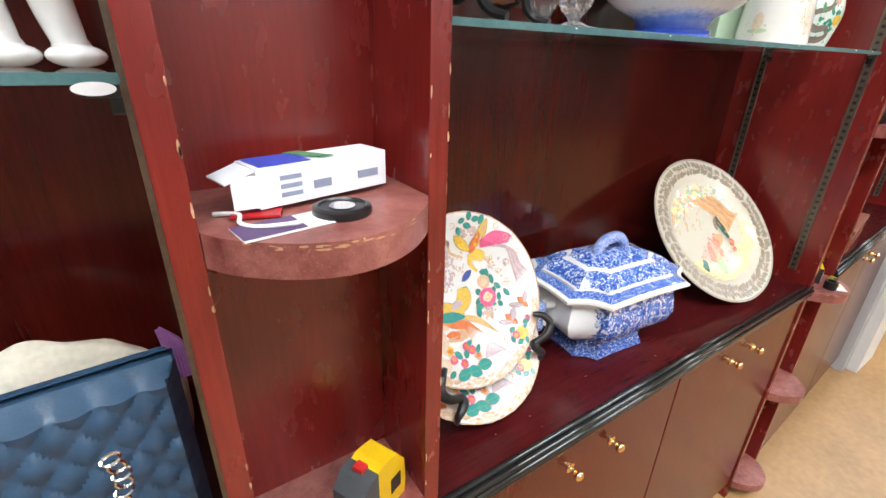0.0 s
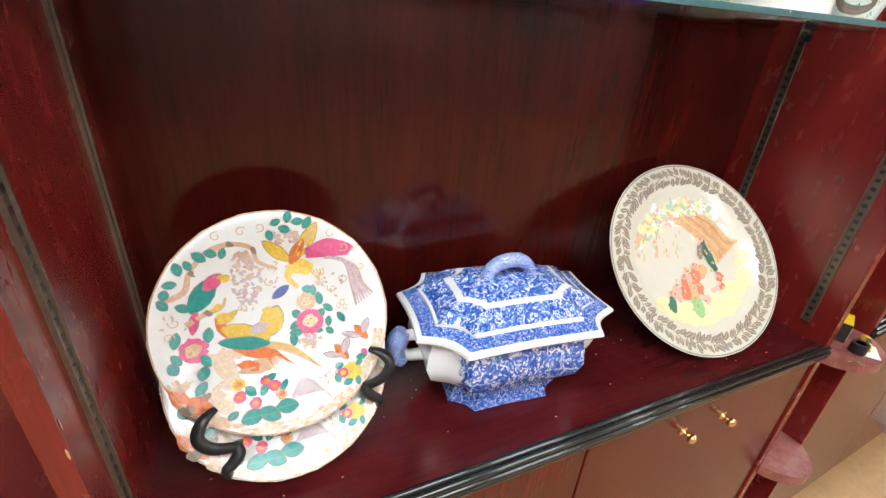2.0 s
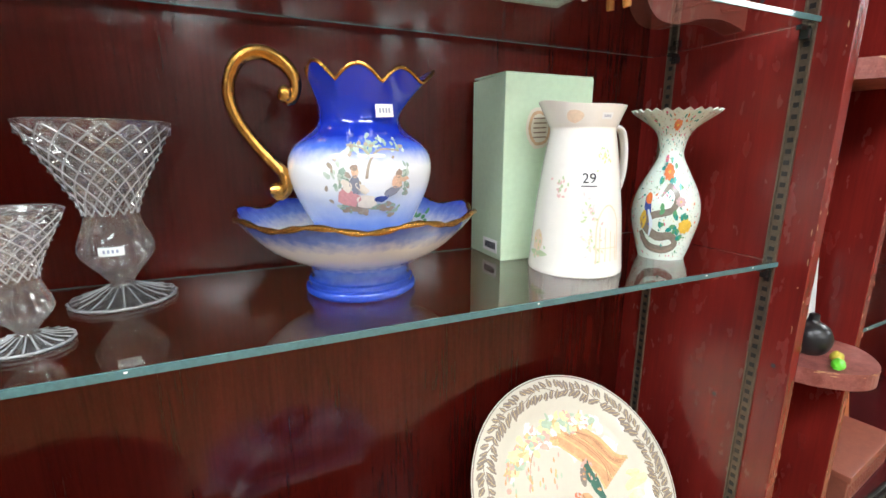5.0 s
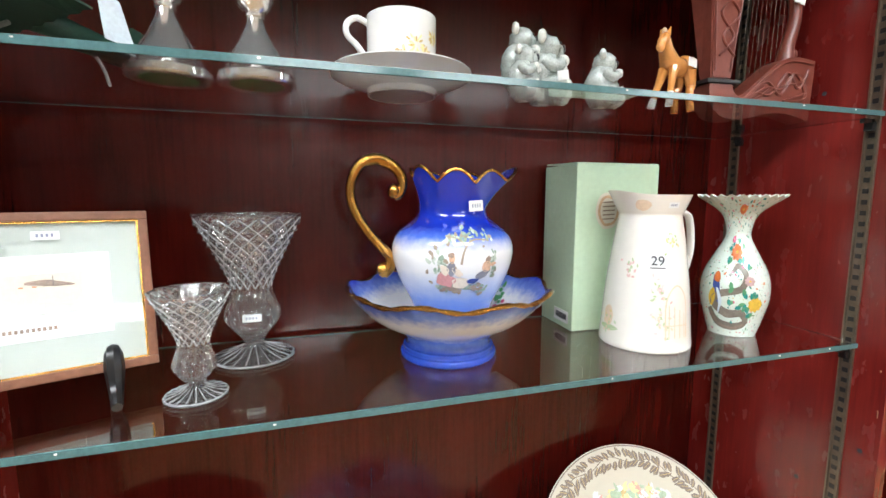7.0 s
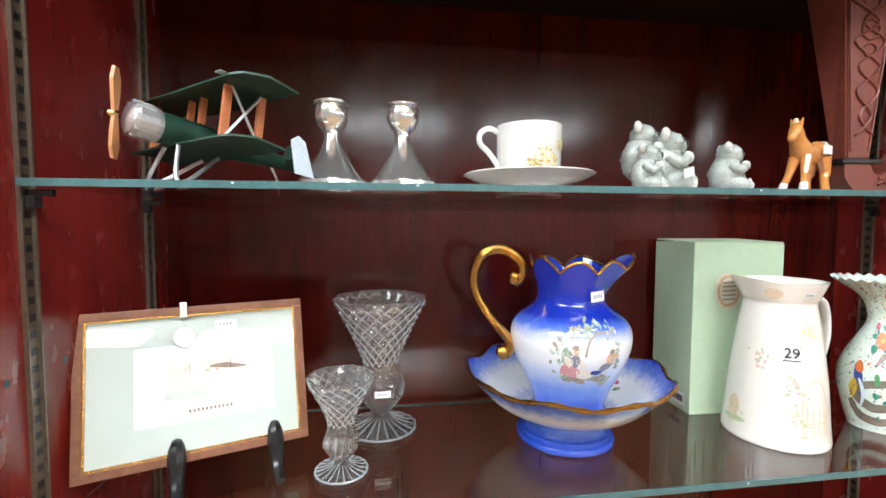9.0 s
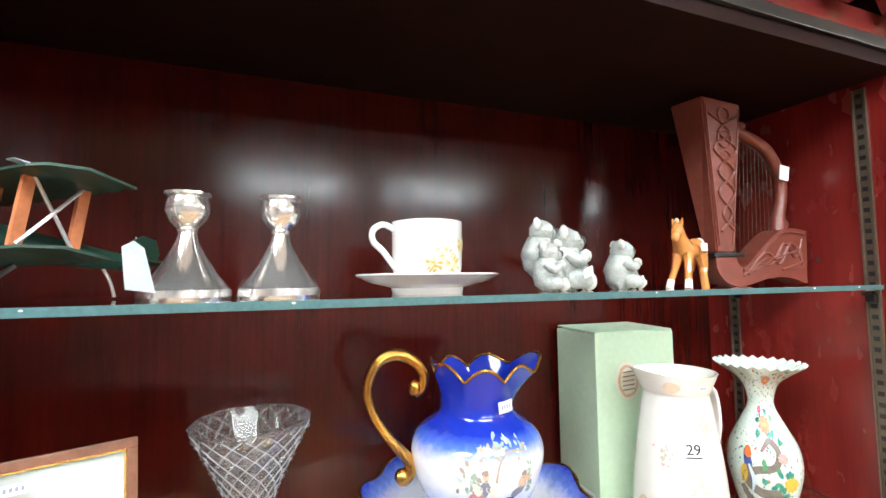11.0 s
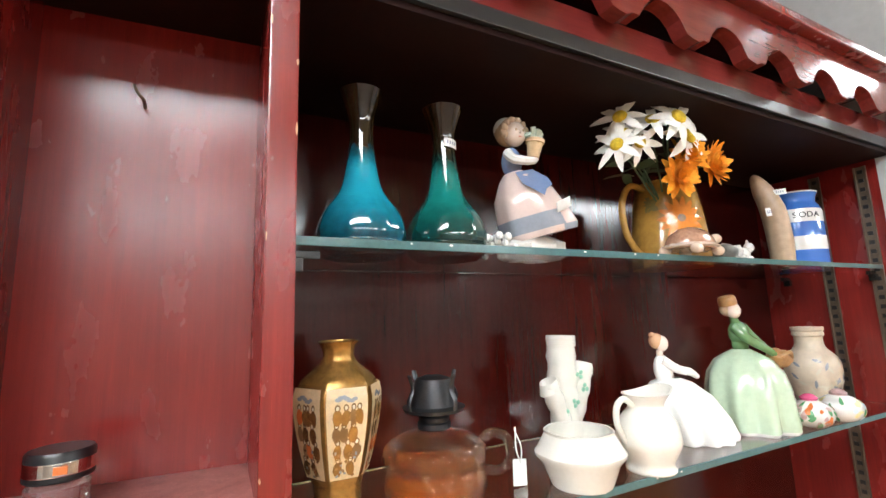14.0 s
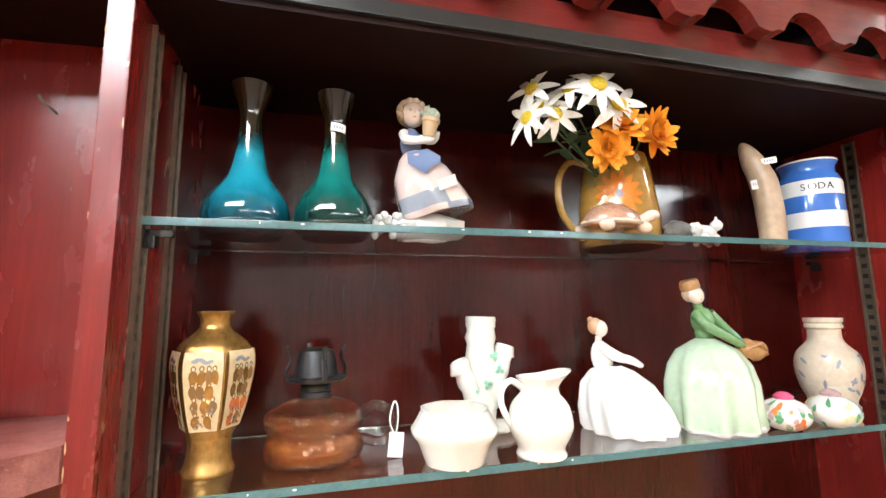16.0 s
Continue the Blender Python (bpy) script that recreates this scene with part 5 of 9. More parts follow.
    for u, v, a, b, ang, c in ((-0.024, 0.070, 0.012, 0.008, -8, 4), (-0.007, 0.067, 0.012, 0.006, -12, 5), (-0.018, 0.083, 0.0055, 0.008, 10, 6), (-0.026, 0.081, 0.005, 0.006, 30, 5), (-0.010, 0.079, 0.007, 0.0035, -25, 5), (-0.017, 0.094, 0.0042, 0.0048, 0, 7), (-0.018, 0.098, 0.004, 0.0028, 0, 3), (0.026, 0.085, 0.006, 0.0065, 30, 7), (0.028, 0.092, 0.0035, 0.004, 0, 3), (0.021, 0.075, 0.010, 0.0048, 25, 6), (0.010, 0.069, 0.008, 0.003, 10, 8), (0.035, 0.087, 0.006, 0.0022, 10, 7)):
        decal(bm, over, u, v, a, b, ang, c, 12, "round", 0.5, u * 300)
    part("painted_scene", bm, [plain("scene_green", (0.30, 0.40, 0.32), 0.2, vary=0.25, size=300), plain("scene_pale_green", (0.50, 0.58, 0.50), 0.2, vary=0.2, size=300), plain("scene_brown", (0.36, 0.30, 0.24), 0.2, vary=0.25, size=300), plain("scene_umber", (0.34, 0.26, 0.21), 0.2), plain("scene_rose", (0.60, 0.28, 0.28), 0.2, vary=0.2), plain("scene_cream", (0.76, 0.68, 0.58), 0.2, vary=0.1), plain("scene_slate", (0.24, 0.25, 0.30), 0.2), PEACH, NAVY], ob, "small painted garden scene")["kind"] = "stuff"
    price_tag(ob, on_lathe([(0.050, 0.12), (0.047, 0.17)], 0.003, -72), 0.0, 0.150, 0.022, 0.012, 3)
    return ob


for pot, at in ((wash_bowl(0.748, 0.458, G1), 0.95), (wash_jug(0.752, 0.456, G1 + 0.0355), 0.955)):
    pot.scale = (at * 0.955, at * 0.955, 1.0)
    pot.location.x -= 0.003


def gift_box(m):
    ob = thing("gift_box", "pale green card gift box behind a tapered jug", "box")
    ob.matrix_basis = m
    w, d, h = 0.136, 0.092, 0.243
    card = plain("green_card", (0.46, 0.59, 0.42), 0.55, vary=0.07, size=25)
    part("carton", cube(0, w, 0, d, 0, h - 0.001, 0.0012), card, ob)
    bm = bmesh.new()
    box(bm, 0.001, w - 0.001, 0.001, d - 0.001, h - 0.0008, h + 0.0012, 0, Matrix.Translation((0, 0, h)) @ pose(0, 0, 0, 1.5, 0, 0) @ Matrix.Translation((0, 0, -h)))
    part("lid_flap", bm, card, ob)
    oval = bmesh.new()
    for k in range(3):
        decal(oval, lambda x, z, k=k: Vector((x, -0.0008 - 0.0003 * k, z)), 0.052, 0.176, 0.022 - 0.004 * k, 0.026 - 0.004 * k, 0, k % 2, 20, "round", 0.12)
    for k in range(5):
        stroke(oval, lambda x, z: Vector((x, -0.0019, z)), [(0.042, 0.188 - k * 0.006), (0.062, 0.189 - k * 0.006)], 0.0018, 2)
    part("oval_label", oval, [CREAM_GLAZE, TAN, BROWN], ob, "cream oval label")
    bm = bmesh.new()
    box(bm, -0.001, -0.0003, 0.010, 0.050, 0.008, 0.026)
    part("barcode_sticker", bm, PAPER, ob, "white bar-code sticker")
    bm = bmesh.new()
    for k in range(12):
        box(bm, -0.0016, -0.0011, 0.014 + k * 0.0026, 0.0152 + k * 0.0026, 0.013, 0.022)
    part("printed_bars", bm, INK, ob)
    return ob


gift_box(pose(0.944, 0.489, G1, 0, 0, -2))


def tapered_jug(x, y, z):
    ob = thing("tapered_jug", "tall cream china jug with faint cottage flowers", "jug", x, y, z, 0)
    p = smooth_profile([(0.0575, 0.0), (0.0585, 0.004), (0.057, 0.02), (0.052, 0.08), (0.044, 0.14), (0.039, 0.170), (0.041, 0.178), (0.049, 0.199)], 5)

    def lip(a, h, r):
        k = max(0.0, (h - 0.172) / 0.027)
        s = max(0.0, math.cos(a - math.pi * 0.94)) ** 4
        return r * (1 + 0.14 * k * s), h + 0.006 * k * s
    inner = [(r - 0.003, h) for r, h in p if h > 0.03][::-1]
    part("body", turned([(0, 0.0), (0.054, 0.0)] + p + inner + [(0, 0.028)], 72, lip), plain("ivory_glaze", (0.80, 0.77, 0.70), 0.14, vary=0.03, size=20, coat=0.4), ob, "", True)
    bm = bmesh.new()
    tube(bm, spline([(0.038, -0.006, 0.176), (0.056, -0.008, 0.170), (0.063, -0.008, 0.130), (0.057, -0.006, 0.096), (0.047, -0.004, 0.088)], 6), [0.006, 0.0065, 0.006, 0.006, 0.006], 10, flat=0.6)
    part("handle", bm, WHITE_GLAZE, ob, "", True)
    fn = on_lathe(p, 0.0005, -131)
    bm = bmesh.new()
    rnd = random.Random(31)
    for cx, cy, n, cols, s in ((-0.026, 0.106, 18, (1, 1, 7), 0.005), (0.036, 0.140, 18, (7, 7, 2), 0.006), (0.014, 0.080, 26, (1, 5, 7), 0.009), (0.020, 0.042, 26, (7, 4, 5), 0.009), (-0.055, 0.035, 18, (7, 4, 2), 0.008)):
        for _ in range(n):
            decal(bm, fn, cx + rnd.gauss(0, s), cy + rnd.gauss(0, s), 0.0026, 0.0015, rnd.uniform(0, 180), rnd.choice(cols), 7, "leaf")
    for u in (0.030, 0.038, 0.046, 0.054):
        stroke(bm, fn, [(u, 0.020), (u, 0.052 + 0.01 * math.sin(u * 60))], 0.0014, 4)
    stroke(bm, fn, [(0.026, 0.018), (0.026, 0.066), (0.042, 0.086), (0.058, 0.068), (0.058, 0.02)], 0.0018, 4)
    stroke(bm, fn, [(0.026, 0.036), (0.058, 0.036)], 0.0012, 4)
    decal(bm, fn, -0.052, 0.040, 0.010, 0.014, 10, 4, 10, "round", 0.3)
    decal(bm, fn, -0.050, 0.024, 0.018, 0.004, 0, 7, 10, "round", 0.3)
    decal(bm, on_lathe(p, 0.0005, -131), -0.012, 0.186, 0.013, 0.007, 0, 4, 12, "round", 0.2)
    pale = [TEAL, plain("faded_pink", (0.72, 0.48, 0.44), 0.2), plain("faded_yellow", (0.72, 0.58, 0.28), 0.2), ORANGE, plain("faded_apricot", (0.76, 0.60, 0.44), 0.2), plain("faded_lilac", (0.70, 0.60, 0.58), 0.2), NAVY, plain("faded_green", (0.48, 0.58, 0.36), 0.2)]
    part("painted_decoration", bm, pale, ob, "faded flowers and a garden gate")
    sticker = bmesh.new()
    f2 = on_lathe(p, 0.0009, -118)
    for i in range(6):
        u0, u1 = -0.014 + i * 0.0045, -0.014 + (i + 1) * 0.0045
        sticker.faces.new([sticker.verts.new(f2(u, v)) for u, v in ((u0, 0.106), (u1, 0.106), (u1, 0.124), (u0, 0.124))])
    lot = part("lot_sticker", sticker, PAPER, ob, "white lot sticker numbered 29")
    a = radians(-118)
    text_part("lot_number", "29", 0.0165, INK, lot, Matrix.Translation((math.cos(a) * 0.0492, math.sin(a) * 0.0492, 0.1165)) @ pose(0, 0, 0, 82, 0, -28), 0.0002)
    part("fine_print", cube(-0.009, 0.009, -0.0002, 0.0002, 0, 0.0012, 0, Matrix.Translation((math.cos(a) * 0.0502, math.sin(a) * 0.0502, 0.1075)) @ pose(0, 0, 0, -8, 0, -28)), INK, lot)
    price_tag(ob, on_lathe([(0.040, 0.172), (0.049, 0.199)], 0.0009, -96), 0.0, 0.186, 0.015, 0.007)
    return ob


tapered_jug(1.018, 0.428, G1)


def famille_glaze():
    """Pale green-white glaze crowded with small enamel leaves and blossoms."""
    m, nt, b = node_mat("famille_glaze")
    c = (0.68, 0.77, 0.70)
    for scale, lo, stops in ((50, 0.17, [(0.0, (0.62, 0.12, 0.05)), (0.3, (0.05, 0.30, 0.24)), (0.5, (0.68, 0.76, 0.70)), (0.62, (0.64, 0.44, 0.08)), (0.78, (0.03, 0.24, 0.18)), (0.9, (0.60, 0.20, 0.26))]), (95, 0.13, [(0.0, (0.05, 0.32, 0.22)), (0.35, (0.68, 0.76, 0.70)), (0.6, (0.20, 0.38, 0.30)), (0.8, (0.60, 0.16, 0.06))])):
        v = tex(nt, "ShaderNodeTexVoronoi", scale=(scale, scale, scale * 0.8))
        sep = nt.nodes.new("ShaderNodeSeparateColor")
        nt.links.new(v.outputs["Color"], sep.inputs[0])
        spot = ramp(nt, v.outputs["Distance"], [(lo, (1, 1, 1)), (lo + 0.06, (0, 0, 0))])
        c = mix(nt, spot, c, ramp(nt, sep.outputs[0], stops))
    nt.links.new(c, b.inputs["Base Color"])
    b.inputs["Roughness"].default_value, b.inputs["Coat Weight"].default_value = 0.14, 0.4
    return m


def famille_vase(x, y, z):
    ob = thing("flared_vase", "enamelled oriental vase with frilled flared rim", "vase", x, y, z)
    p = smooth_profile([(0.030, 0.0), (0.031, 0.004), (0.036, 0.022), (0.0435, 0.058), (0.040, 0.088), (0.026, 0.118), (0.0165, 0.138), (0.0158, 0.152), (0.024, 0.174), (0.054, 0.198)], 5)

    def frill(a, h, r):
        k = max(0.0, (h - 0.18) / 0.018)
        return r * (1 + 0.03 * k * math.cos(26 * a)), h + 0.002 * k * math.cos(26 * a)
    inner = [(max(r - 0.003, 0.004), h + 0.0005) for r, h in p if h > 0.14][::-1]
    part("body", turned([(0, 0), (0.028, 0.0)] + p + inner + [(0, 0.14)], 104, frill), famille_glaze(), ob, "", True)
    fn, up, over = [on_lathe(p, h, -138) for h in (0.0005, 0.0009, 0.0012)]
    bm = bmesh.new()
    rnd = random.Random(12)

    def blossom(u, h, s, c):
        for k in range(9):
            decal(bm, up, u + s * 0.6 * math.cos(k * 0.7), h + s * 0.5 * math.sin(k * 0.7), s * 0.42, s * 0.32, k * 40, c, 8, "round", 0.5, k)
        decal(bm, over, u, h, s * 0.25, s * 0.2, 0, 2, 8, "round", 0.5)
    # gnarled grey-brown trunk coiling over the belly
    stroke(bm, fn, [(-0.042, 0.040), (-0.030, 0.021), (0.0, 0.016), (0.021, 0.023), (0.012, 0.036), (-0.012, 0.035), (-0.034, 0.049), (-0.020, 0.063), (0.008, 0.071), (0.016, 0.090), (0.003, 0.102), (-0.010, 0.088)], [0.009, 0.012, 0.011, 0.010, 0.010, 0.013, 0.012, 0.010, 0.009, 0.009, 0.008, 0.003], 10)
    stroke(bm, up, [(-0.040, 0.036), (-0.028, 0.019), (0.0, 0.014), (0.019, 0.021)], [0.002, 0.003, 0.002], 8)
    for u, h in ((0.017, 0.062), (0.025, 0.064), (0.007, 0.048), (0.014, 0.046), (-0.004, 0.052), (0.020, 0.044), (0.030, 0.060), (0.002, 0.108), (0.010, 0.110), (-0.012, 0.108), (0.026, 0.034), (-0.014, 0.128), (0.016, 0.128), (0.004, 0.135), (-0.006, 0.070), (0.022, 0.100)):
        for k in range(2):
            decal(bm, fn, u + rnd.gauss(0, 0.002), h + rnd.gauss(0, 0.002), 0.0052, 0.0032, rnd.uniform(0, 180), rnd.choice((0, 7)), 10, "leaf", 0.2)
    blossom(-0.002, 0.120, 0.013, 3)
    blossom(0.004, 0.180, 0.008, 3)
    blossom(0.031, 0.050, 0.012, 2)
    blossom(0.020, 0.082, 0.008, 5)
    blossom(-0.014, 0.137, 0.006, 1)
    blossom(-0.10, 0.075, 0.012, 3)
    blossom(0.09, 0.085, 0.011, 1)
    # crested bird
    stroke(bm, up, [(-0.034, 0.088), (-0.030, 0.074), (-0.026, 0.052), (-0.030, 0.036)], [0.006, 0.012, 0.008, 0.003], 6)
    stroke(bm, over, [(-0.028, 0.070), (-0.022, 0.052), (-0.026, 0.034)], [0.003, 0.006, 0.002], 9)
    decal(bm, over, -0.030, 0.085, 0.006, 0.008, 20, 3, 10, "round", 0.4)
    decal(bm, over, -0.036, 0.056, 0.006, 0.014, -10, 2, 10, "leaf")
    for _ in range(300):
        decal(bm, fn, rnd.uniform(-0.13, 0.13), rnd.choice((rnd.uniform(0.006, 0.11), rnd.uniform(0.14, 0.195))), rnd.uniform(0.0012, 0.0030), rnd.uniform(0.0008, 0.0018), rnd.uniform(0, 180), rnd.choice((0, 7, 1, 3, 0)), 8, "leaf", 0.2, rnd.random())
    part("painted_decoration", bm, PALETTE + [PALE_BLUE, plain("trunk_grey", (0.20, 0.17, 0.14), 0.25, vary=0.3, size=200)], ob, "enamel branch, bird and blossoms")["kind"] = "stuff"
    return ob


famille_vase(1.172, 0.425, G1)


# ---- on the upper glass shelf ----
def biplane(m):
    ob = thing("toy_biplane", "dark green tin model biplane with orange struts", "model plane")
    ob.matrix_basis = m
    green = plain("dull_green_tin", (0.012, 0.045, 0.03), 0.45, vary=0.4, size=80, relief=0.2)
    red = plain("orange_wood", (0.50, 0.16, 0.06), 0.5, vary=0.2)
    wire = plain("bare_tin", (0.55, 0.56, 0.58), 0.35, 0.7, vary=0.2)
    # nose along +x, span along y
    part("fuselage", turned([(0, -0.125), (0.006, -0.123), (0.011, -0.06), (0.015, 0.0), (0.016, 0.05), (0.015, 0.062), (0, 0.063)], 14, None, pose(0, 0, 0.055, 0, 90, 0), 2), green, ob, "", True)
    bm = turned([(0.0160, 0.045), (0.0175, 0.050), (0.0175, 0.066), (0.0145, 0.071), (0.006, 0.074), (0, 0.075)], 18, None, pose(0, 0, 0.055, 0, 90, 0))
    for k in range(9):
        a = k * 0.698
        box(bm, 0.052, 0.070, 0.0145 * math.cos(a) - 0.0025, 0.0145 * math.cos(a) + 0.0025, 0.055 + 0.0145 * math.sin(a) - 0.0025, 0.055 + 0.0145 * math.sin(a) + 0.004, 0.001)
    part("engine", bm, wire, ob, "silver tin engine cowl")
    for name, z, sy in (("upper_wing", 0.096, 0.118), ("lower_wing", 0.040, 0.108)):
        bm = bmesh.new()
        n = 22
        out = [(-0.028 + 0.0022 * (k % 2), -sy + 2 * sy * k / n) for k in range(n + 1)]
        out += [(0.006, sy * 1.0), (0.026, sy * 0.93), (0.032, sy * 0.82), (0.032, -sy * 0.82), (0.026, -sy * 0.93), (0.006, -sy)]
        hi = [bm.verts.new((x, y, z + 0.004 * (1 - (x / 0.032) ** 2) + 0.05 * abs(y) * 0.25)) for x, y in out]
        lo = [bm.verts.new((x, y, z - 0.002 + 0.004 * (1 - (x / 0.032) ** 2) + 0.05 * abs(y) * 0.25)) for x, y in out]
        bm.faces.new(hi)
        bm.faces.new(lo[::-1])
        for k in range(len(out)):
            j = (k + 1) % len(out)
            bm.faces.new((lo[k], lo[j], hi[j], hi[k]))
        bmesh.ops.triangulate(bm, faces=[f for f in bm.faces if len(f.verts) > 4])
        bmesh.ops.recalc_face_normals(bm, faces=bm.faces)
        wing = part(name, bm, green, ob, "ribbed dark green tin wing")
        if name == "upper_wing":
            part("wing_tape", cube(-0.03, 0.033, sy * 0.62, sy * 0.70, z + 0.0058, z + 0.0064), PALE_BLUE, wing)
    for s in (-1, 1):
        for x in (-0.018, 0.018):
            part("strut", cube(x - 0.004, x + 0.004, s * 0.072 - 0.0022, s * 0.072 + 0.0022, 0.044, 0.099, 0.0008), red, ob)
        bm = bmesh.new()
        tube(bm, [(-0.018, s * 0.074, 0.046), (0.018, s * 0.074, 0.099)], 0.0014, 6)
        tube(bm, [(0.018, s * 0.074, 0.046), (-0.018, s * 0.074, 0.099)], 0.0014, 6)
        part("bracing", bm, wire, ob)
        part("cabane_strut", cube(0.006, 0.013, s * 0.012 - 0.0018, s * 0.012 + 0.0018, 0.068, 0.0985, 0.0006), red, ob)
        bm = bmesh.new()
        tube(bm, spline([(0.03, s * 0.014, 0.040), (0.036, s * 0.030, 0.0045), (0.026, s * 0.032, 0.0030), (-0.010, s * 0.016, 0.036)], 4), 0.0022, 8)
        part("undercarriage", bm, wire, ob)
    prop = bmesh.new()
    for s in (-1, 1):
        out = [(-0.003, 0.0), (-0.0075, 0.018), (-0.0085, 0.034), (-0.005, 0.046), (0.002, 0.048), (0.0065, 0.036), (0.005, 0.016), (0.003, 0.0)]
        prism(prop, [(x * s * 1.0, z * s * 0.88) for x, z in out], 0.003, Matrix.Translation((0.083, 0, 0.055)) @ pose(0, 0, 0, 0, 0, 48) @ pose(0, 0, 0, 0, 14, 0))
    part("propeller", prop, plain("varnished_wood", (0.60, 0.27, 0.12), 0.4, vary=0.2), ob, "orange wooden propeller")
    part("hub", turned([(0, 0), (0.004, 0), (0.0045, 0.004), (0.002, 0.008), (0, 0.0085)], 12, None, pose(0.080, 0, 0.055, 0, 90, 0)), BRASS, ob)
    part("tailplane", cube(-0.130, -0.098, -0.036, 0.036, 0.056, 0.058, 0.0008), green, ob)
    bm = bmesh.new()
    prism(bm, [(-0.098, 0.058), (-0.106, 0.078), (-0.118, 0.086), (-0.132, 0.084), (-0.138, 0.070), (-0.134, 0.052), (-0.118, 0.050)], 0.002, pose(0, -0.001, 0))
    fin = part("tail_fin", bm, green, ob)
    bm = bmesh.new()
    for dx in (0.0, 0.008):
        tube(bm, spline([(-0.112 - dx, -0.0022, 0.084), (-0.116 - dx, -0.0022, 0.070), (-0.122 - dx, -0.0022, 0.058)], 3), 0.0005, 5)
    part("fin_line", bm, PAPER, fin)
    bm = bmesh.new()
    tube(bm, spline([(-0.085, 0.0, 0.046), (-0.094, 0.0, 0.034), (-0.1, 0.0, 0.0205)], 3), 0.0016, 6)
    part("tail_skid", bm, wire, ob)
    bm = bmesh.new()
    prism(bm, [(-0.06, 0.002), (-0.045, 0.036), (-0.036, 0.04), (-0.028, 0.034), (-0.036, 0.002)], 0.001, pose(0, 0.112, 0, 0, 0, 0))
    part("paper_tag", bm, PALE_BLUE, ob, "pale blue paper price tag").location.z = 0.018
    return ob


biplane(pose(0.335, 0.400, G2 - 0.004, 0, 0, 228) @ pose(0, 0, 0, 0, -8, 0) @ Matrix.Scale(0.92, 4))


def candlestick(x, y):
    ob = thing("candlestick", "short silver-plated candlestick with bell foot", "candlestick", x, y, G2, group="pair of candlesticks")
    p = [(0.0, 0.001), (0.0345, 0.0), (0.036, 0.002), (0.0355, 0.008), (0.0335, 0.0095), (0.026, 0.018), (0.016, 0.034), (0.0085, 0.050), (0.007, 0.057), (0.0085, 0.0575), (0.0085, 0.0595), (0.0075, 0.060), (0.014, 0.066), (0.0175, 0.074), (0.0165, 0.083), (0.0155, 0.086), (0.0185, 0.0885), (0.0185, 0.0905), (0.0135, 0.0905), (0.0125, 0.076), (0, 0.075)]
    part("stem", turned(p, 40), SILVER, ob, "", True)
    bm = bmesh.new()
    lathe(bm, [(0.0, 0.0), (0.0335, 0.0004)], 30, None, pose(0, 0, 0))
    part("felt_pad", bm, GREEN, ob)
    return ob


candlestick(0.463, 0.418)
candlestick(0.538, 0.418)


def tea_cup(x, y):
    ob = thing("tea_cup", "white china cup with gilt thistle painting", "cup", x, y, G2 + 0.0165)
    p = smooth_profile([(0.027, 0.0), (0.033, 0.003), (0.0355, 0.012), (0.0362, 0.056)], 4)
    part("body", turned([(0, 0)] + p + [(0.0345, 0.0565), (0.033, 0.012), (0, 0.006)], 48), WHITE_GLAZE, ob, "", True)
    bm = bmesh.new()
    tube(bm, spline([(-0.034, 0, 0.048), (-0.046, 0, 0.053), (-0.056, 0, 0.047), (-0.056, 0, 0.036), (-0.046, 0, 0.026), (-0.034, 0, 0.010)], 5), 0.0032, 8)
    part("handle", bm, WHITE_GLAZE, ob, "", True)
    fn = on_lathe(p, 0.0005, -85)
    bm = bmesh.new()
    rnd = random.Random(2)
    for cx, cy, s in ((0.004, 0.022, 0.010), (-0.008, 0.012, 0.008), (0.014, 0.012, 0.008), (0.026, 0.032, 0.006)):
        for k in range(26):
            a, d = rnd.uniform(0, 6.28), s * math.sqrt(rnd.random())
            decal(bm, fn, cx + d * math.cos(a), cy + d * math.sin(a), 0.0028, 0.0011, math.degrees(a), rnd.choice((0, 1)), 7, "leaf")
    part("gilt_decoration", bm, [plain("old_gold", (0.50, 0.34, 0.10), 0.35, 0.3), STRAW], ob, "painted gold thistles")
    s = thing("saucer", "plain white china saucer under a cup", "saucer", x, y, G2)
    part("dish", turned([(0, 0.002), (0.034, 0.0), (0.036, 0.0), (0.037, 0.006), (0.060, 0.012), (0.0735, 0.0185), (0.072, 0.020), (0.055, 0.0155), (0.034, 0.0115), (0, 0.0115)], 56, None, None, 0), WHITE_GLAZE, s, "", True)
    return ob


tea_cup(0.680, 0.420)

GREY_GLAZE = plain("grey_glaze", (0.36, 0.39, 0.36), 0.10, vary=0.4, size=130, relief=0.4, coat=0.6)
PALE_GREY = plain("pale_grey_glaze", (0.62, 0.63, 0.58), 0.15, vary=0.1, coat=0.4)


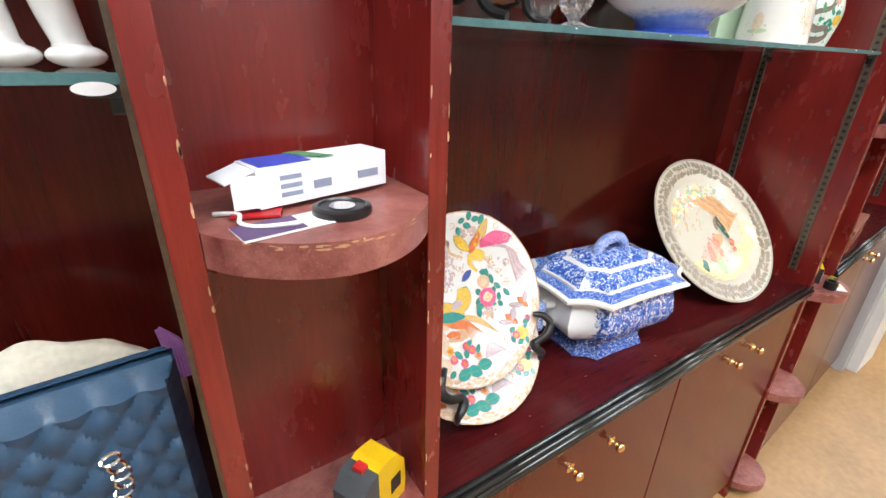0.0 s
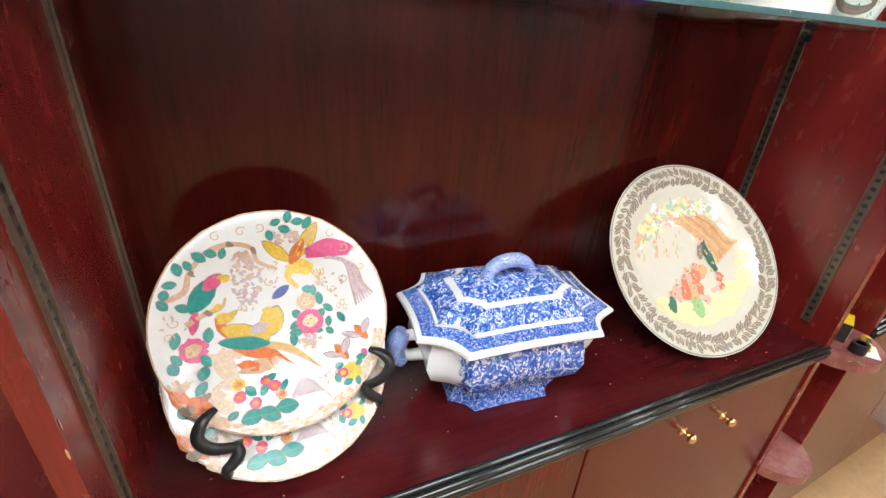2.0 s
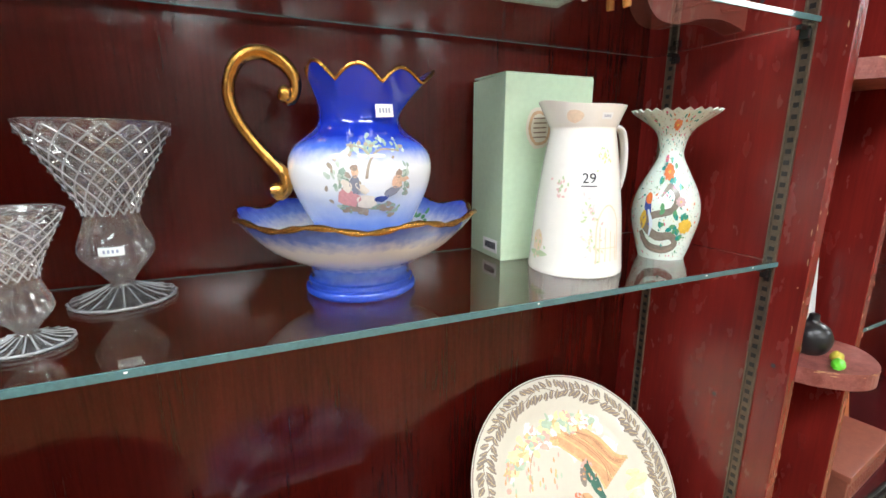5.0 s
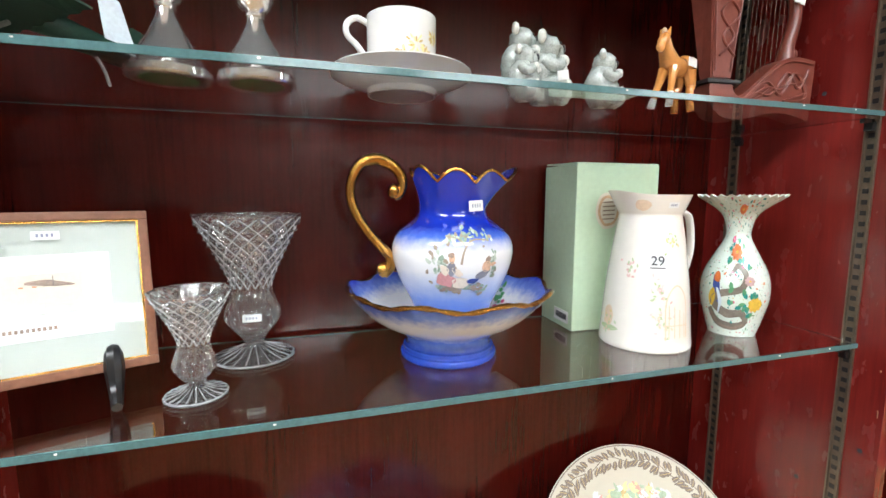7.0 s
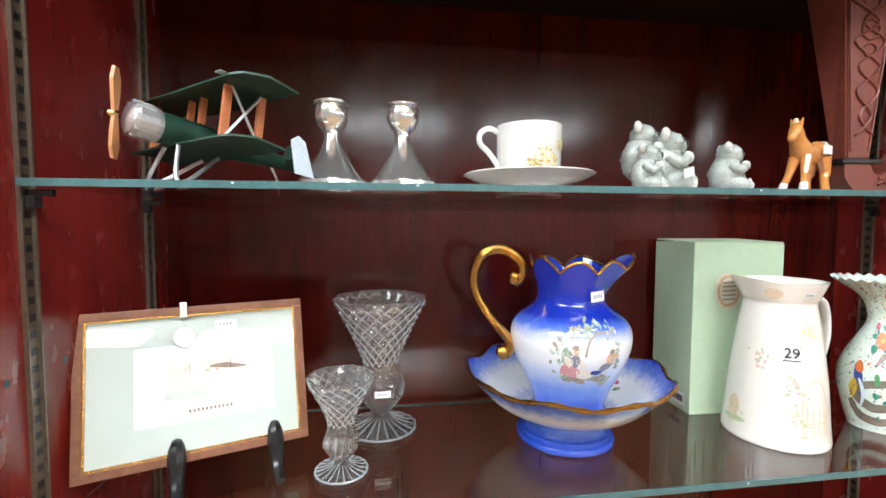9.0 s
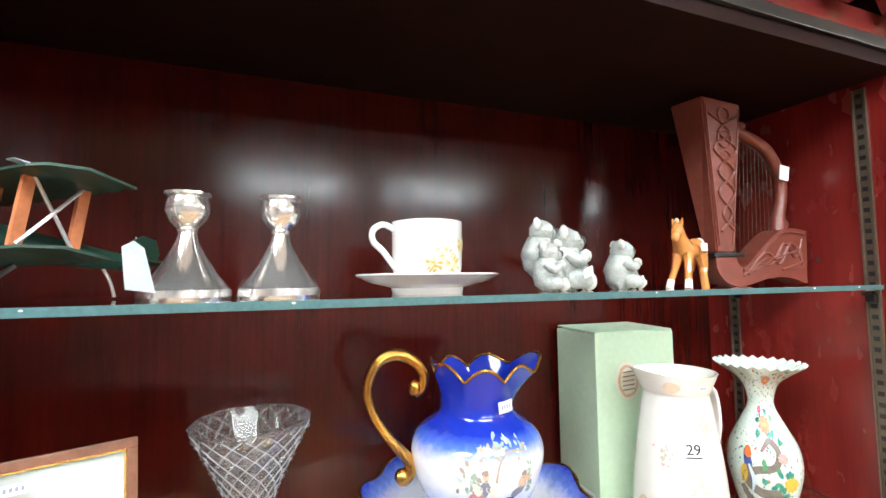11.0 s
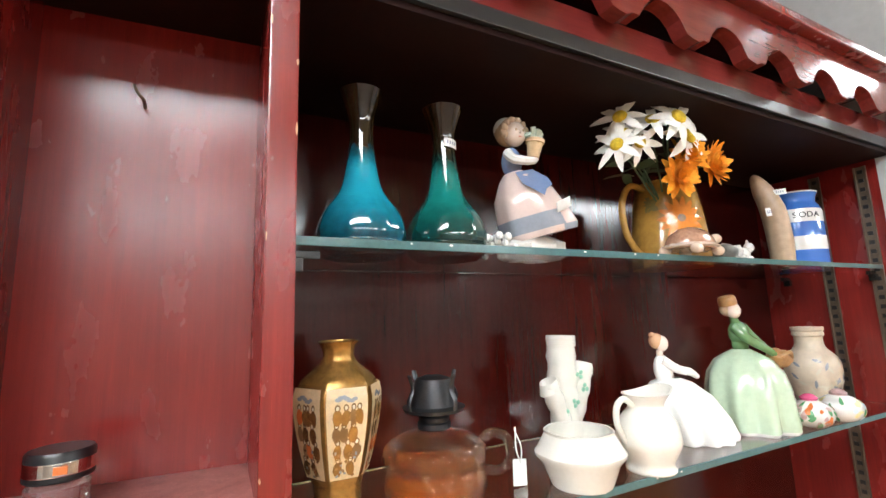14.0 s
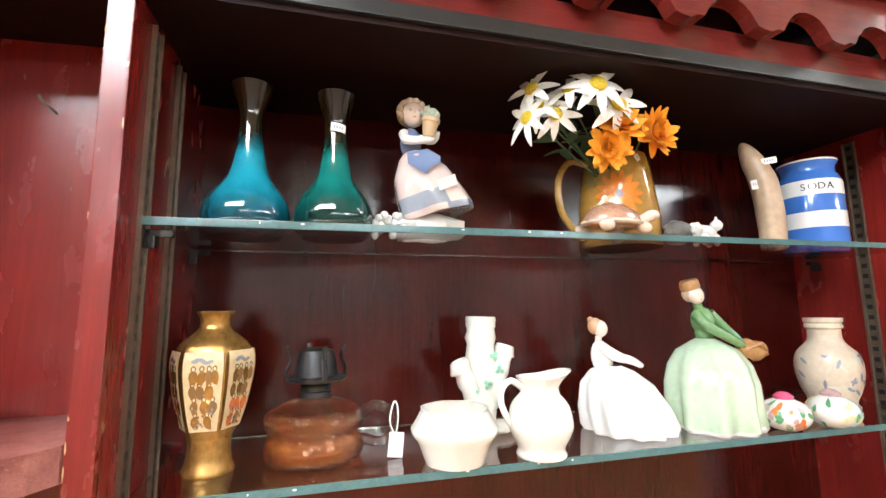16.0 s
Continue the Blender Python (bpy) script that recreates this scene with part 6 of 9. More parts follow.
def koala(bm, m, k=1.0):
    """A seated bear with pale tufted ears, arms and feet forward; one body of fused shapes."""
    for c, r, mt in (((0, 0.001, 0.023), (0.0195, 0.0185, 0.024), 0), ((0.0, -0.006, 0.018), (0.0165, 0.0165, 0.017), 0), ((0.001, -0.003, 0.048), (0.0150, 0.0145, 0.0135), 0), ((0.001, -0.0135, 0.045), (0.0085, 0.0055, 0.0075), 0), ((0.001, -0.0185, 0.0475), (0.0028, 0.0022, 0.0042), 2), ((-0.0150, 0.002, 0.0555), (0.0062, 0.0042, 0.0066), 1), ((0.0155, 0.002, 0.0555), (0.0062, 0.0042, 0.0066), 1), ((-0.0055, -0.0155, 0.0515), (0.0012, 0.0012, 0.0014), 2), ((0.0075, -0.0155, 0.0515), (0.0012, 0.0012, 0.0014), 2)):
        blob(bm, [v * k for v in c], [v * k for v in r], m, mt, 16, 10, 0.18)
    for s in (-1, 1):
        arm = [Vector((s * 0.015, -0.002, 0.034)), Vector((s * 0.018, -0.011, 0.027)), Vector((s * 0.011, -0.018, 0.033))]
        leg = [Vector((s * 0.012, -0.004, 0.010)), Vector((s * 0.015, -0.014, 0.010)), Vector((s * 0.012, -0.020, 0.0085))]
        for limb, rr in ((arm, (0.0065, 0.0058, 0.0050)), (leg, (0.0095, 0.0085, 0.0070))):
            tube(bm, [m @ (p * k) for p in spline(limb, 4)], [v * k for v in rr], 10)
            blob(bm, limb[-1] * k, (rr[-1] * k * 1.1,) * 3, m, 1, 10, 7, 0.3)


def figure_mesh(bm, name, mats, label, category, m, group=""):
    """A figurine as one mesh."""
    ob = part(name, bm, mats, None, "", True)
    ob.matrix_basis = m
    return tagged(ob, label, category, group)


bm = bmesh.new()
koala(bm, pose(-0.020, -0.008, 0, 0, 0, 48), 0.95)
koala(bm, pose(0.014, 0.004, 0, 0, 0, 62), 1.30)
koala(bm, pose(-0.014, 0.018, 0.018, 0, 0, 58), 1.18)
figure_mesh(bm, "koala_ornament", [GREY_GLAZE, PALE_GREY, BLACK], "glazed grey pottery koala bears huddled together", "figurine", pose(0.830, 0.408, G2) @ Matrix.Scale(0.9, 4))
bm = bmesh.new()
koala(bm, pose(0, 0, 0, 0, 0, 66), 1.02)
figure_mesh(bm, "koala", [GREY_GLAZE, PALE_GREY, BLACK], "small glazed grey pottery koala bear sitting", "figurine", pose(0.916, 0.406, G2) @ Matrix.Scale(0.92, 4))
bm = bmesh.new()
box(bm, -0.010, 0.010, -0.0005, 0.0005, -0.005, 0.005)
tagged(part("price_sticker", bm, PAPER), "white price sticker on a pottery bear", "sticker").matrix_basis = pose(0.848, 0.3775, G2 + 0.020, 0, -14, 25)


def foal(m):
    bm = bmesh.new()
    blob(bm, (0.006, 0, 0.047), (0.024, 0.0115, 0.0125), rough=0.1)
    blob(bm, (0.026, 0, 0.050), (0.012, 0.012, 0.014))
    tube(bm, spline([(-0.010, 0, 0.050), (-0.020, 0, 0.062), (-0.026, -0.001, 0.072)], 4), [0.012, 0.0085, 0.007], 12)
    blob(bm, (-0.030, -0.002, 0.071), (0.0115, 0.0065, 0.0065), rot=(0, -50, 0))
    blob(bm, (-0.036, -0.002, 0.062), (0.0055, 0.005, 0.006), mat=0)
    for s in (-1, 1):
        tube(bm, [(-0.024, s * 0.004, 0.077), (-0.023, s * 0.006, 0.086)], [0.003, 0.0008], 6)
        tube(bm, spline([(-0.010, s * 0.006, 0.042), (-0.018, s * 0.008, 0.022), (-0.024, s * 0.010, 0.010)], 4), [0.0065, 0.004, 0.0036], 8)
        tube(bm, [(-0.0238, s * 0.010, 0.0105), (-0.0275, s * 0.011, 0.0)], [0.0042, 0.0046], 8, 1)
        tube(bm, spline([(0.027, s * 0.006, 0.044), (0.031, s * 0.008, 0.026), (0.027, s * 0.009, 0.018), (0.030, s * 0.010, 0.0)], 4), [0.009, 0.0055, 0.0045, 0.0046], 8)
    for k in range(5):
        blob(bm, (-0.014 - k * 0.0028, 0, 0.063 + k * 0.0046), (0.004, 0.003, 0.005), mat=2)
    tube(bm, spline([(0.036, 0, 0.054), (0.044, 0, 0.060), (0.050, 0, 0.062)], 4), [0.004, 0.006, 0.002], 8, 1)
    ob = figure_mesh(bm, "foal_figurine", [plain("chestnut_glaze", (0.56, 0.23, 0.06), 0.1, vary=0.18, size=30, coat=0.5), WHITE_GLAZE, TAN], "glossy tan china foal with white socks", "figurine", m)
    return ob


foal(pose(1.003, 0.388, G2, 0, 0, 20) @ Matrix.Scale(0.97, 4))
bm = cube(-0.010, 0.010, -0.0004, 0.0004, -0.005, 0.005)
tagged(part("price_sticker", bm, PAPER), "white price sticker on a china foal", "sticker").matrix_basis = pose(1.026, 0.3820, G2 + 0.050, 0, 0, 20)


def harp(m):
    clay = plain("red_carved_wood", (0.17, 0.042, 0.028), 0.34, vary=0.25, size=120, relief=0.25)
    ob = thing("miniature_harp", "carved reddish wooden miniature harp with knotwork", "harp")
    ob.matrix_basis = m
    d = 0.030
    # tapered sound column with a slanted side
    bm = bmesh.new()
    lo, hi = [(-0.008, 0.046), (0.024, 0.046)], [(-0.020, 0.264), (0.048, 0.258)]
    a = [bm.verts.new((x, y, z)) for (x, z), y in ((lo[0], 0), (lo[1], 0), (lo[1], d * 0.7), (lo[0], d * 0.7))]
    b = [bm.verts.new((x, y, z)) for (x, z), y in ((hi[0], 0), (hi[1], 0), ((hi[1][0] - 0.012, hi[1][1]), d * 1.5), ((hi[0][0] - 0.012, hi[0][1]), d * 1.5))]
    bm.faces.new(a[::-1])
    bm.faces.new(b)
    for k in range(4):
        bm.faces.new((a[k], a[(k + 1) % 4], b[(k + 1) % 4], b[k]))
    bmesh.ops.recalc_face_normals(bm, faces=bm.faces)
    bmesh.ops.bevel(bm, geom=list(bm.edges), offset=0.0018, segments=2, affect="EDGES")
    column = part("column", bm, clay, ob)
    relief = bmesh.new()

    def ribbon(pts, r=0.0016):
        tube(relief, spline([(x, -0.0012, z) for x, z in pts], 6), r, 6)
    for s in (-1, 1):
        ribbon([(0.013 + s * 0.012, 0.075), (0.013 - s * 0.008, 0.100), (0.014 + s * 0.014, 0.130), (0.015 - s * 0.014, 0.160), (0.015 + s * 0.020, 0.190), (0.015 - s * 0.010, 0.215), (0.015 + s * 0.026, 0.240)])
        ribbon([(0.008 + s * 0.012, 0.056), (0.014 + s * 0.030, 0.25)], 0.001)
    for z, r in ((0.205, 0.012), (0.180, 0.008), (0.240, 0.01)):
        ribbon([(0.015 + r * math.cos(t * 0.7), z + r * math.sin(t * 0.7)) for t in range(10)], 0.0013)
    part("carved_knotwork", relief, clay, column)
    part("collar", cube(-0.016, 0.037, -0.003, d * 0.8, 0.0405, 0.0455, 0.001), BLACK, ob)
    # curved foot and body
    top = spline([(0.026, 0.040, 0), (0.030, 0.030, 0), (0.042, 0.027, 0), (0.070, 0.050, 0), (0.105, 0.076, 0), (0.130, 0.082, 0), (0.162, 0.079, 0)], 5)
    bottom = spline([(0.158, 0.002, 0), (0.120, 0.011, 0), (0.085, 0.010, 0), (0.050, 0.002, 0), (0.028, 0.0, 0), (0.006, 0.006, 0), (-0.008, 0.022, 0), (-0.010, 0.040, 0)], 5)
    bm = prism(bmesh.new(), [(p.x, p.y) for p in top + bottom], d)
    bmesh.ops.triangulate(bm, faces=[f for f in bm.faces if len(f.verts) > 4])
    body = part("body", bm, clay, ob)
    knots = bmesh.new()
    for off in (0.0, 0.008):
        tube(knots, spline([(0.036, -0.001, 0.014 + off), (0.062, -0.001, 0.030 - off), (0.090, -0.001, 0.030 + off), (0.115, -0.001, 0.060 - 2 * off), (0.135, -0.001, 0.040 + off), (0.150, -0.001, 0.066 - off)], 6), 0.0018, 6)
        tube(knots, spline([(0.044, -0.001, 0.020 - off * 0.5), (0.080, -0.001, 0.046 - off), (0.105, -0.001, 0.030 + off), (0.128, -0.001, 0.060), (0.148, -0.001, 0.028 + off), (0.110, -0.001, 0.022)], 6), 0.0018, 6)
    tube(knots, spline([(p.x * 0.985 + 0.001, -0.001, p.y - 0.006) for p in top[8::3]], 3), 0.0014, 6)
    part("carved_knotwork", knots, clay, body)
    bm = bmesh.new()
    tube(bm, spline([(0.040, d / 2, 0.226), (0.085, d / 2, 0.214), (0.116, d / 2, 0.196), (0.134, d / 2, 0.165), (0.137, d / 2, 0.135), (0.128, d / 2, 0.100), (0.126, d / 2, 0.078)], 6), [0.009, 0.0085, 0.0085, 0.008, 0.008, 0.009, 0.012], 10)
    blob(bm, (0.064, d / 2, 0.232), (0.007, 0.007, 0.007))
    blob(bm, (0.138, d / 2, 0.090), (0.006, 0.007, 0.008))
    part("neck", bm, clay, ob, "", True)
    for k in range(9):
        bm = bmesh.new()
        tube(bm, [(0.062 + k * 0.007, d / 2, 0.212 - k * k * 0.0006), (0.050 + k * 0.0085, d / 2, 0.040 + k * 0.0045)], 0.0002, 5)
        part("string", bm, DARK_METAL, ob)
    part("price_sticker", cube(-0.009, 0.009, -0.0005, 0.0005, -0.011, 0.011, 0, pose(0.1335, d / 2 - 0.0095, 0.165, 0, 10, 0)), PAPER, ob, "white price sticker")
    return ob


harp(pose(1.103, 0.418, G2, 0, 0, -4))


# ---- second cabinet, upper shelf ----
def bottle_vase(x, y, h, r, low, mid, label):
    ob = thing("bottle_vase", label, "vase", x, y, H2, group="pair of drip-glazed vases")
    p = smooth_profile([(r * 0.8, 0.0), (r * 0.98, 0.006), (r, 0.018), (r * 0.86, 0.034), (r * 0.5, 0.054), (0.0135, 0.078), (0.0108, 0.105), (0.0125, h - 0.022), (0.0200, h)], 5)

    def lobes(a, z, rr):
        return rr * (1 + 0.022 * max(0, 1 - z / 0.06) * math.cos(9 * a)), z
    part("body", turned([(0, 0)] + p + [(0.0182, h), (0.0105, h - 0.022), (0.008, 0.09), (0, 0.088)], 63, lobes), banded(label[:9].strip() + "_glaze", [(0.0, (0.003, 0.008, 0.010)), (0.016, [c * 0.35 for c in low]), (0.034, low), (0.054, mid), (0.080, mid), (0.094, [c * 0.3 for c in mid]), (0.104, (0.012, 0.008, 0.003)), (0.150, (0.020, 0.011, 0.004))], 0.016), ob, "", True)
    return ob


bottle_vase(1.539, 0.402, 0.147, 0.0390, (0.005, 0.15, 0.22), (0.015, 0.30, 0.42), "turquoise bottle vase with dark brown neck")
green_vase = bottle_vase(1.620, 0.402, 0.143, 0.0375, (0.004, 0.07, 0.06), (0.008, 0.17, 0.15), "green bottle vase with dark brown neck")
price_tag(green_vase, on_lathe([(0.0125, 0.08), (0.0115, 0.13)], 0.0006, -75), 0.0, 0.106, 0.016, 0.009, -6)

PORCELAIN_PINK = plain("pale_pink_porcelain", (0.60, 0.47, 0.43), 0.12, vary=0.05, coat=0.5)
PORCELAIN_BLUE = plain("grey_blue_porcelain", (0.16, 0.22, 0.36), 0.12, vary=0.12, coat=0.5)
PORCELAIN_GREY = plain("grey_porcelain", (0.26, 0.29, 0.34), 0.12, vary=0.1, coat=0.5)
PORCELAIN_SKIN = plain("porcelain_skin", (0.72, 0.60, 0.53), 0.12, vary=0.05, coat=0.5)
PORCELAIN_HAIR = plain("porcelain_hair", (0.54, 0.40, 0.28), 0.2, vary=0.2, coat=0.3)


def skirt(bm, profile, folds, amp, m=None, mats=None, sway=(0, 0), seg=54):
    """A draped skirt: a turned shape with folds, swung to one side; mats: material by height."""
    start = len(bm.faces)
    top = profile[-1][1]

    def shape(a, z, r):
        k = max(0.0, 1 - z / top)
        return r * (1 + amp * k * (math.cos(folds * a) + 0.5 * math.cos(folds * 0.5 * a + 1.3))), z
    before = set(bm.verts)
    lathe(bm, profile, seg, shape)
    for v in [v for v in bm.verts if v not in before]:
        k = 1 - v.co.z / top
        v.co.x += sway[0] * k
        v.co.y += sway[1] * k
        if m is not None:
            v.co = m @ v.co
    bm.faces.ensure_lookup_table()
    for f in bm.faces[start:]:
        z = f.calc_center_median().z
        f.material_index = mats(z) if callable(mats) else (mats or 0)


def girl_with_pot(m):
    bm = bmesh.new()
    # rocky base with blossom
    blob(bm, (0.010, 0.0, 0.010), (0.036, 0.022, 0.013), mat=0, rough=0.3)
    rnd = random.Random(3)
    for _ in range(26):
        blob(bm, (-0.034 + rnd.uniform(-0.012, 0.02), rnd.uniform(-0.016, 0.01), 0.010 + rnd.uniform(-0.006, 0.010)), (0.004, 0.004, 0.004), mat=0, u=7, v=5)
    tilt = pose(0.010, 0, 0.018, 0, -14, 0) @ Matrix.Diagonal((0.90, 0.94, 1.0, 1))
    skirt(bm, [(0.0, 0.004), (0.040, 0.0), (0.0425, 0.006), (0.040, 0.022), (0.034, 0.045), (0.020, 0.064), (0.0115, 0.071)], 7, 0.06, tilt, lambda z: 2 if 0.024 < z < 0.036 else 1, (0.014, 0))
    # apron
    apron = [(-0.012, 0.069), (0.012, 0.069), (0.022, 0.056), (0.017, 0.047), (0.004, 0.043), (-0.002, 0.037), (-0.012, 0.046), (-0.017, 0.054)]
    vs = []
    for x, z in apron:
        r = float(np.interp(z, (0.02, 0.045, 0.064, 0.071), (0.042, 0.036, 0.022, 0.013)))
        y = -math.sqrt(max(0.00004, r * r - x * x * 0.6)) - 0.0016
        vs.append(bm.verts.new(tilt @ Vector((x + 0.004, y - 0.001, z))))
    f = bm.faces.new(vs)
    f.material_index = 3
    # bodice, arms, head with scarf, flower pot
    blob(bm, (-0.008, 0, 0.098), (0.0115, 0.0095, 0.017), mat=3)
    tube(bm, spline([(-0.016, -0.006, 0.106), (-0.014, -0.016, 0.096), (0.004, -0.018, 0.096), (0.012, -0.014, 0.100)], 4), [0.0055, 0.005, 0.0042, 0.004], 8, 0)
    tube(bm, spline([(0.0, 0.004, 0.106), (0.016, 0.002, 0.104), (0.019, -0.004, 0.112)], 4), [0.005, 0.0045, 0.004], 8, 0)
    blob(bm, (-0.006, -0.005, 0.128), (0.0125, 0.0115, 0.0135), mat=4)
    for k in range(15):
        a = radians(-15 + k * 15)
        blob(bm, (-0.007 + 0.0125 * math.cos(a), -0.007 + 0.002 * (k % 2), 0.129 + 0.0125 * math.sin(a)), (0.0044, 0.005, 0.0044), mat=5, u=9, v=6, rough=0.3)
    blob(bm, (-0.008, 0.004, 0.132), (0.0150, 0.0125, 0.0145), mat=5)
    blob(bm, (-0.008, 0.006, 0.136), (0.0152, 0.0125, 0.0142), mat=0)
    for s in (-1, 1):
        blob(bm, (-0.006 + s * 0.0045, -0.0160, 0.1285), (0.0014, 0.0008, 0.0016), mat=5, u=8, v=5)
    blob(bm, (-0.006, -0.0166, 0.1255), (0.0012, 0.0014, 0.0014), mat=4, u=8, v=5)
    blob(bm, (-0.006, -0.0155, 0.1215), (0.0020, 0.0008, 0.0009), mat=8, u=8, v=5)
    lathe(bm, [(0, 0.0), (0.006, 0.0), (0.0085, 0.015), (0.0098, 0.0152), (0.0098, 0.019), (0, 0.019)], 16, None, pose(0.008, -0.016, 0.100, 6, 8, 0), 6)
    for k in range(14):
        a = k * 2.4
        tube(bm, [(0.010, -0.016, 0.118), (0.010 + 0.009 * math.cos(a), -0.016 + 0.007 * math.sin(a), 0.124 + 0.009 * (k % 4) / 4)], [0.0022, 0.003], 6, 7)
    ob = figure_mesh(bm, "girl_figurine", [WHITE_GLAZE, PORCELAIN_PINK, PORCELAIN_GREY, PORCELAIN_BLUE, PORCELAIN_SKIN, PORCELAIN_HAIR, plain("pot_tan", (0.55, 0.40, 0.24), 0.15), plain("pale_leaf", (0.42, 0.50, 0.42), 0.2), plain("lip_pink", (0.55, 0.22, 0.18), 0.3)], "pale porcelain girl figurine holding a flower pot", "figurine", m)
    return ob


girl_with_pot(pose(1.705, 0.402, H2))
tagged(part("price_sticker", cube(-0.010, 0.010, -0.0004, 0.0004, -0.005, 0.005), PAPER), "white price sticker on a porcelain skirt", "sticker").matrix_basis = pose(1.727, 0.3610, H2 + 0.046, 20, -24, 8)


def flower_mug(x, y):
    ob = thing("flower_mug", "mustard glazed pottery mug with orange flower relief", "mug", x, y, H2)
    p = smooth_profile([(0.046, 0.0), (0.048, 0.004), (0.046, 0.04), (0.040, 0.085), (0.036, 0.106)], 4)
    mat = plain("mustard_glaze", (0.36, 0.19, 0.04), 0.14, vary=0.35, size=26, relief=0.1, coat=0.4)
    part("body", turned([(0, 0)] + p + [(0.033, 0.106), (0.036, 0.07), (0, 0.03)], 48), mat, ob, "", True)
    bm = bmesh.new()
    tube(bm, spline([(-0.034, 0, 0.096), (-0.060, 0, 0.100), (-0.076, 0, 0.076), (-0.074, 0, 0.040), (-0.058, 0, 0.016), (-0.044, 0, 0.010)], 6), 0.0042, 10)
    part("handle", bm, mat, ob, "", True)
    fn = on_lathe(p, 0.0012, -120)
    bm = bmesh.new()
    for k in range(14):
        a = 2 * math.pi * k / 14
        decal(bm, fn, 0.016 * math.cos(a), 0.052 + 0.016 * math.sin(a), 0.013, 0.0042, math.degrees(a), 0, 10, "leaf")
    decal(bm, on_lathe(p, 0.0018, -120), 0.0, 0.052, 0.005, 0.005, 0, 1, 12)
    for k in range(18):
        decal(bm, fn, -0.036 + 0.006 * math.cos(k * 1.7), 0.072 + 0.0009 * k - 0.006, 0.005, 0.002, 40 * k, 2, 8, "leaf")
    part("flower_relief", bm, [plain("orange_glaze", (0.62, 0.20, 0.03), 0.15, coat=0.4), BROWN, plain("olive_glaze", (0.15, 0.11, 0.03), 0.3)], ob, "raised orange flower")
    price_tag(ob, fn, 0.030, 0.096, 0.008, 0.008, -60)
    return ob


flower_mug(1.955, 0.436)
PETAL_WHITE = plain("silk_white", (0.74, 0.74, 0.70), 0.7, vary=0.1)
PETAL_ORANGE = plain("silk_orange", (0.85, 0.33, 0.02), 0.7, vary=0.25)
POLLEN = plain("silk_yellow", (0.62, 0.45, 0.03), 0.9, vary=0.4, size=400, relief=0.6)
STEM_GREEN = plain("stem_green", (0.05, 0.10, 0.05), 0.6, vary=0.3)


def petal(bm, m, length, width, cup, mat=0):
    n = 6
    prev = None
    for i in range(n + 1):
        t = i / n
        w = width * math.sin(math.pi * (0.12 + 0.84 * t)) ** 0.8 * 0.5
        x, z = length * t, cup * t * t * length
        row = [bm.verts.new(m @ Vector((x, s * w, z + (0 if s else -0.15 * w)))) for s in (-1, 0, 1)]
        if prev:
            for k in range(2):
                bm.faces.new((prev[k], row[k], row[k + 1], prev[k + 1])).material_index = mat
        prev = row


def artificial_flower(place, way, r, kind, seed, foot):
    rnd = random.Random(seed)
    white = kind == "daisy"
    ob = thing("artificial_" + kind, "white artificial daisy with yellow centre" if white else "bright orange artificial marigold", "flower", group="bunch of artificial flowers")
    turn = Vector(way).to_track_quat("Z", "Y").to_matrix().to_4x4()
    ob.matrix_basis = Matrix.Translation(place) @ turn
    for ring in range(1 if white else 4):
        count = 8 if white else 18
        for k in range(count):
            bm = bmesh.new()
            m = pose(0, 0, 0.0008 * ring, 0, -8 - 18 * ring + rnd.uniform(-12, 12), 360 * k / count + ring * 11 + rnd.uniform(-8, 8))
            petal(bm, m, r * (1 - 0.22 * ring) * rnd.uniform(0.88, 1.08), r * (0.31 if white else 0.42), -0.35 if white else rnd.uniform(-0.2, 0.4))
            part("petal", bm, PETAL_WHITE if white else PETAL_ORANGE, ob, "", True)
    bm = bmesh.new()
    blob(bm, (0, 0, 0.001), (r * 0.26, r * 0.26, r * 0.12), u=12, v=6)
    part("flower_centre", bm, POLLEN if white else PETAL_ORANGE, ob, "", True)
    inv = ob.matrix_basis.inverted()
    bm = bmesh.new()
    a, b = Vector(place), Vector(foot)
    tube(bm, spline([inv @ a, inv @ (a - Vector(way) * 0.018), inv @ b.lerp(a, 0.4), inv @ b], 4), 0.0012, 6)
    part("stem", bm, STEM_GREEN, ob)
    return ob


FLOWERS = [
    ((1.886, 0.350, 1.826), (-0.12, -0.93, 0.3), 0.036, "daisy"), ((1.916, 0.362, 1.812), (0.08, -0.97, 0.2), 0.036, "daisy"),
    ((1.822, 0.372, 1.826), (-0.75, -0.6, 0.3), 0.031, "daisy"), ((1.816, 0.374, 1.794), (-0.85, -0.45, 0.1), 0.029, "daisy"),
    ((1.848, 0.372, 1.800), (-0.3, -0.9, -0.1), 0.028, "daisy"), ((1.860, 0.362, 1.824), (-0.5, -0.6, 0.6), 0.032, "daisy"),
    ((1.832, 0.380, 1.812), (-0.6, -0.6, 0.4), 0.030, "daisy"), ((1.908, 0.372, 1.828), (0.2, -0.8, 0.5), 0.032, "daisy"),
    ((1.966, 0.376, 1.787), (0.25, -0.95, 0.1), 0.031, "marigold"), ((1.924, 0.374, 1.794), (-0.05, -0.95, 0.25), 0.029, "marigold"),
    ((1.910, 0.377, 1.768), (-0.2, -0.95, -0.1), 0.027, "marigold"),
]
for k, (place, way, r, kind) in enumerate(FLOWERS):
    artificial_flower(place, Vector(way).normalized(), r, kind, k, (1.950 + 0.003 * (k % 4), 0.436, H2 + 0.060))
leaves = thing("leaf_spray", "dark green artificial leaves among the flowers", "leaves", group="bunch of artificial flowers")
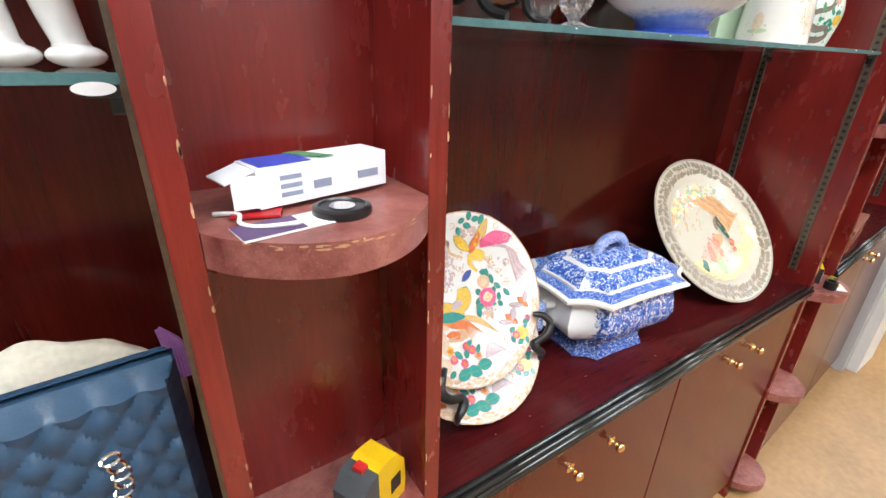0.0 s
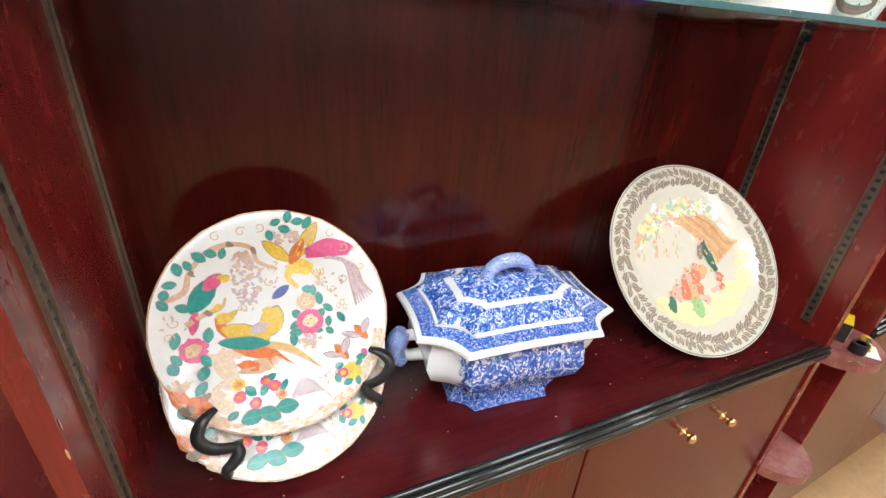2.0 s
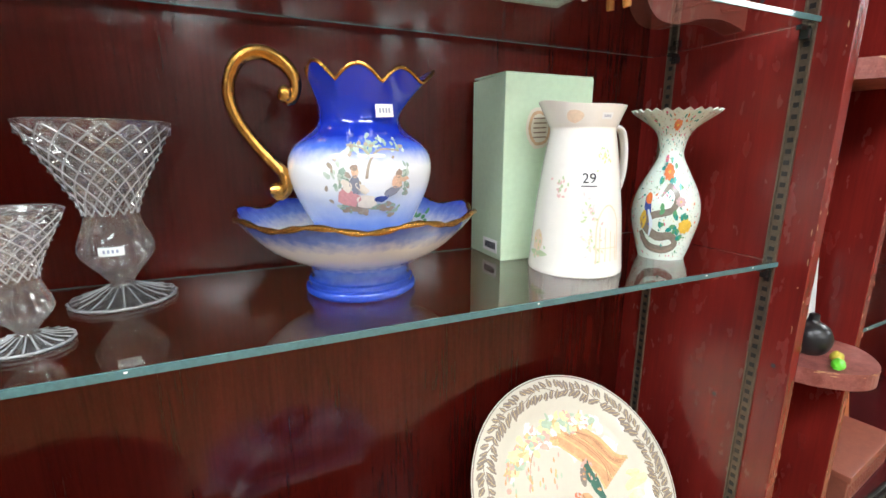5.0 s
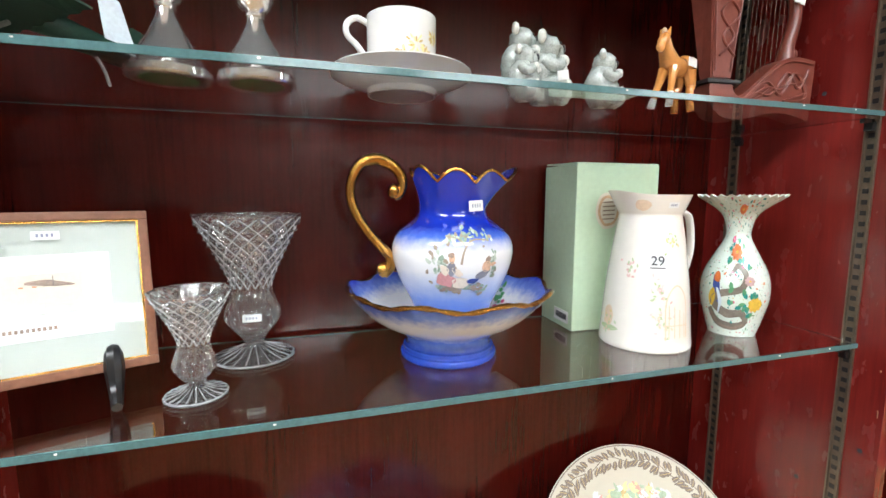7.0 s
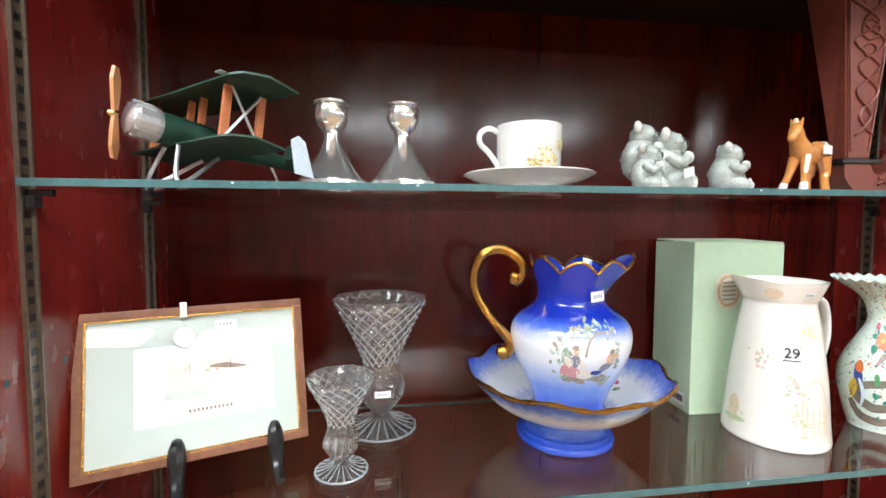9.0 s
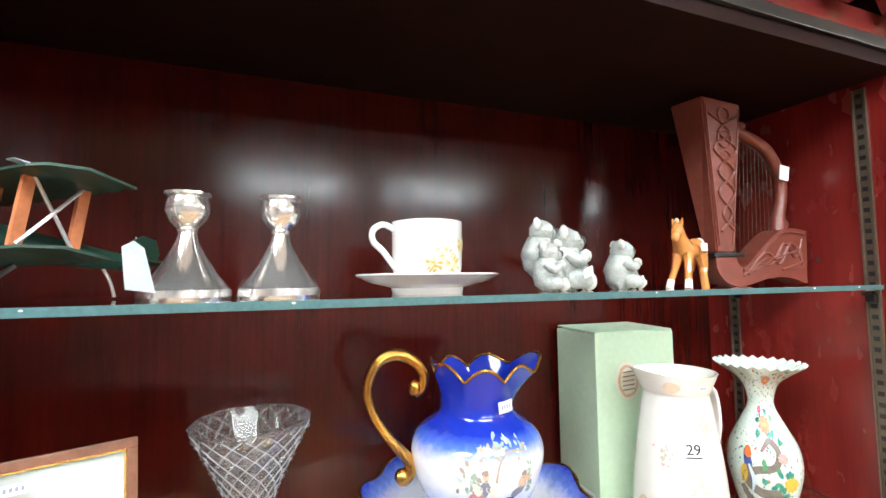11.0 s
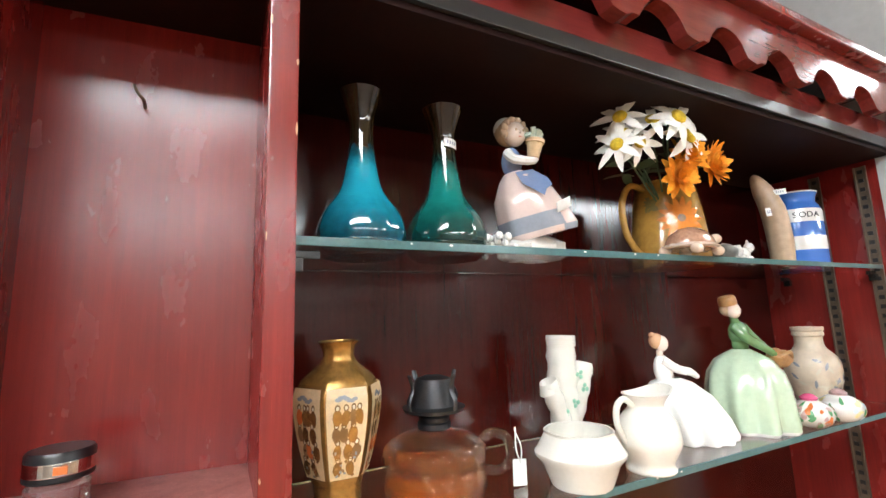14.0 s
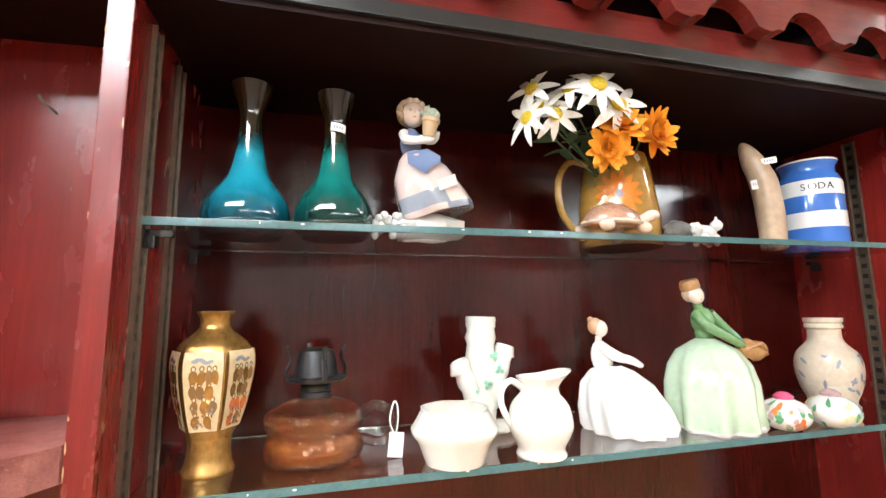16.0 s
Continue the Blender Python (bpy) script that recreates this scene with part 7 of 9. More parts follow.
for k in range(14):
    bm = bmesh.new()
    petal(bm, Matrix.Translation((1.895 + 0.02 * math.sin(k * 2.3), 0.415 + 0.012 * math.cos(k * 3.1), 1.782 + 0.006 * (k % 5))) @ pose(0, 0, 0, 30 * math.sin(k), -25 + 9 * (k % 4), 130 + k * 27), 0.035, 0.011, -0.4)
    part("leaf", bm, STEM_GREEN, leaves, "", True)


def tortoise(m):
    bm = bmesh.new()
    vs = bmesh.ops.create_uvsphere(bm, u_segments=24, v_segments=14, radius=1)["verts"]
    for v in vs:
        p = v.co
        v.co = Vector((p.x * 0.034, p.y * 0.024, max(p.z, -0.15) * 0.022 * (1 + 0.06 * math.cos(p.x * 12) * math.cos(p.y * 9)) + 0.010))
    lathe(bm, [(0.034, 0.0075), (0.0375, 0.009), (0.034, 0.012)], 30, lambda a, z, r: (r * (1 + 0.03 * math.cos(15 * a)), z), Matrix.Diagonal((1, 0.72, 1, 1)), 1)
    tube(bm, spline([(0.030, -0.002, 0.012), (0.042, -0.004, 0.018), (0.050, -0.005, 0.022)], 4), [0.007, 0.006, 0.0065], 10, 1)
    blob(bm, (0.054, -0.006, 0.023), (0.0085, 0.0062, 0.0058), mat=1)
    for x, y in ((0.026, -0.018), (0.026, 0.018), (-0.024, -0.017), (-0.024, 0.017)):
        blob(bm, (x, y, 0.0055), (0.009, 0.006, 0.0058), mat=1)
    shell_mat = plain("tortoise_shell", (0.42, 0.23, 0.15), 0.15, vary=0.45, size=55, relief=0.4, coat=0.4)
    return figure_mesh(bm, "tortoise_figurine", [shell_mat, plain("tortoise_skin", (0.66, 0.52, 0.41), 0.15, vary=0.15, coat=0.4)], "glazed pottery tortoise with brown ridged shell", "figurine", m)


tortoise(pose(1.902, 0.366, H2, 0, 0, 14))
bm = bmesh.new()
blob(bm, (0, 0, 0.010), (0.016, 0.012, 0.011), rough=0.3)
figure_mesh(bm, "pebble", [plain("dark_pebble", (0.12, 0.12, 0.11), 0.3, vary=0.5, size=160)], "small dark speckled stone on the glass", "stone", pose(2.000, 0.392, H2))
bm = bmesh.new()
blob(bm, (0, 0, 0.011), (0.017, 0.008, 0.0085), rough=0.15)
blob(bm, (0.017, -0.002, 0.020), (0.007, 0.006, 0.0065), rough=0.2)
blob(bm, (-0.019, -0.001, 0.014), (0.009, 0.007, 0.007), rough=0.3)
for x, y in ((0.011, 0.005), (0.011, -0.005), (-0.010, 0.006), (-0.010, -0.006)):
    blob(bm, (x, y, 0.0042), (0.0045, 0.0038, 0.0045), u=8, v=6)
tube(bm, [(0.019, 0.0, 0.025), (0.021, 0.001, 0.031)], [0.0025, 0.0012], 6)
figure_mesh(bm, "dog_figurine", [WHITE_GLAZE], "tiny white china dog lying on the glass", "figurine", pose(2.046, 0.402, H2, 0, 0, 12))


def whale_tooth(m):
    ob = thing("whale_tooth", "pale brown polished tooth standing on end", "tooth")
    ob.matrix_basis = m
    bm = bmesh.new()
    tube(bm, spline([(0.004, 0, 0.0), (0.004, 0, 0.035), (0.0, 0, 0.080), (-0.010, 0, 0.112), (-0.017, 0, 0.130), (-0.020, 0, 0.136)], 5), [0.0185, 0.0205, 0.0205, 0.0165, 0.009, 0.002], 20, flat=0.75)
    part("body", bm, plain("tooth", (0.46, 0.33, 0.22), 0.35, vary=0.22, size=22, relief=0.15), ob, "", True)
    fn = on_lathe([(0.0165, 0.0), (0.0165, 0.14)], 0.0002, -90)
    price_tag(ob, lambda u, v: Vector((u, -0.0164, v)), 0.006, 0.104, 0.016, 0.008, 3)
    price_tag(ob, lambda u, v: Vector((u, -0.0168, v)), -0.009, 0.076, 0.012, 0.012, 6)
    return ob


whale_tooth(pose(2.152, 0.418, H2, 0, 0, -40))


def soda_jar(x, y):
    ob = thing("storage_jar", "blue and white banded storage jar marked soda", "jar", x, y, H2)
    p = [(0.034, 0.0), (0.0365, 0.003), (0.037, 0.010), (0.037, 0.088), (0.034, 0.098), (0.0305, 0.103), (0.0305, 0.112), (0.034, 0.118), (0.034, 0.1205), (0.030, 0.1205), (0.029, 0.06), (0, 0.05)]
    blue = (0.05, 0.17, 0.55)
    m, nt, b = node_mat("banded_glaze")
    tc = nt.nodes.new("ShaderNodeTexCoord")
    sep = nt.nodes.new("ShaderNodeSeparateXYZ")
    nt.links.new(tc.outputs["Object"], sep.inputs[0])
    sc = nt.nodes.new("ShaderNodeMath")
    sc.operation = "DIVIDE"
    sc.inputs[1].default_value = 0.125
    nt.links.new(sep.outputs[2], sc.inputs[0])
    c = ramp(nt, sc.outputs[0], [(0.0, blue), (0.21, (0.8, 0.8, 0.78)), (0.38, blue), (0.56, (0.8, 0.8, 0.78)), (0.73, blue), (0.945, (0.8, 0.8, 0.78))])
    nt.nodes["Color Ramp"].color_ramp.interpolation = "CONSTANT"
    nt.links.new(c, b.inputs["Base Color"])
    b.inputs["Roughness"].default_value, b.inputs["Coat Weight"].default_value = 0.12, 0.4
    part("body", turned([(0, 0)] + p, 48), m, ob, "", True)
    for k, ch in enumerate("SODA"):
        a = radians(-128 + (k - 1.5) * 15)
        text_part("letter", ch, 0.0125, INK, ob, pose(0.0378 * math.cos(a), 0.0378 * math.sin(a), 0.0805, 90, 0, math.degrees(a) + 90), 0.0003)
    return ob


soda_jar(2.262, 0.450)


# ---- second cabinet, lower shelf ----
def satsuma_vase(x, y):
    ob = thing("satsuma_vase", "gilt six-sided oriental vase with painted panels", "vase", x, y, H1, 32)
    p = smooth_profile([(0.026, 0.0), (0.0265, 0.003), (0.0225, 0.012), (0.0225, 0.028), (0.026, 0.036), (0.034, 0.060), (0.0395, 0.090), (0.036, 0.107), (0.022, 0.118), (0.016, 0.124), (0.0165, 0.132), (0.021, 0.137)], 4)

    def hexed(a, z, r):
        k = 0.6 if 0.034 < z < 0.112 else 0.2
        t = (a + math.pi / 6) % (math.pi / 3) - math.pi / 6
        return r * (1 + k * (0.93 / math.cos(t) - 1)), z
    gold = plain("satsuma_gold", (0.46, 0.25, 0.07), 0.24, 0.7, vary=0.45, size=240, relief=0.2)
    part("body", turned([(0, 0)] + p + [(0.018, 0.138), (0.013, 0.126), (0, 0.12)], 72, hexed), gold, ob, "", True)
    rnd = random.Random(17)
    cream = plain("panel_cream", (0.64, 0.50, 0.30), 0.3, vary=0.2, size=200)
    rs, zs = [q[0] for q in p], [q[1] for q in p]
    for face in (-120, -60, 180, 0):
        def fn(u, v, off=0.0011, face=face):
            a = radians(face)
            r = float(np.interp(v, zs, rs)) * 0.968 + off
            return Vector((r * math.cos(a) - u * math.sin(a), r * math.sin(a) + u * math.cos(a), v))
        bm = bmesh.new()
        n = 10
        for i in range(n):
            v0, v1 = 0.038 + 0.066 * i / n, 0.038 + 0.066 * (i + 1) / n
            h0, h1 = [float(np.interp(v, zs, rs)) * 0.49 for v in (v0, v1)]
            bm.faces.new([bm.verts.new(fn(u, v)) for u, v in ((-h0, v0), (h0, v0), (h1, v1), (-h1, v1))])
        up = lambda u, v: fn(u, v, 0.0016)
        for row in range(4):
            v = 0.046 + row * 0.0125
            half = 0.36 * float(np.interp(v, zs, rs))
            count = 2 + (row > 0) + (row > 2)
            for k in range(count):
                u = -half + (k + 0.5 + 0.35 * (row % 2) - 0.17) * 2 * half / count + rnd.uniform(-0.0015, 0.0015)
                decal(bm, up, u, v, 0.0042, 0.0058, rnd.uniform(-15, 15), rnd.choice((1, 1, 2, 2, 3)), 10, "round", 0.35, rnd.random())
                decal(bm, up, u, v + 0.0070, 0.0026, 0.0026, 0, 2, 8, "round", 0.2)
                decal(bm, up, u, v + 0.0068, 0.0014, 0.0016, 0, 5, 8, "round", 0.2)
        for _ in range(22):
            v = rnd.uniform(0.040, 0.060)
            decal(bm, up, rnd.uniform(-0.3, 0.3) * float(np.interp(v, zs, rs)), v, 0.0016, 0.001, rnd.uniform(0, 180), rnd.choice((1, 2, 4)), 7, "round", 0.4)
        for k in range(7):
            decal(bm, up, -0.008 + k * 0.0025, 0.0965 + 0.0015 * math.sin(k), 0.003, 0.0014, 0, 4, 8, "round", 0.5)
        part("painted_panel", bm, [cream, plain("panel_brown", (0.20, 0.10, 0.03), 0.3), gold, ORANGE, PORCELAIN_GREY, CREAM_GLAZE], ob, "cream panel crowded with small gilt shapes")["kind"] = "stuff"
    return ob


satsuma_vase(1.518, 0.396).scale = (0.80, 0.80, 1.0)


def oil_lamp(x, y):
    ob = thing("oil_lamp", "glass hand oil lamp with amber oil, black burner", "lamp", x, y, H1)
    clear = glass("pressed_glass", (1.0, 0.98, 0.96), 0.0, 1.45)
    clear.node_tree.nodes["Principled BSDF"].inputs["Alpha"].default_value = 0.55
    p = smooth_profile([(0.034, 0.0), (0.043, 0.002), (0.045, 0.012), (0.0425, 0.022), (0.0425, 0.026), (0.0455, 0.032), (0.044, 0.042), (0.030, 0.050), (0.016, 0.054), (0.0125, 0.058)], 4)

    def swirl(a, z, r):
        return r * (1 + 0.014 * math.cos(16 * a + z * 160)), z
    inner = [(max(r - 0.0028, 0.004), z + 0.002) for r, z in p][::-1]
    part("font", turned([(0, 0)] + p + inner + [(0, 0.003)], 80, swirl), clear, ob, "swirl-moulded clear glass font", True).visible_shadow = False
    oil = glass("amber_oil", (0.85, 0.30, 0.08), 0.0, 1.2)
    oil.node_tree.nodes["Principled BSDF"].inputs["Transmission Weight"].default_value = 0.93
    oil_ob = part("oil", turned([(0, 0.0045), (0.036, 0.0045), (0.0415, 0.012), (0.039, 0.022), (0.039, 0.0255), (0, 0.0255)], 40), oil, ob, "amber lamp oil")
    oil_ob.visible_shadow = False
    tarnish = plain("blackened_brass", (0.045, 0.045, 0.048), 0.4, 0.7, vary=0.35, size=120)
    part("collar", turned([(0.0135, 0.056), (0.015, 0.057), (0.015, 0.061), (0.013, 0.062), (0.014, 0.066), (0.012, 0.068), (0.0, 0.068)], 24), tarnish, ob, "", True)
    burner = turned([(0.012, 0.068), (0.027, 0.0715), (0.0285, 0.0745), (0.0205, 0.076), (0.0195, 0.081), (0.0180, 0.091), (0.0155, 0.099), (0.008, 0.1015), (0.0, 0.101)], 32)
    part("burner", burner, tarnish, ob, "black tarnished burner dome", True)
    for k in range(4):
        a = radians(20 + 90 * k)
        bm = bmesh.new()
        c, s = math.cos(a), math.sin(a)
        tube(bm, spline([(0.0275 * c, 0.0275 * s, 0.074), (0.0285 * c, 0.0285 * s, 0.082), (0.024 * c, 0.024 * s, 0.092), (0.0275 * c, 0.0275 * s, 0.104)], 4), 0.0026, 6, flat=0.5)
        part("prong", bm, tarnish, ob)
    bm = bmesh.new()
    tube(bm, spline([(0.042, -0.002, 0.036), (0.055, -0.004, 0.046), (0.070, -0.006, 0.040), (0.074, -0.006, 0.022), (0.062, -0.005, 0.012), (0.043, -0.002, 0.016)], 6), 0.0046, 12)
    part("handle", bm, clear, ob, "clear glass loop handle", True)
    return ob


oil_lamp(1.606, 0.412)
tag = thing("string_tag", "white card tag tied with string to a lamp handle", "tag", 1.680, 0.396, H1)
part("card", cube(-0.007, 0.007, -0.0005, 0.0005, 0.001, 0.023, 0.0004, pose(0, -0.004, 0, -8, 6, 0)), PAPER, tag)
bm = bmesh.new()
tube(bm, spline([(0.001, -0.006, 0.020), (-0.005, -0.008, 0.034), (-0.001, -0.002, 0.050), (0.003, 0.006, 0.046), (0.003, -0.004, 0.034), (0.0, -0.0065, 0.020)], 4), 0.0006, 6)
part("string", bm, PAPER, tag)

IVORY = plain("parian_ivory", (0.73, 0.70, 0.63), 0.25, vary=0.04, coat=0.3)


def parian_bowl(x, y):
    ob = thing("sugar_bowl", "small cream porcelain bowl with pinched sides", "bowl", x, y, H1)
    p = [(0.0, 0.0), (0.0265, 0.0), (0.028, 0.003), (0.0345, 0.020), (0.040, 0.026), (0.0405, 0.029), (0.037, 0.034), (0.031, 0.045), (0.0315, 0.0475), (0.0295, 0.0475), (0.035, 0.030), (0.026, 0.006), (0, 0.005)]

    def wave(a, z, r):
        k = 1 if z > 0.024 else 0.4
        return r * (1 + 0.018 * k * math.cos(7 * a)), z
    part("body", turned(p, 63, wave), IVORY, ob, "", True)
    return ob


parian_bowl(1.733, 0.372)


def trunk_vase(x, y):
    ob = thing("trunk_vase", "cream porcelain tree-trunk vase with green shamrocks", "vase", x, y, H1)
    for pts, r in (([(0, 0, 0.004), (0.001, 0, 0.05), (0.0, 0, 0.09), (0.001, 0, 0.128)], 0.0165), ([(-0.004, -0.008, 0.02), (-0.016, -0.010, 0.05), (-0.029, -0.012, 0.080)], 0.0105), ([(0.006, -0.004, 0.03), (0.017, -0.006, 0.06), (0.028, -0.006, 0.096)], 0.0105)):
        bm = bmesh.new()
        q = spline(pts, 6)
        tube(bm, q, [r * (1 + 0.07 * math.sin(i * 1.9)) for i in range(len(q))], 18)
        for v in bm.verts:
            v.co += Vector((noise.noise(v.co * 130), noise.noise(v.co * 130 + Vector((9, 0, 0))), 0)) * 0.0012
        top = bm.faces[:]
        end = [f for f in bm.faces if len(f.verts) > 4 and f.calc_center_median().z > 0.05]
        rr = bmesh.ops.inset_individual(bm, faces=end, thickness=0.0025)
        for f in end:
            bmesh.ops.translate(bm, verts=list(f.verts), vec=(0, 0, -0.012))
        part("trunk" if r > 0.012 else "branch", bm, IVORY, ob, "", True)
    bm = bmesh.new()
    blob(bm, (0.006, 0, 0.006), (0.038, 0.024, 0.007), rough=0.2)
    part("base", bm, IVORY, ob, "", True)
    bm = bmesh.new()
    rnd = random.Random(4)
    for cx, cz in ((0.002, 0.055), (0.010, 0.085), (-0.012, 0.045), (0.016, 0.07), (-0.004, 0.030)):
        for k in range(3):
            a = k * 2.09 + cx * 99
            blob(bm, (cx + 0.003 * math.cos(a), -0.0190, cz + 0.003 * math.sin(a)), (0.0026, 0.0008, 0.0026), u=8, v=5)
    part("shamrock", bm, plain("shamrock_green", (0.25, 0.52, 0.36), 0.3), ob)
    return ob


trunk_vase(1.783, 0.456)


def creamer(x, y):
    ob = thing("cream_jug", "small cream porcelain jug with looped handle", "jug", x, y, H1)
    p = smooth_profile([(0.0225, 0.0), (0.0235, 0.002), (0.022, 0.008), (0.028, 0.020), (0.0305, 0.030), (0.027, 0.046), (0.0175, 0.058), (0.0175, 0.064), (0.022, 0.072)], 4)

    def lip(a, z, r):
        k = max(0.0, (z - 0.056) / 0.016)
        s = max(0.0, math.cos(a - 0.1)) ** 3
        return r * (1 + 0.5 * k * s), z + 0.006 * k * s
    part("body", turned([(0, 0)] + p + [(0.020, 0.072), (0.0155, 0.062), (0.024, 0.034), (0, 0.012)], 48, lip), IVORY, ob, "", True)
    bm = bmesh.new()
    tube(bm, spline([(-0.017, 0, 0.062), (-0.028, 0, 0.069), (-0.037, 0, 0.062), (-0.038, 0, 0.048), (-0.032, 0, 0.034), (-0.027, 0, 0.026)], 5), 0.0031, 8)
    part("handle", bm, IVORY, ob, "", True)
    return ob


creamer(1.816, 0.370)


def seated_lady(m):
    bm = bmesh.new()
    skirt(bm, [(0.0, 0.0), (0.050, 0.0), (0.053, 0.006), (0.051, 0.026), (0.042, 0.052), (0.026, 0.068), (0.012, 0.074)], 13, 0.075, None, 0, (0.016, -0.01), 104)
    blob(bm, (0.036, -0.024, 0.010), (0.026, 0.020, 0.010), rough=0.3)
    blob(bm, (-0.010, 0.0, 0.083), (0.0135, 0.010, 0.022), rot=(0, -10, 0))
    tube(bm, spline([(-0.016, -0.006, 0.098), (-0.002, -0.016, 0.086), (0.016, -0.018, 0.082), (0.034, -0.014, 0.074)], 4), [0.006, 0.0056, 0.005, 0.0035], 8)
    tube(bm, spline([(-0.006, 0.008, 0.098), (0.010, 0.006, 0.088), (0.026, -0.006, 0.078)], 4), [0.006, 0.005, 0.004], 8)
    tube(bm, [(-0.014, 0, 0.100), (-0.013, 0, 0.110)], 0.0042, 8, 1)
    blob(bm, (-0.011, -0.002, 0.119), (0.0088, 0.0088, 0.0105), mat=1)
    blob(bm, (-0.0155, 0.002, 0.122), (0.0092, 0.0095, 0.0105), mat=2)
    blob(bm, (-0.021, 0.003, 0.130), (0.004, 0.004, 0.004), mat=2, u=8, v=6)
    return figure_mesh(bm, "lady_figurine", [BISQUE, PORCELAIN_SKIN, plain("auburn_hair", (0.55, 0.32, 0.18), 0.25)], "white porcelain seated lady in spreading gown", "figurine", m, "porcelain ladies")


seated_lady(pose(1.934, 0.440, H1 + 0.0005, 0, 0, 0) @ Matrix.Scale(0.94, 4))


def green_lady(m):
    bm = bmesh.new()
    skirt(bm, [(0.0, 0.0), (0.045, 0.0), (0.048, 0.004), (0.047, 0.024), (0.047, 0.050), (0.043, 0.070), (0.033, 0.086), (0.018, 0.095), (0.0105, 0.099)], 9, 0.10, None, lambda z: 3 if z < 0.004 else 0, (-0.004, -0.006), 108)
    for x, y, r in ((0.022, -0.036, 0.012), (0.004, -0.040, 0.010), (0.036, -0.024, 0.010)):
        blob(bm, (x, y, 0.004), (r, r * 0.8, 0.0045), mat=3, rough=0.3)
    blob(bm, (0.000, 0, 0.106), (0.0118, 0.0095, 0.014), mat=1)
    blob(bm, (-0.001, 0, 0.120), (0.0150, 0.0108, 0.0165), mat=1, rot=(0, -6, 0))
    tube(bm, spline([(-0.013, -0.003, 0.128), (-0.008, -0.015, 0.114), (0.012, -0.024, 0.100), (0.030, -0.024, 0.091)], 5), [0.0066, 0.0062, 0.0052, 0.0042], 10, 1)
    tube(bm, spline([(0.011, 0.002, 0.129), (0.023, -0.002, 0.114), (0.034, -0.014, 0.096)], 5), [0.0062, 0.0058, 0.0046], 10, 1)
    blob(bm, (0.040, -0.023, 0.087), (0.0165, 0.0125, 0.0115), mat=4, rough=0.3, rot=(0, 20, 0))
    tube(bm, spline([(0.028, -0.030, 0.088), (0.040, -0.036, 0.094), (0.052, -0.030, 0.086)], 4), 0.0028, 8, 4)
    tube(bm, [(-0.004, 0, 0.132), (-0.009, -0.001, 0.143)], [0.0060, 0.0046], 10, 1)
    blob(bm, (-0.011, -0.004, 0.150), (0.0090, 0.0088, 0.0110), mat=2, rot=(0, -14, 0))
    blob(bm, (-0.013, 0.003, 0.152), (0.0098, 0.0090, 0.0105), mat=5, rot=(0, -14, 0))
    lathe(bm, [(0.0, 0.0), (0.0102, 0.0), (0.0112, 0.002), (0.0108, 0.009), (0.0088, 0.0118), (0, 0.0118)], 20, None, pose(-0.014, 0.0, 0.157, 0, -14, 0), 4)
    for s in (-1, 1):
        blob(bm, (-0.011 + s * 0.0034, -0.0122, 0.151), (0.0012, 0.0007, 0.0008), mat=5, u=8, v=5)
    blob(bm, (-0.0105, -0.0122, 0.1448), (0.0014, 0.0007, 0.0007), mat=4, u=8, v=5)
    return figure_mesh(bm, "lady_figurine", [plain("pale_green_glaze", (0.48, 0.60, 0.44), 0.15, vary=0.12, size=30, coat=0.4), plain("jacket_green", (0.12, 0.24, 0.10), 0.15, vary=0.15, coat=0.4), PORCELAIN_SKIN, WHITE_GLAZE, plain("muff_brown", (0.38, 0.20, 0.08), 0.35, vary=0.3), PORCELAIN_HAIR], "porcelain lady in green dress with brown hat", "figurine", m, "porcelain ladies")


green_lady(pose(2.052, 0.425, H1, 0, 0, 0))


def painted_egg(x, y, r, base_col, spots, cap, label, seed):
    ob = thing("painted_egg", label, "ornament", x, y, H1, group="pair of painted eggs")
    bm = bmesh.new()
    prof = [(r * math.cos(radians(t)) , r * 0.72 + r * 0.72 * math.sin(radians(t))) for t in range(-88, 89, 8)]
    part("body", turned([(0, 0.0)] + prof + [(0, r * 1.44)], 36), base_col, ob, "", True)
    fn = on_lathe(prof, 0.0005, -110)
    rnd = random.Random(seed)
    for k in range(34):
        decal(bm, fn, rnd.uniform(-0.045, 0.045), rnd.uniform(r * 0.25, r * 1.2), rnd.uniform(0.002, 0.006), rnd.uniform(0.002, 0.004), rnd.uniform(0, 180), rnd.choice((0, 1, 2)), 8, "round", 0.5, k)
    part("painted_spots", bm, spots, ob)
    part("cap", turned([(r * 0.36, 0.0), (r * 0.40, 0.003), (r * 0.2, 0.007), (0, 0.008)], 20, None, pose(0, 0, r * 1.39)), cap, ob, "", True)
    return ob


painted_egg(2.110, 0.385, 0.0245, WHITE_GLAZE, [ORANGE, MAUVE, GREEN], PINK, "round white ornament painted orange with pink top", 1)
painted_egg(2.172, 0.383, 0.0250, WHITE_GLAZE, [PALE_BLUE, STRAW, GREEN], MAUVE, "round white ornament painted pale blue with mauve top", 2)


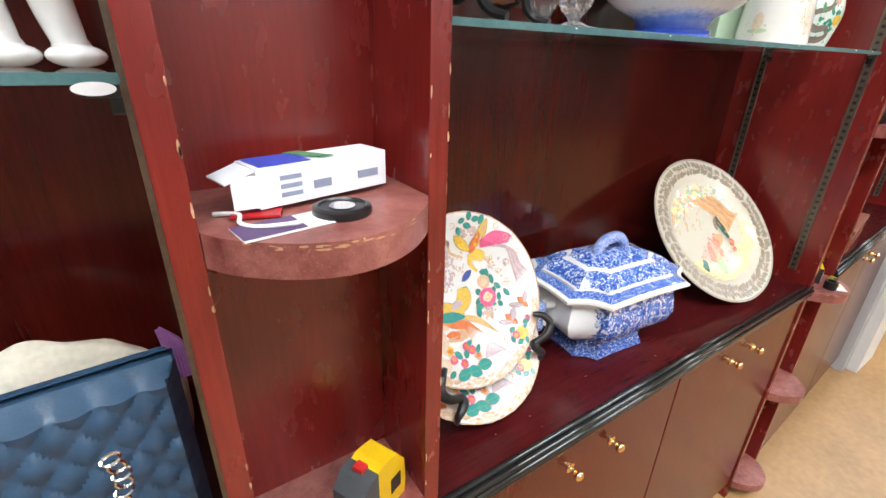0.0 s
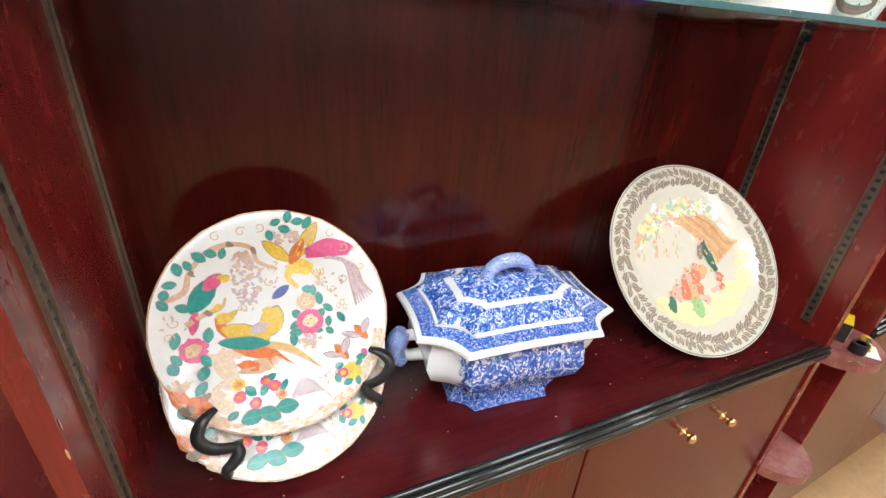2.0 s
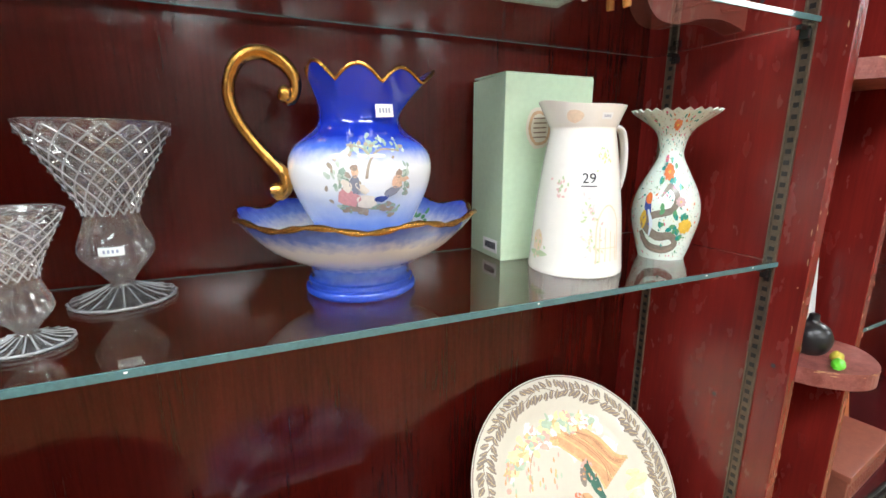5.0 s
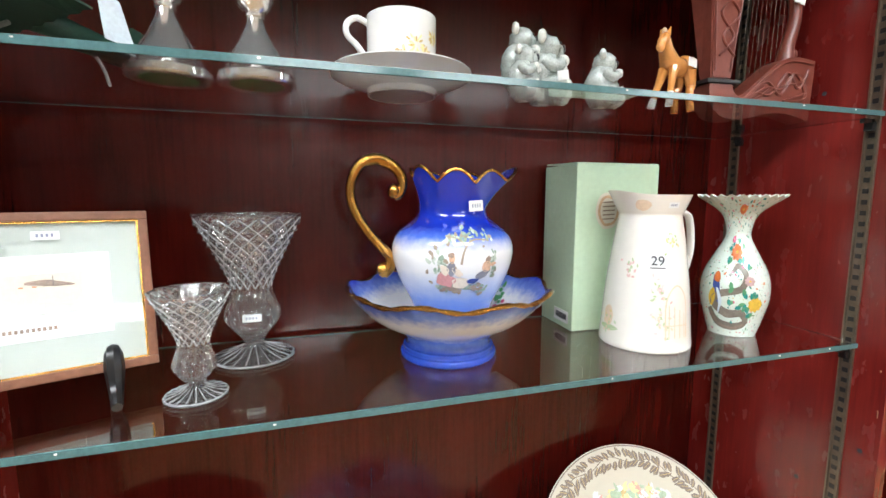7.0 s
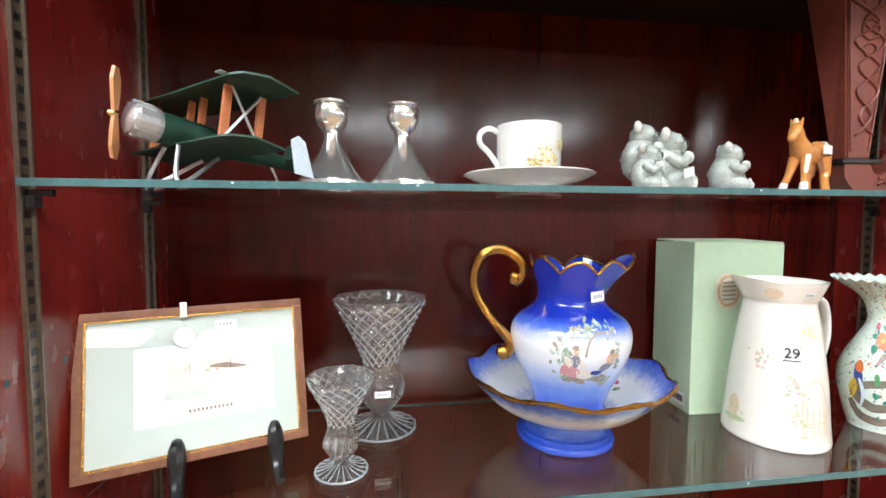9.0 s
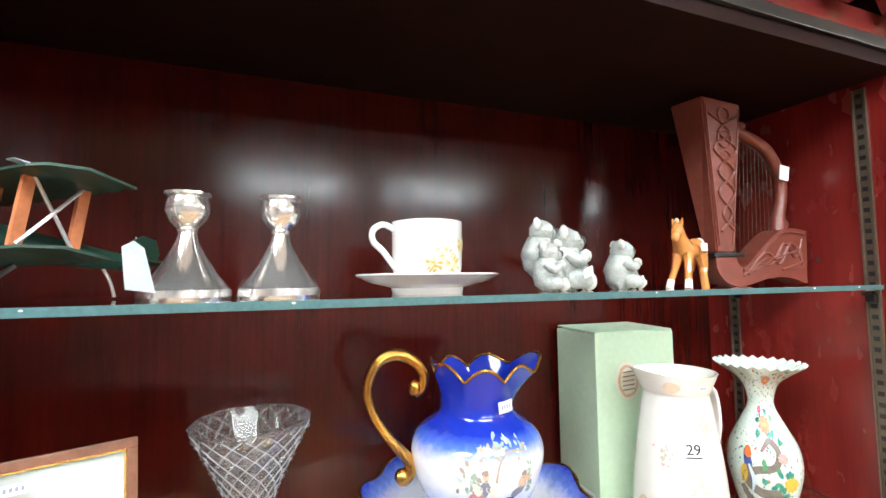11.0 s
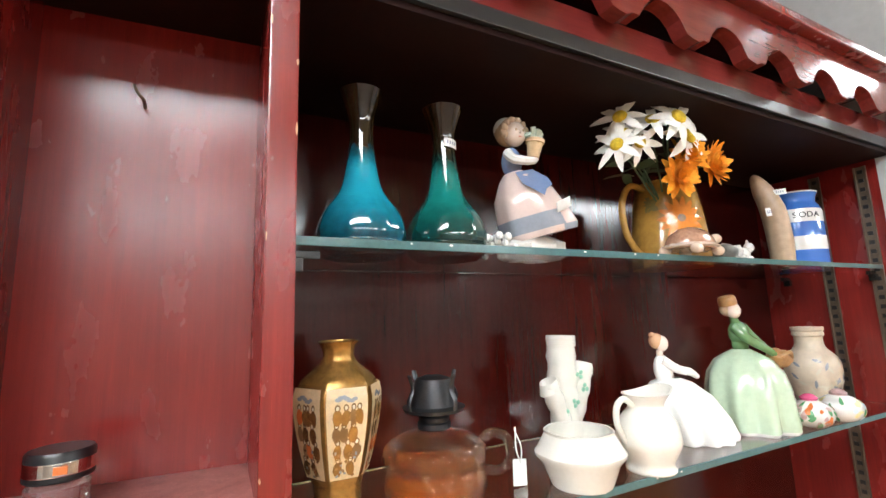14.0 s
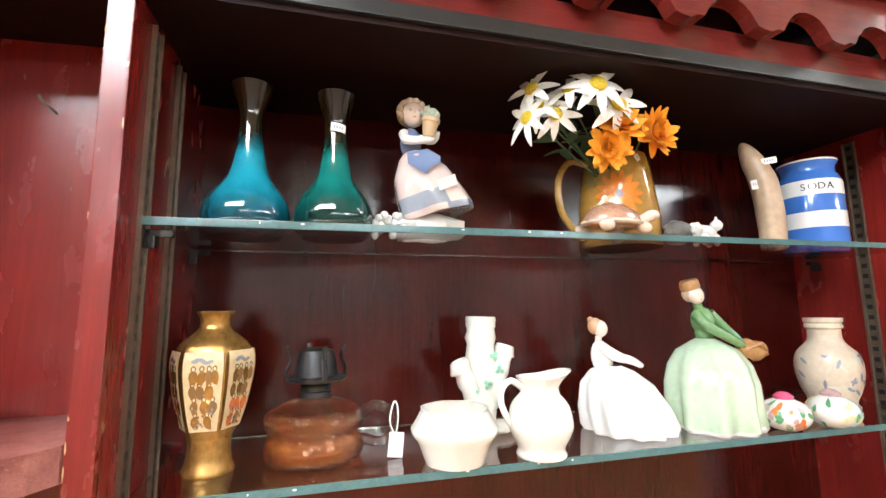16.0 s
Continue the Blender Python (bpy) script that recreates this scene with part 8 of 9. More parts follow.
def stoneware_vase(x, y):
    ob = thing("stoneware_vase", "cream stoneware vase with ribbed neck and faint relief", "vase", x, y, H1)
    p = smooth_profile([(0.028, 0.0), (0.029, 0.004), (0.026, 0.010), (0.033, 0.028), (0.037, 0.052), (0.033, 0.072), (0.020, 0.088), (0.0185, 0.104)], 4) + [(0.021, 0.106), (0.021, 0.110), (0.0195, 0.112), (0.0215, 0.114), (0.0215, 0.119), (0.018, 0.119), (0.016, 0.09), (0, 0.08)]
    part("body", turned([(0, 0)] + p, 48), plain("stoneware", (0.62, 0.52, 0.40), 0.3, vary=0.16, size=30, relief=0.15), ob, "", True)
    fn = on_lathe(p[:29], 0.0008, -120)
    bm = bmesh.new()
    rnd = random.Random(6)
    for k in range(26):
        decal(bm, fn, rnd.uniform(-0.05, 0.05), rnd.uniform(0.025, 0.072), 0.0065, 0.0022, rnd.uniform(0, 180), k % 2, 8, "leaf")
    part("leaf_relief", bm, [PORCELAIN_GREY, CREAM_GLAZE], ob)
    return ob


stoneware_vase(2.272, 0.462)


# ---- in the niches ----
def carton(m):
    ob = thing("open_carton", "white and blue card carton with open flap", "carton")
    ob.matrix_basis = m
    white = plain("white_card", (0.76, 0.78, 0.80), 0.45, vary=0.03)
    part("sleeve", cube(0, 0.135, 0, 0.034, 0.010, 0.038, 0.0008), white, ob)
    part("printed_panel", cube(0.004, 0.052, 0.002, 0.032, 0.0384, 0.0388), plain("carton_blue", (0.03, 0.06, 0.42), 0.4), ob, "blue printed panel")
    bm = bmesh.new()
    prism(bm, [(0.044, 0), (0.060, 0), (0.076, 0.030), (0.062, 0.030)], 0.0004, pose(0, 0.032, 0.0392, 90, 0, 0))
    part("printed_curve", bm, GREEN, ob)
    part("end_flap", cube(-0.026, 0.0, 0.002, 0.032, 0.030, 0.0312, 0, Matrix.Translation((0, 0, 0.036)) @ pose(0, 0, 0, 0, -14, 0) @ Matrix.Translation((0, 0, -0.030))), white, ob)
    part("side_flap", cube(-0.020, 0.0, -0.0005, 0.0008, 0.012, 0.034, 0, pose(0, 0, 0, 0, 0, -12)), white, ob)
    bm = bmesh.new()
    for k in range(3):
        box(bm, 0.020, 0.040, -0.0006, -0.0001, 0.016 + k * 0.006, 0.019 + k * 0.006)
    box(bm, 0.052, 0.070, -0.0006, -0.0001, 0.018, 0.024)
    box(bm, 0.100, 0.124, -0.0006, -0.0001, 0.019, 0.025)
    part("printed_lines", bm, PALE_INK, ob)
    return ob


N0 = 1.125
carton(pose(0.078, 0.312, N0 - 0.006, 0, 0, 12) @ Matrix.Diagonal((0.80, 1, 1, 1)))
lens = thing("lens_cap", "black round lens cap under a carton", "lens cap", 0.128, 0.292, N0)
part("disc", turned([(0, 0), (0.020, 0), (0.021, 0.002), (0.0205, 0.0055), (0.017, 0.0065), (0.016, 0.005), (0, 0.005)], 32), BLACK, lens, "", True)
part("badge", turned([(0.005, 0.0052), (0.009, 0.0058), (0.0, 0.0058)], 20), CHROME, lens)
leaflet = thing("leaflet", "folded leaflet printed purple and white", "leaflet", 0.086, 0.285, N0, 8)
part("sheet", cube(-0.030, 0.030, -0.014, 0.014, 0.0002, 0.0012), PAPER, leaflet)
part("printed_block", cube(-0.030, 0.010, -0.013, 0.013, 0.0014, 0.0018), plain("purple_ink", (0.08, 0.04, 0.12), 0.5), leaflet)
red_card = thing("red_card", "red card lying under a carton", "card", 0.076, 0.315, N0, -20)
part("sheet", cube(-0.016, 0.016, -0.010, 0.010, 0.0014, 0.0030), plain("red_print", (0.36, 0.01, 0.015), 0.4), red_card)
wire = thing("packing_ribbon", "loop of white ribbon on a niche shelf", "ribbon", 0.060, 0.285, N0)
bm = bmesh.new()
tube(bm, spline([(-0.010, 0.040, 0.002), (0.004, 0.030, 0.003), (0.002, 0.014, 0.002), (0.010, 0.002, 0.002), (0.028, -0.008, 0.004), (0.036, -0.004, 0.003)], 6), 0.0016, 6)
part("strand", bm, PAPER, wire, "", True)

tape = thing("tape_measure", "yellow and black tape measure on a niche shelf", "tape measure", 0.150, 0.320, 0.775, 25)
outline = [(-0.034, 0), (0.034, 0), (0.036, 0.02), (0.034, 0.050), (0.022, 0.068), (0.0, 0.072), (-0.022, 0.066), (-0.034, 0.050)]
part("case", prism(bmesh.new(), outline, 0.036, pose(0, -0.018, 0)), plain("yellow_plastic", (0.72, 0.45, 0.01), 0.3, vary=0.05), tape)
part("grip", prism(bmesh.new(), [(-0.0365, 0.010), (-0.010, 0.010), (-0.010, 0.070), (-0.024, 0.0675), (-0.0365, 0.052)], 0.038, pose(0, -0.019, 0)), plain("grey_rubber", (0.05, 0.055, 0.06), 0.6), tape)
part("window", cube(0.010, 0.026, -0.0190, -0.0181, 0.020, 0.040, 0.0003), BLACK, tape)
part("button", cube(-0.020, -0.010, -0.006, 0.006, 0.0702, 0.076, 0.001), plain("red_plastic", (0.45, 0.02, 0.02), 0.35), tape)

N1 = 1.512
jar = thing("small_jar", "little clear jar with ribbed black cap", "jar", 1.358, 0.345, N1)
part("glass_body", turned([(0, 0), (0.0135, 0), (0.0145, 0.002), (0.0145, 0.018), (0.012, 0.021), (0, 0.021)], 28), CRYSTAL, jar, "", True)
part("cap", turned([(0.0145, 0.0212), (0.0155, 0.022), (0.0155, 0.035), (0.0145, 0.0365), (0.0, 0.0365)], 60, lambda a, z, r: (r * (1 + 0.012 * math.cos(30 * a)), z)), BLACK, jar, "", True)
part("cap_band", turned([(0.01565, 0.0245), (0.0158, 0.025), (0.0158, 0.031), (0.01565, 0.0315)], 40), CHROME, jar)
part("orange_mark", cube(0.002, 0.008, -0.0166, -0.0157, 0.026, 0.030), ORANGE, jar)
nail = thing("nail", "bent steel nail in the niche back", "nail", 1.374, 0.398, 1.776)
bm = bmesh.new()
tube(bm, spline([(0.0, 0.0, 0.0), (0.001, -0.012, 0.001), (-0.002, -0.016, 0.004), (-0.004, -0.018, 0.009)], 4), 0.0012, 6)
part("shank", bm, DARK_METAL, nail)
hook = thing("corkscrew", "chrome corkscrew with a pale card beside it", "corkscrew", 1.372, 0.335, 1.115)
bm = bmesh.new()
tube(bm, [(0.012 * math.cos(k * 0.35), 0.0, 0.135 + 0.012 * math.sin(k * 0.35)) for k in range(19)], 0.002, 6)
part("ring", bm, CHROME, hook, "", True)
part("shaft", turned([(0, 0.0), (0.014, 0.0), (0.014, 0.004), (0.004, 0.008), (0.004, 0.100), (0.007, 0.104), (0.005, 0.123), (0, 0.124)], 16), CHROME, hook, "", True)
card = thing("price_card", "pale grey card leaning in a niche", "card", 1.405, 0.345, 1.115, -10)
part("sheet", cube(-0.024, 0.024, 0, 0.001, 0.0, 0.130, 0, pose(0, 0, 0, -6, 0, 0)), plain("grey_card", (0.55, 0.60, 0.58), 0.6), card)
part("writing_bar", cube(-0.016, 0.014, -0.0008, -0.0002, 0.090, 0.094, 0, pose(0, 0, 0, -6, 0, 0)), PALE_INK, card)
black_ball = thing("black_gourd", "black round gourd-shaped bottle on a niche shelf", "bottle", 1.375, 0.320, 1.115)
part("body", turned([(0, 0), (0.016, 0), (0.024, 0.010), (0.0265, 0.024), (0.020, 0.040), (0.008, 0.048), (0.006, 0.058), (0, 0.059)], 28, None, None, 3), BLACK, black_ball, "", True)
leaf = thing("green_toy", "bright green and yellow plastic toy", "toy", 1.352, 0.272, 1.115, 20)
bm = bmesh.new()
blob(bm, (0, 0, 0.006), (0.018, 0.008, 0.006), rough=0.2)
part("body", bm, plain("lime_plastic", (0.12, 0.55, 0.03), 0.35), leaf, "", True)
bm = bmesh.new()
blob(bm, (0.022, 0.004, 0.008), (0.012, 0.008, 0.0075), rough=0.2)
part("head", bm, plain("mustard_plastic", (0.5, 0.4, 0.05), 0.4), leaf, "", True)
box_y = thing("yellow_box", "small yellow and black printed box", "box", 1.392, 0.330, 0.72, 24)
part("carton", cube(-0.025, 0.025, -0.018, 0.018, 0.0, 0.040, 0.0008), plain("box_black", (0.02, 0.02, 0.02), 0.4), box_y)
part("printed_top", cube(-0.025, 0.025, -0.018, 0.018, 0.0404, 0.0410), plain("box_yellow", (0.72, 0.50, 0.01), 0.4), box_y)
part("printed_front", cube(-0.024, 0.004, -0.0188, -0.0184, 0.006, 0.036), PAPER, box_y)
reel = thing("insulating_tape", "black and yellow rolls of tape on a shelf", "tape", 1.372, 0.280, 0.72)
part("roll", turned([(0.008, 0.0), (0.014, 0.0), (0.014, 0.020), (0.008, 0.020)], 24), BLACK, reel, "", True)
glue = thing("glue_tube", "yellow glue tube lying on a white card", "tube", 1.405, 0.282, 0.72, 30)
bm = bmesh.new()
tube(bm, [(-0.028, 0, 0.008), (-0.010, 0, 0.008), (0.014, 0, 0.009), (0.024, 0, 0.006)], [0.003, 0.007, 0.008, 0.008], 12)
part("body", bm, plain("tube_yellow", (0.75, 0.55, 0.02), 0.35), glue, "", True)
part("label_bar", cube(-0.010, 0.008, -0.004, 0.004, 0.0162, 0.0168), INK, glue)
slip = thing("paper_slip", "white paper slip on a niche shelf", "paper", 1.398, 0.272, 0.72, 35)
part("sheet", cube(-0.024, 0.024, -0.014, 0.014, 0.0, 0.0008), PAPER, slip)


# ---- in the first cabinet, beside the niche ----
def quilted_bag(m):
    ob = thing("quilted_handbag", "navy quilted leather handbag with silver chain", "handbag")
    ob.matrix_basis = m
    leather = plain("navy_leather", (0.026, 0.062, 0.115), 0.34, vary=0.25, size=120, relief=0.15)
    w, h, d = 0.25, 0.205, 0.085
    for front in (1, 0):
        bm = bmesh.new()
        n, k = 96, 80
        grid = [[None] * (k + 1) for _ in range(n + 1)]
        for i in range(n + 1):
            for j in range(k + 1):
                x, z = -w + w * i / n, h * j / k
                u, v = x / 0.052 + z / 0.056, x / 0.052 - z / 0.056
                puff = 0.006 * (abs(math.sin(2 * math.pi * u)) * abs(math.sin(2 * math.pi * v))) ** 0.5
                edge = min(1, min(i, n - i, j, k - j) / 4)
                y = -(d / 2) * (0.6 + 0.4 * edge) - puff * edge + 0.02 * (z / h)
                grid[i][j] = bm.verts.new((x, y if front else -y * 0.9, z))
        for i in range(n):
            for j in range(k):
                bm.faces.new((grid[i][j], grid[i + 1][j], grid[i + 1][j + 1], grid[i][j + 1]))
        part("front_panel" if front else "back_panel", bm, leather, ob, "diamond-quilted leather panel" if front else "", True)
    part("gusset", cube(-w + 0.006, -0.002, -d / 2 * 0.62 + 0.012, d / 2 * 0.6, 0.0, h - 0.004, 0.008), leather, ob)
    chain = bmesh.new()
    pts = [(-0.050 + 0.006 * math.sin(k * 0.5) - 0.0012 * k, -0.062 + 0.012 * min(1, k / 16), 0.178 - 0.0072 * k) for k in range(22)]
    for k, p in enumerate(pts):
        m2 = Matrix.Translation(p) @ pose(0, 0, 0, 90 if k % 2 else 30, 40 * (k % 2), 20)
        ring = [m2 @ Vector((0.0055 * math.cos(t * 0.628), 0.0036 * math.sin(t * 0.628), 0)) for t in range(11)]
        tube(chain, ring, 0.0012, 5)
    part("chain_strap", chain, CHROME, ob, "silver link chain", True)
    return ob


quilted_bag(pose(0.006, 0.392, C, 0, 0, 4) @ Matrix.Diagonal((1.1, 1.0, 1.24, 1)))
cloth = thing("folded_purse", "cream striped purse with purple tassel", "purse", -0.10, 0.500, C)
bm = bmesh.new()
blob(bm, (0, 0, 0.118), (0.112, 0.030, 0.117), u=30, v=16, rough=0.12)
part("body", bm, plain("cream_cloth", (0.62, 0.56, 0.45), 0.8, vary=0.15, size=30, relief=0.3), cloth, "", True)
bm = bmesh.new()
for k in range(9):
    tube(bm, spline([(0.095, -0.030, 0.235), (0.098 + 0.002 * k, -0.040, 0.215), (0.096 + 0.003 * k, -0.042, 0.180)], 3), 0.003, 6)
part("tassel", bm, plain("purple_thread", (0.16, 0.05, 0.16), 0.7, vary=0.3, size=300), cloth, "", True)
bm = bmesh.new()
for s, x in ((1, -0.028), (1, 0.006)):
    tube(bm, spline([(x - 0.016, 0.0, 0.16), (x - 0.010, 0, 0.09), (x - 0.004, 0, 0.04), (x, 0, 0.016), (x + 0.001, 0, 0.006)], 4), [0.020, 0.018, 0.012, 0.010, 0.015], 14)
    blob(bm, (x + 0.002, -0.004, 0.007), (0.017, 0.015, 0.0075))
blob(bm, (-0.04, 0, 0.20), (0.060, 0.030, 0.055))
figure_mesh(bm, "white_figurine", [WHITE_GLAZE], "glossy white china animal on a glass shelf", "figurine", pose(-0.012, 0.410, 1.215))

ticket = thing("price_ticket", "white oval price ticket stuck on a glass shelf edge", "ticket", 0.004, 0.3318, 1.2095)
part("card", turned([(0, 0), (0.0105, 0.0), (0.0105, 0.0006), (0, 0.0006)], 24, None, pose(0, 0, -0.003, 90, 0, 0) @ Matrix.Diagonal((1, 0.36, 1, 1))), PAPER, ticket)

# ---- on the second cabinet's worktop and lowest shelf ----
glass_shelf(BAY2 @ pose(0.021, 0.034, 1.105), 0.883, 0.165, "clear glass shelf with chipped blue-green edge")
bm = bmesh.new()
rnd = random.Random(44)
for k in range(46):
    z = 0.015 + 0.17 * (k / 46)
    blob(bm, (0.034 * (1 - z / 0.2) * math.cos(k * 2.4) + 0.008 * math.sin(z * 30), 0.026 * (1 - z / 0.2) * math.sin(k * 2.4), z), (0.019 * (1.15 - z / 0.21), 0.017 * (1.15 - z / 0.21), 0.016), rough=0.4, u=10, v=7)
figure_mesh(bm, "red_carving", [plain("terracotta", (0.42, 0.12, 0.06), 0.45, vary=0.35, size=160, relief=0.5)], "knobbly red carved stone ornament", "ornament", pose(2.065, 0.440, 1.105))
bm = bmesh.new()
blob(bm, (0, 0, 0.012), (0.022, 0.018, 0.012), rough=0.25)
figure_mesh(bm, "sea_shell", [CREAM_GLAZE], "small cream shell on the glass", "shell", pose(2.175, 0.435, 1.105))
crate = thing("carved_box", "reddish carved wooden box on the worktop", "box", 1.735, 0.395, C, 8)
redwood = plain("red_carved_box", (0.26, 0.08, 0.05), 0.4, vary=0.25, size=100, relief=0.2)
part("body", cube(-0.12, 0.12, -0.05, 0.05, 0.0, 0.055, 0.002), redwood, crate)
part("lid", cube(-0.124, 0.124, -0.054, 0.054, 0.0555, 0.070, 0.003), redwood, crate)
bm = bmesh.new()
for k in range(15):
    tube(bm, [(-0.105 + k * 0.015 + 0.006 * math.cos(t), -0.0512, 0.028 + 0.016 * math.sin(t)) for t in (0, 1, 2, 3, 4, 5, 6.28)], 0.0013, 5)
part("carved_scroll", bm, redwood, crate)
abacus = thing("abacus", "orange wooden bead frame leaning in a cabinet", "abacus", 1.84, 0.445, C, 6)
orange_wood = plain("orange_frame_wood", (0.42, 0.14, 0.05), 0.4, vary=0.2)
part("frame", cube(-0.09, 0.09, 0, 0.012, 0.0, 0.012, 0.001, pose(0, 0, 0, -8, 0, 0)), orange_wood, abacus)
part("panel", cube(-0.09, 0.09, 0.003, 0.010, 0.0125, 0.22, 0.001, pose(0, 0, 0, -8, 0, 0)), orange_wood, abacus)
for k in range(16):
    bm = bmesh.new()
    blob(bm, (-0.082, -0.004, 0.024 + k * 0.012), (0.005, 0.005, 0.005), pose(0, 0, 0, -8, 0, 0), u=8, v=6)
    part("bead", bm, BRASS, abacus)

# ---- beyond the column ----
speaker = thing("wall_speaker", "white box loudspeaker on a timber bracket", "loudspeaker")
part("cabinet", cube(2.47, 2.63, 0.125, 0.265, 2.135, 2.300, 0.012, Matrix.Translation((2.55, 0.2, 2.2)) @ pose(0, 0, 0, 12, -8, -12) @ Matrix.Translation((-2.55, -0.2, -2.2))), WHITE_PAINT, speaker)
part("bracket_arm", cube(2.425, 2.445, 0.10, 0.292, 2.19, 2.235, 0.002), WHITE_PAINT, speaker)
part("wall_block", cube(2.42, 2.56, 0.266, 0.2915, 2.12, 2.34, 0.003), WHITE_PAINT, speaker)
part("torn_label", cube(2.47, 2.53, 0.16, 0.24, 2.128, 2.131, 0.0, None), TAN, speaker)
crack = thing("cable", "thin grey cable stapled across the column", "cable")
bm = bmesh.new()
tube(bm, spline([(2.372, 0.3285, 1.862), (2.400, 0.3275, 1.868), (2.4085, 0.300, 1.872), (2.44, 0.2905, 1.880), (2.52, 0.2905, 1.872), (2.62, 0.2905, 1.868)], 5), 0.0014, 6)
part("wire", bm, EDGE_STRIP, crack)


def hanging_ornament(x, y, z):
    ob = thing("hanging_ornament", "dark carved hanging of shiny brown knobs", "ornament", x, y, z)
    dark = plain("dark_lacquer", (0.020, 0.008, 0.006), 0.14, vary=0.4, size=60, coat=0.5)
    part("board", cube(-0.02, 0.02, -0.02, 0.15, -0.80, -0.06, 0.01), dark, ob)
    rnd = random.Random(9)
    for k in range(64):
        bm = bmesh.new()
        t = k / 64
        blob(bm, (rnd.uniform(-0.02, 0.02), -0.035 + rnd.uniform(-0.030, 0.022), -0.84 * t), (0.020, 0.022, 0.016), rough=0.3, u=10, v=6)
        part("knob", bm, dark, ob, "", True)
    return ob


hanging_ornament(4.2, 0.455, 2.12)
rod = thing("wall_bracket", "small white wall lamp bracket", "bracket", 4.25, 0.50, 1.96)
bm = bmesh.new()
tube(bm, spline([(0, 0.158, 0.14), (0, 0.06, 0.12), (0, 0.03, 0.06), (0, 0.0, 0.02)], 4), 0.012, 8)
box(bm, -0.03, 0.03, -0.03, 0.04, 0.0, 0.025, 0.004)
part("arm", bm, WHITE_PAINT, rod)
door = thing("door_1", "pale wooden door casing on the far wall", "door", kind="structure")
pale_wood = wood("pale_wood", (0.26, 0.13, 0.05), (0.42, 0.23, 0.10), 0.4, (20, 20, 3), False)
part("jamb", cube(4.36, 4.42, 0.61, 0.659, 0, 2.05, 0.004), pale_wood, door)
part("leaf", cube(4.43, 5.10, 0.635, 0.659, 0, 2.03, 0.003), plain("dark_door", (0.05, 0.03, 0.02), 0.4, vary=0.3), door)
amber = thing("amber_bundle", "crumpled amber cellophane bundle hanging", "bundle", 4.05, 0.585, 1.42)
bm = bmesh.new()
blob(bm, (0, 0, 0), (0.03, 0.045, 0.14), rough=0.6)
part("wrap", bm, plain("amber_film", (0.42, 0.22, 0.03), 0.2, vary=0.4, size=40, relief=0.6), amber)


def leaning_picture(x, y, w, h, tilt, rz, art, label):
    ob = thing("leaning_picture", label, "picture", x, y, 0, rz, group="pictures leaning on the wall")
    m = pose(0, 0, 0.004, -tilt, 0, 0)
    t = 0.04
    for b in ((-w / 2, w / 2, 0, t), (-w / 2, w / 2, h - t, h)):
        part("frame_rail", cube(b[0], b[1], 0, 0.03, b[2], b[3], 0.004, m), pale_wood, ob)
    for b in ((-w / 2, -w / 2 + t), (w / 2 - t, w / 2)):
        part("frame_stile", cube(b[0], b[1], 0, 0.03, t, h - t, 0.004, m), pale_wood, ob)
    part("canvas", cube(-w / 2 + t, w / 2 - t, 0.008, 0.02, t, h - t, 0, m), art, ob)
    return ob


leaning_picture(3.78, 0.42, 0.62, 0.85, 12, -78, plain("canvas_dark", (0.15, 0.11, 0.06), 0.6, vary=0.6, size=9), "gilt-framed dark landscape leaning on the floor")
leaning_picture(4.02, 0.36, 0.5, 0.7, 14, -70, plain("canvas_ochre", (0.50, 0.38, 0.12), 0.6, vary=0.4, size=9), "wood-framed ochre picture leaning on the floor")
board = thing("white_board", "white boards stacked against the wall", "board", 4.35, 0.50, 0, -80)
part("sheet", cube(-0.22, 0.22, 0, 0.02, 0.0, 1.30, 0.002, pose(0, 0, 0, -3, 0, 0)), WHITE_PAINT, board)
part("edge_bar", cube(-0.03, -0.01, -0.010, -0.002, 0.0, 1.32, 0.001, pose(0, 0, 0, -3, 0, 0)), EDGE_STRIP, board)


def showcase(x, y):
    ob = thing("glass_showcase", "wood-framed glass showcase with trinkets", "showcase", x, y)
    w, d, h = 1.1, 1.3, 1.03
    pine = wood("pine", (0.36, 0.15, 0.05), (0.55, 0.27, 0.11), 0.35, (20, 20, 3), False)
    part("plinth", cube(0, w, -d, 0, 0, 0.30, 0.004), pine, ob)
    for px in (0, w - 0.05):
        for py in (-d, -0.05):
            part("corner_post", cube(px, px + 0.05, py, py + 0.05, 0.3, h - 0.05, 0.003), pine, ob)
    for b in ((0, w, -d, -d + 0.05), (0, w, -0.05, 0), (0, 0.05, -d + 0.05, -0.05), (w - 0.05, w, -d + 0.05, -0.05)):
        part("top_rail", cube(*b, h - 0.05, h, 0.003), pine, ob)
    part("top_pane", cube(-0.01, w + 0.01, -d - 0.01, 0.01, h + 0.0005, h + 0.009), SHELF_GLASS, ob)
    part("side_pane", cube(0.012, 0.018, -d + 0.05, -0.05, 0.3, h - 0.05), SHELF_GLASS, ob)
    part("end_pane", cube(0.05, w - 0.05, -0.018, -0.012, 0.3, h - 0.05), SHELF_GLASS, ob)
    part("inner_shelf", cube(0.03, w - 0.03, -d + 0.03, -0.03, 0.66, 0.668), SHELF_GLASS, ob)
    part("inner_tray", cube(0.06, w - 0.06, -d + 0.06, -0.06, 0.301, 0.32), BISQUE, ob)
    return ob


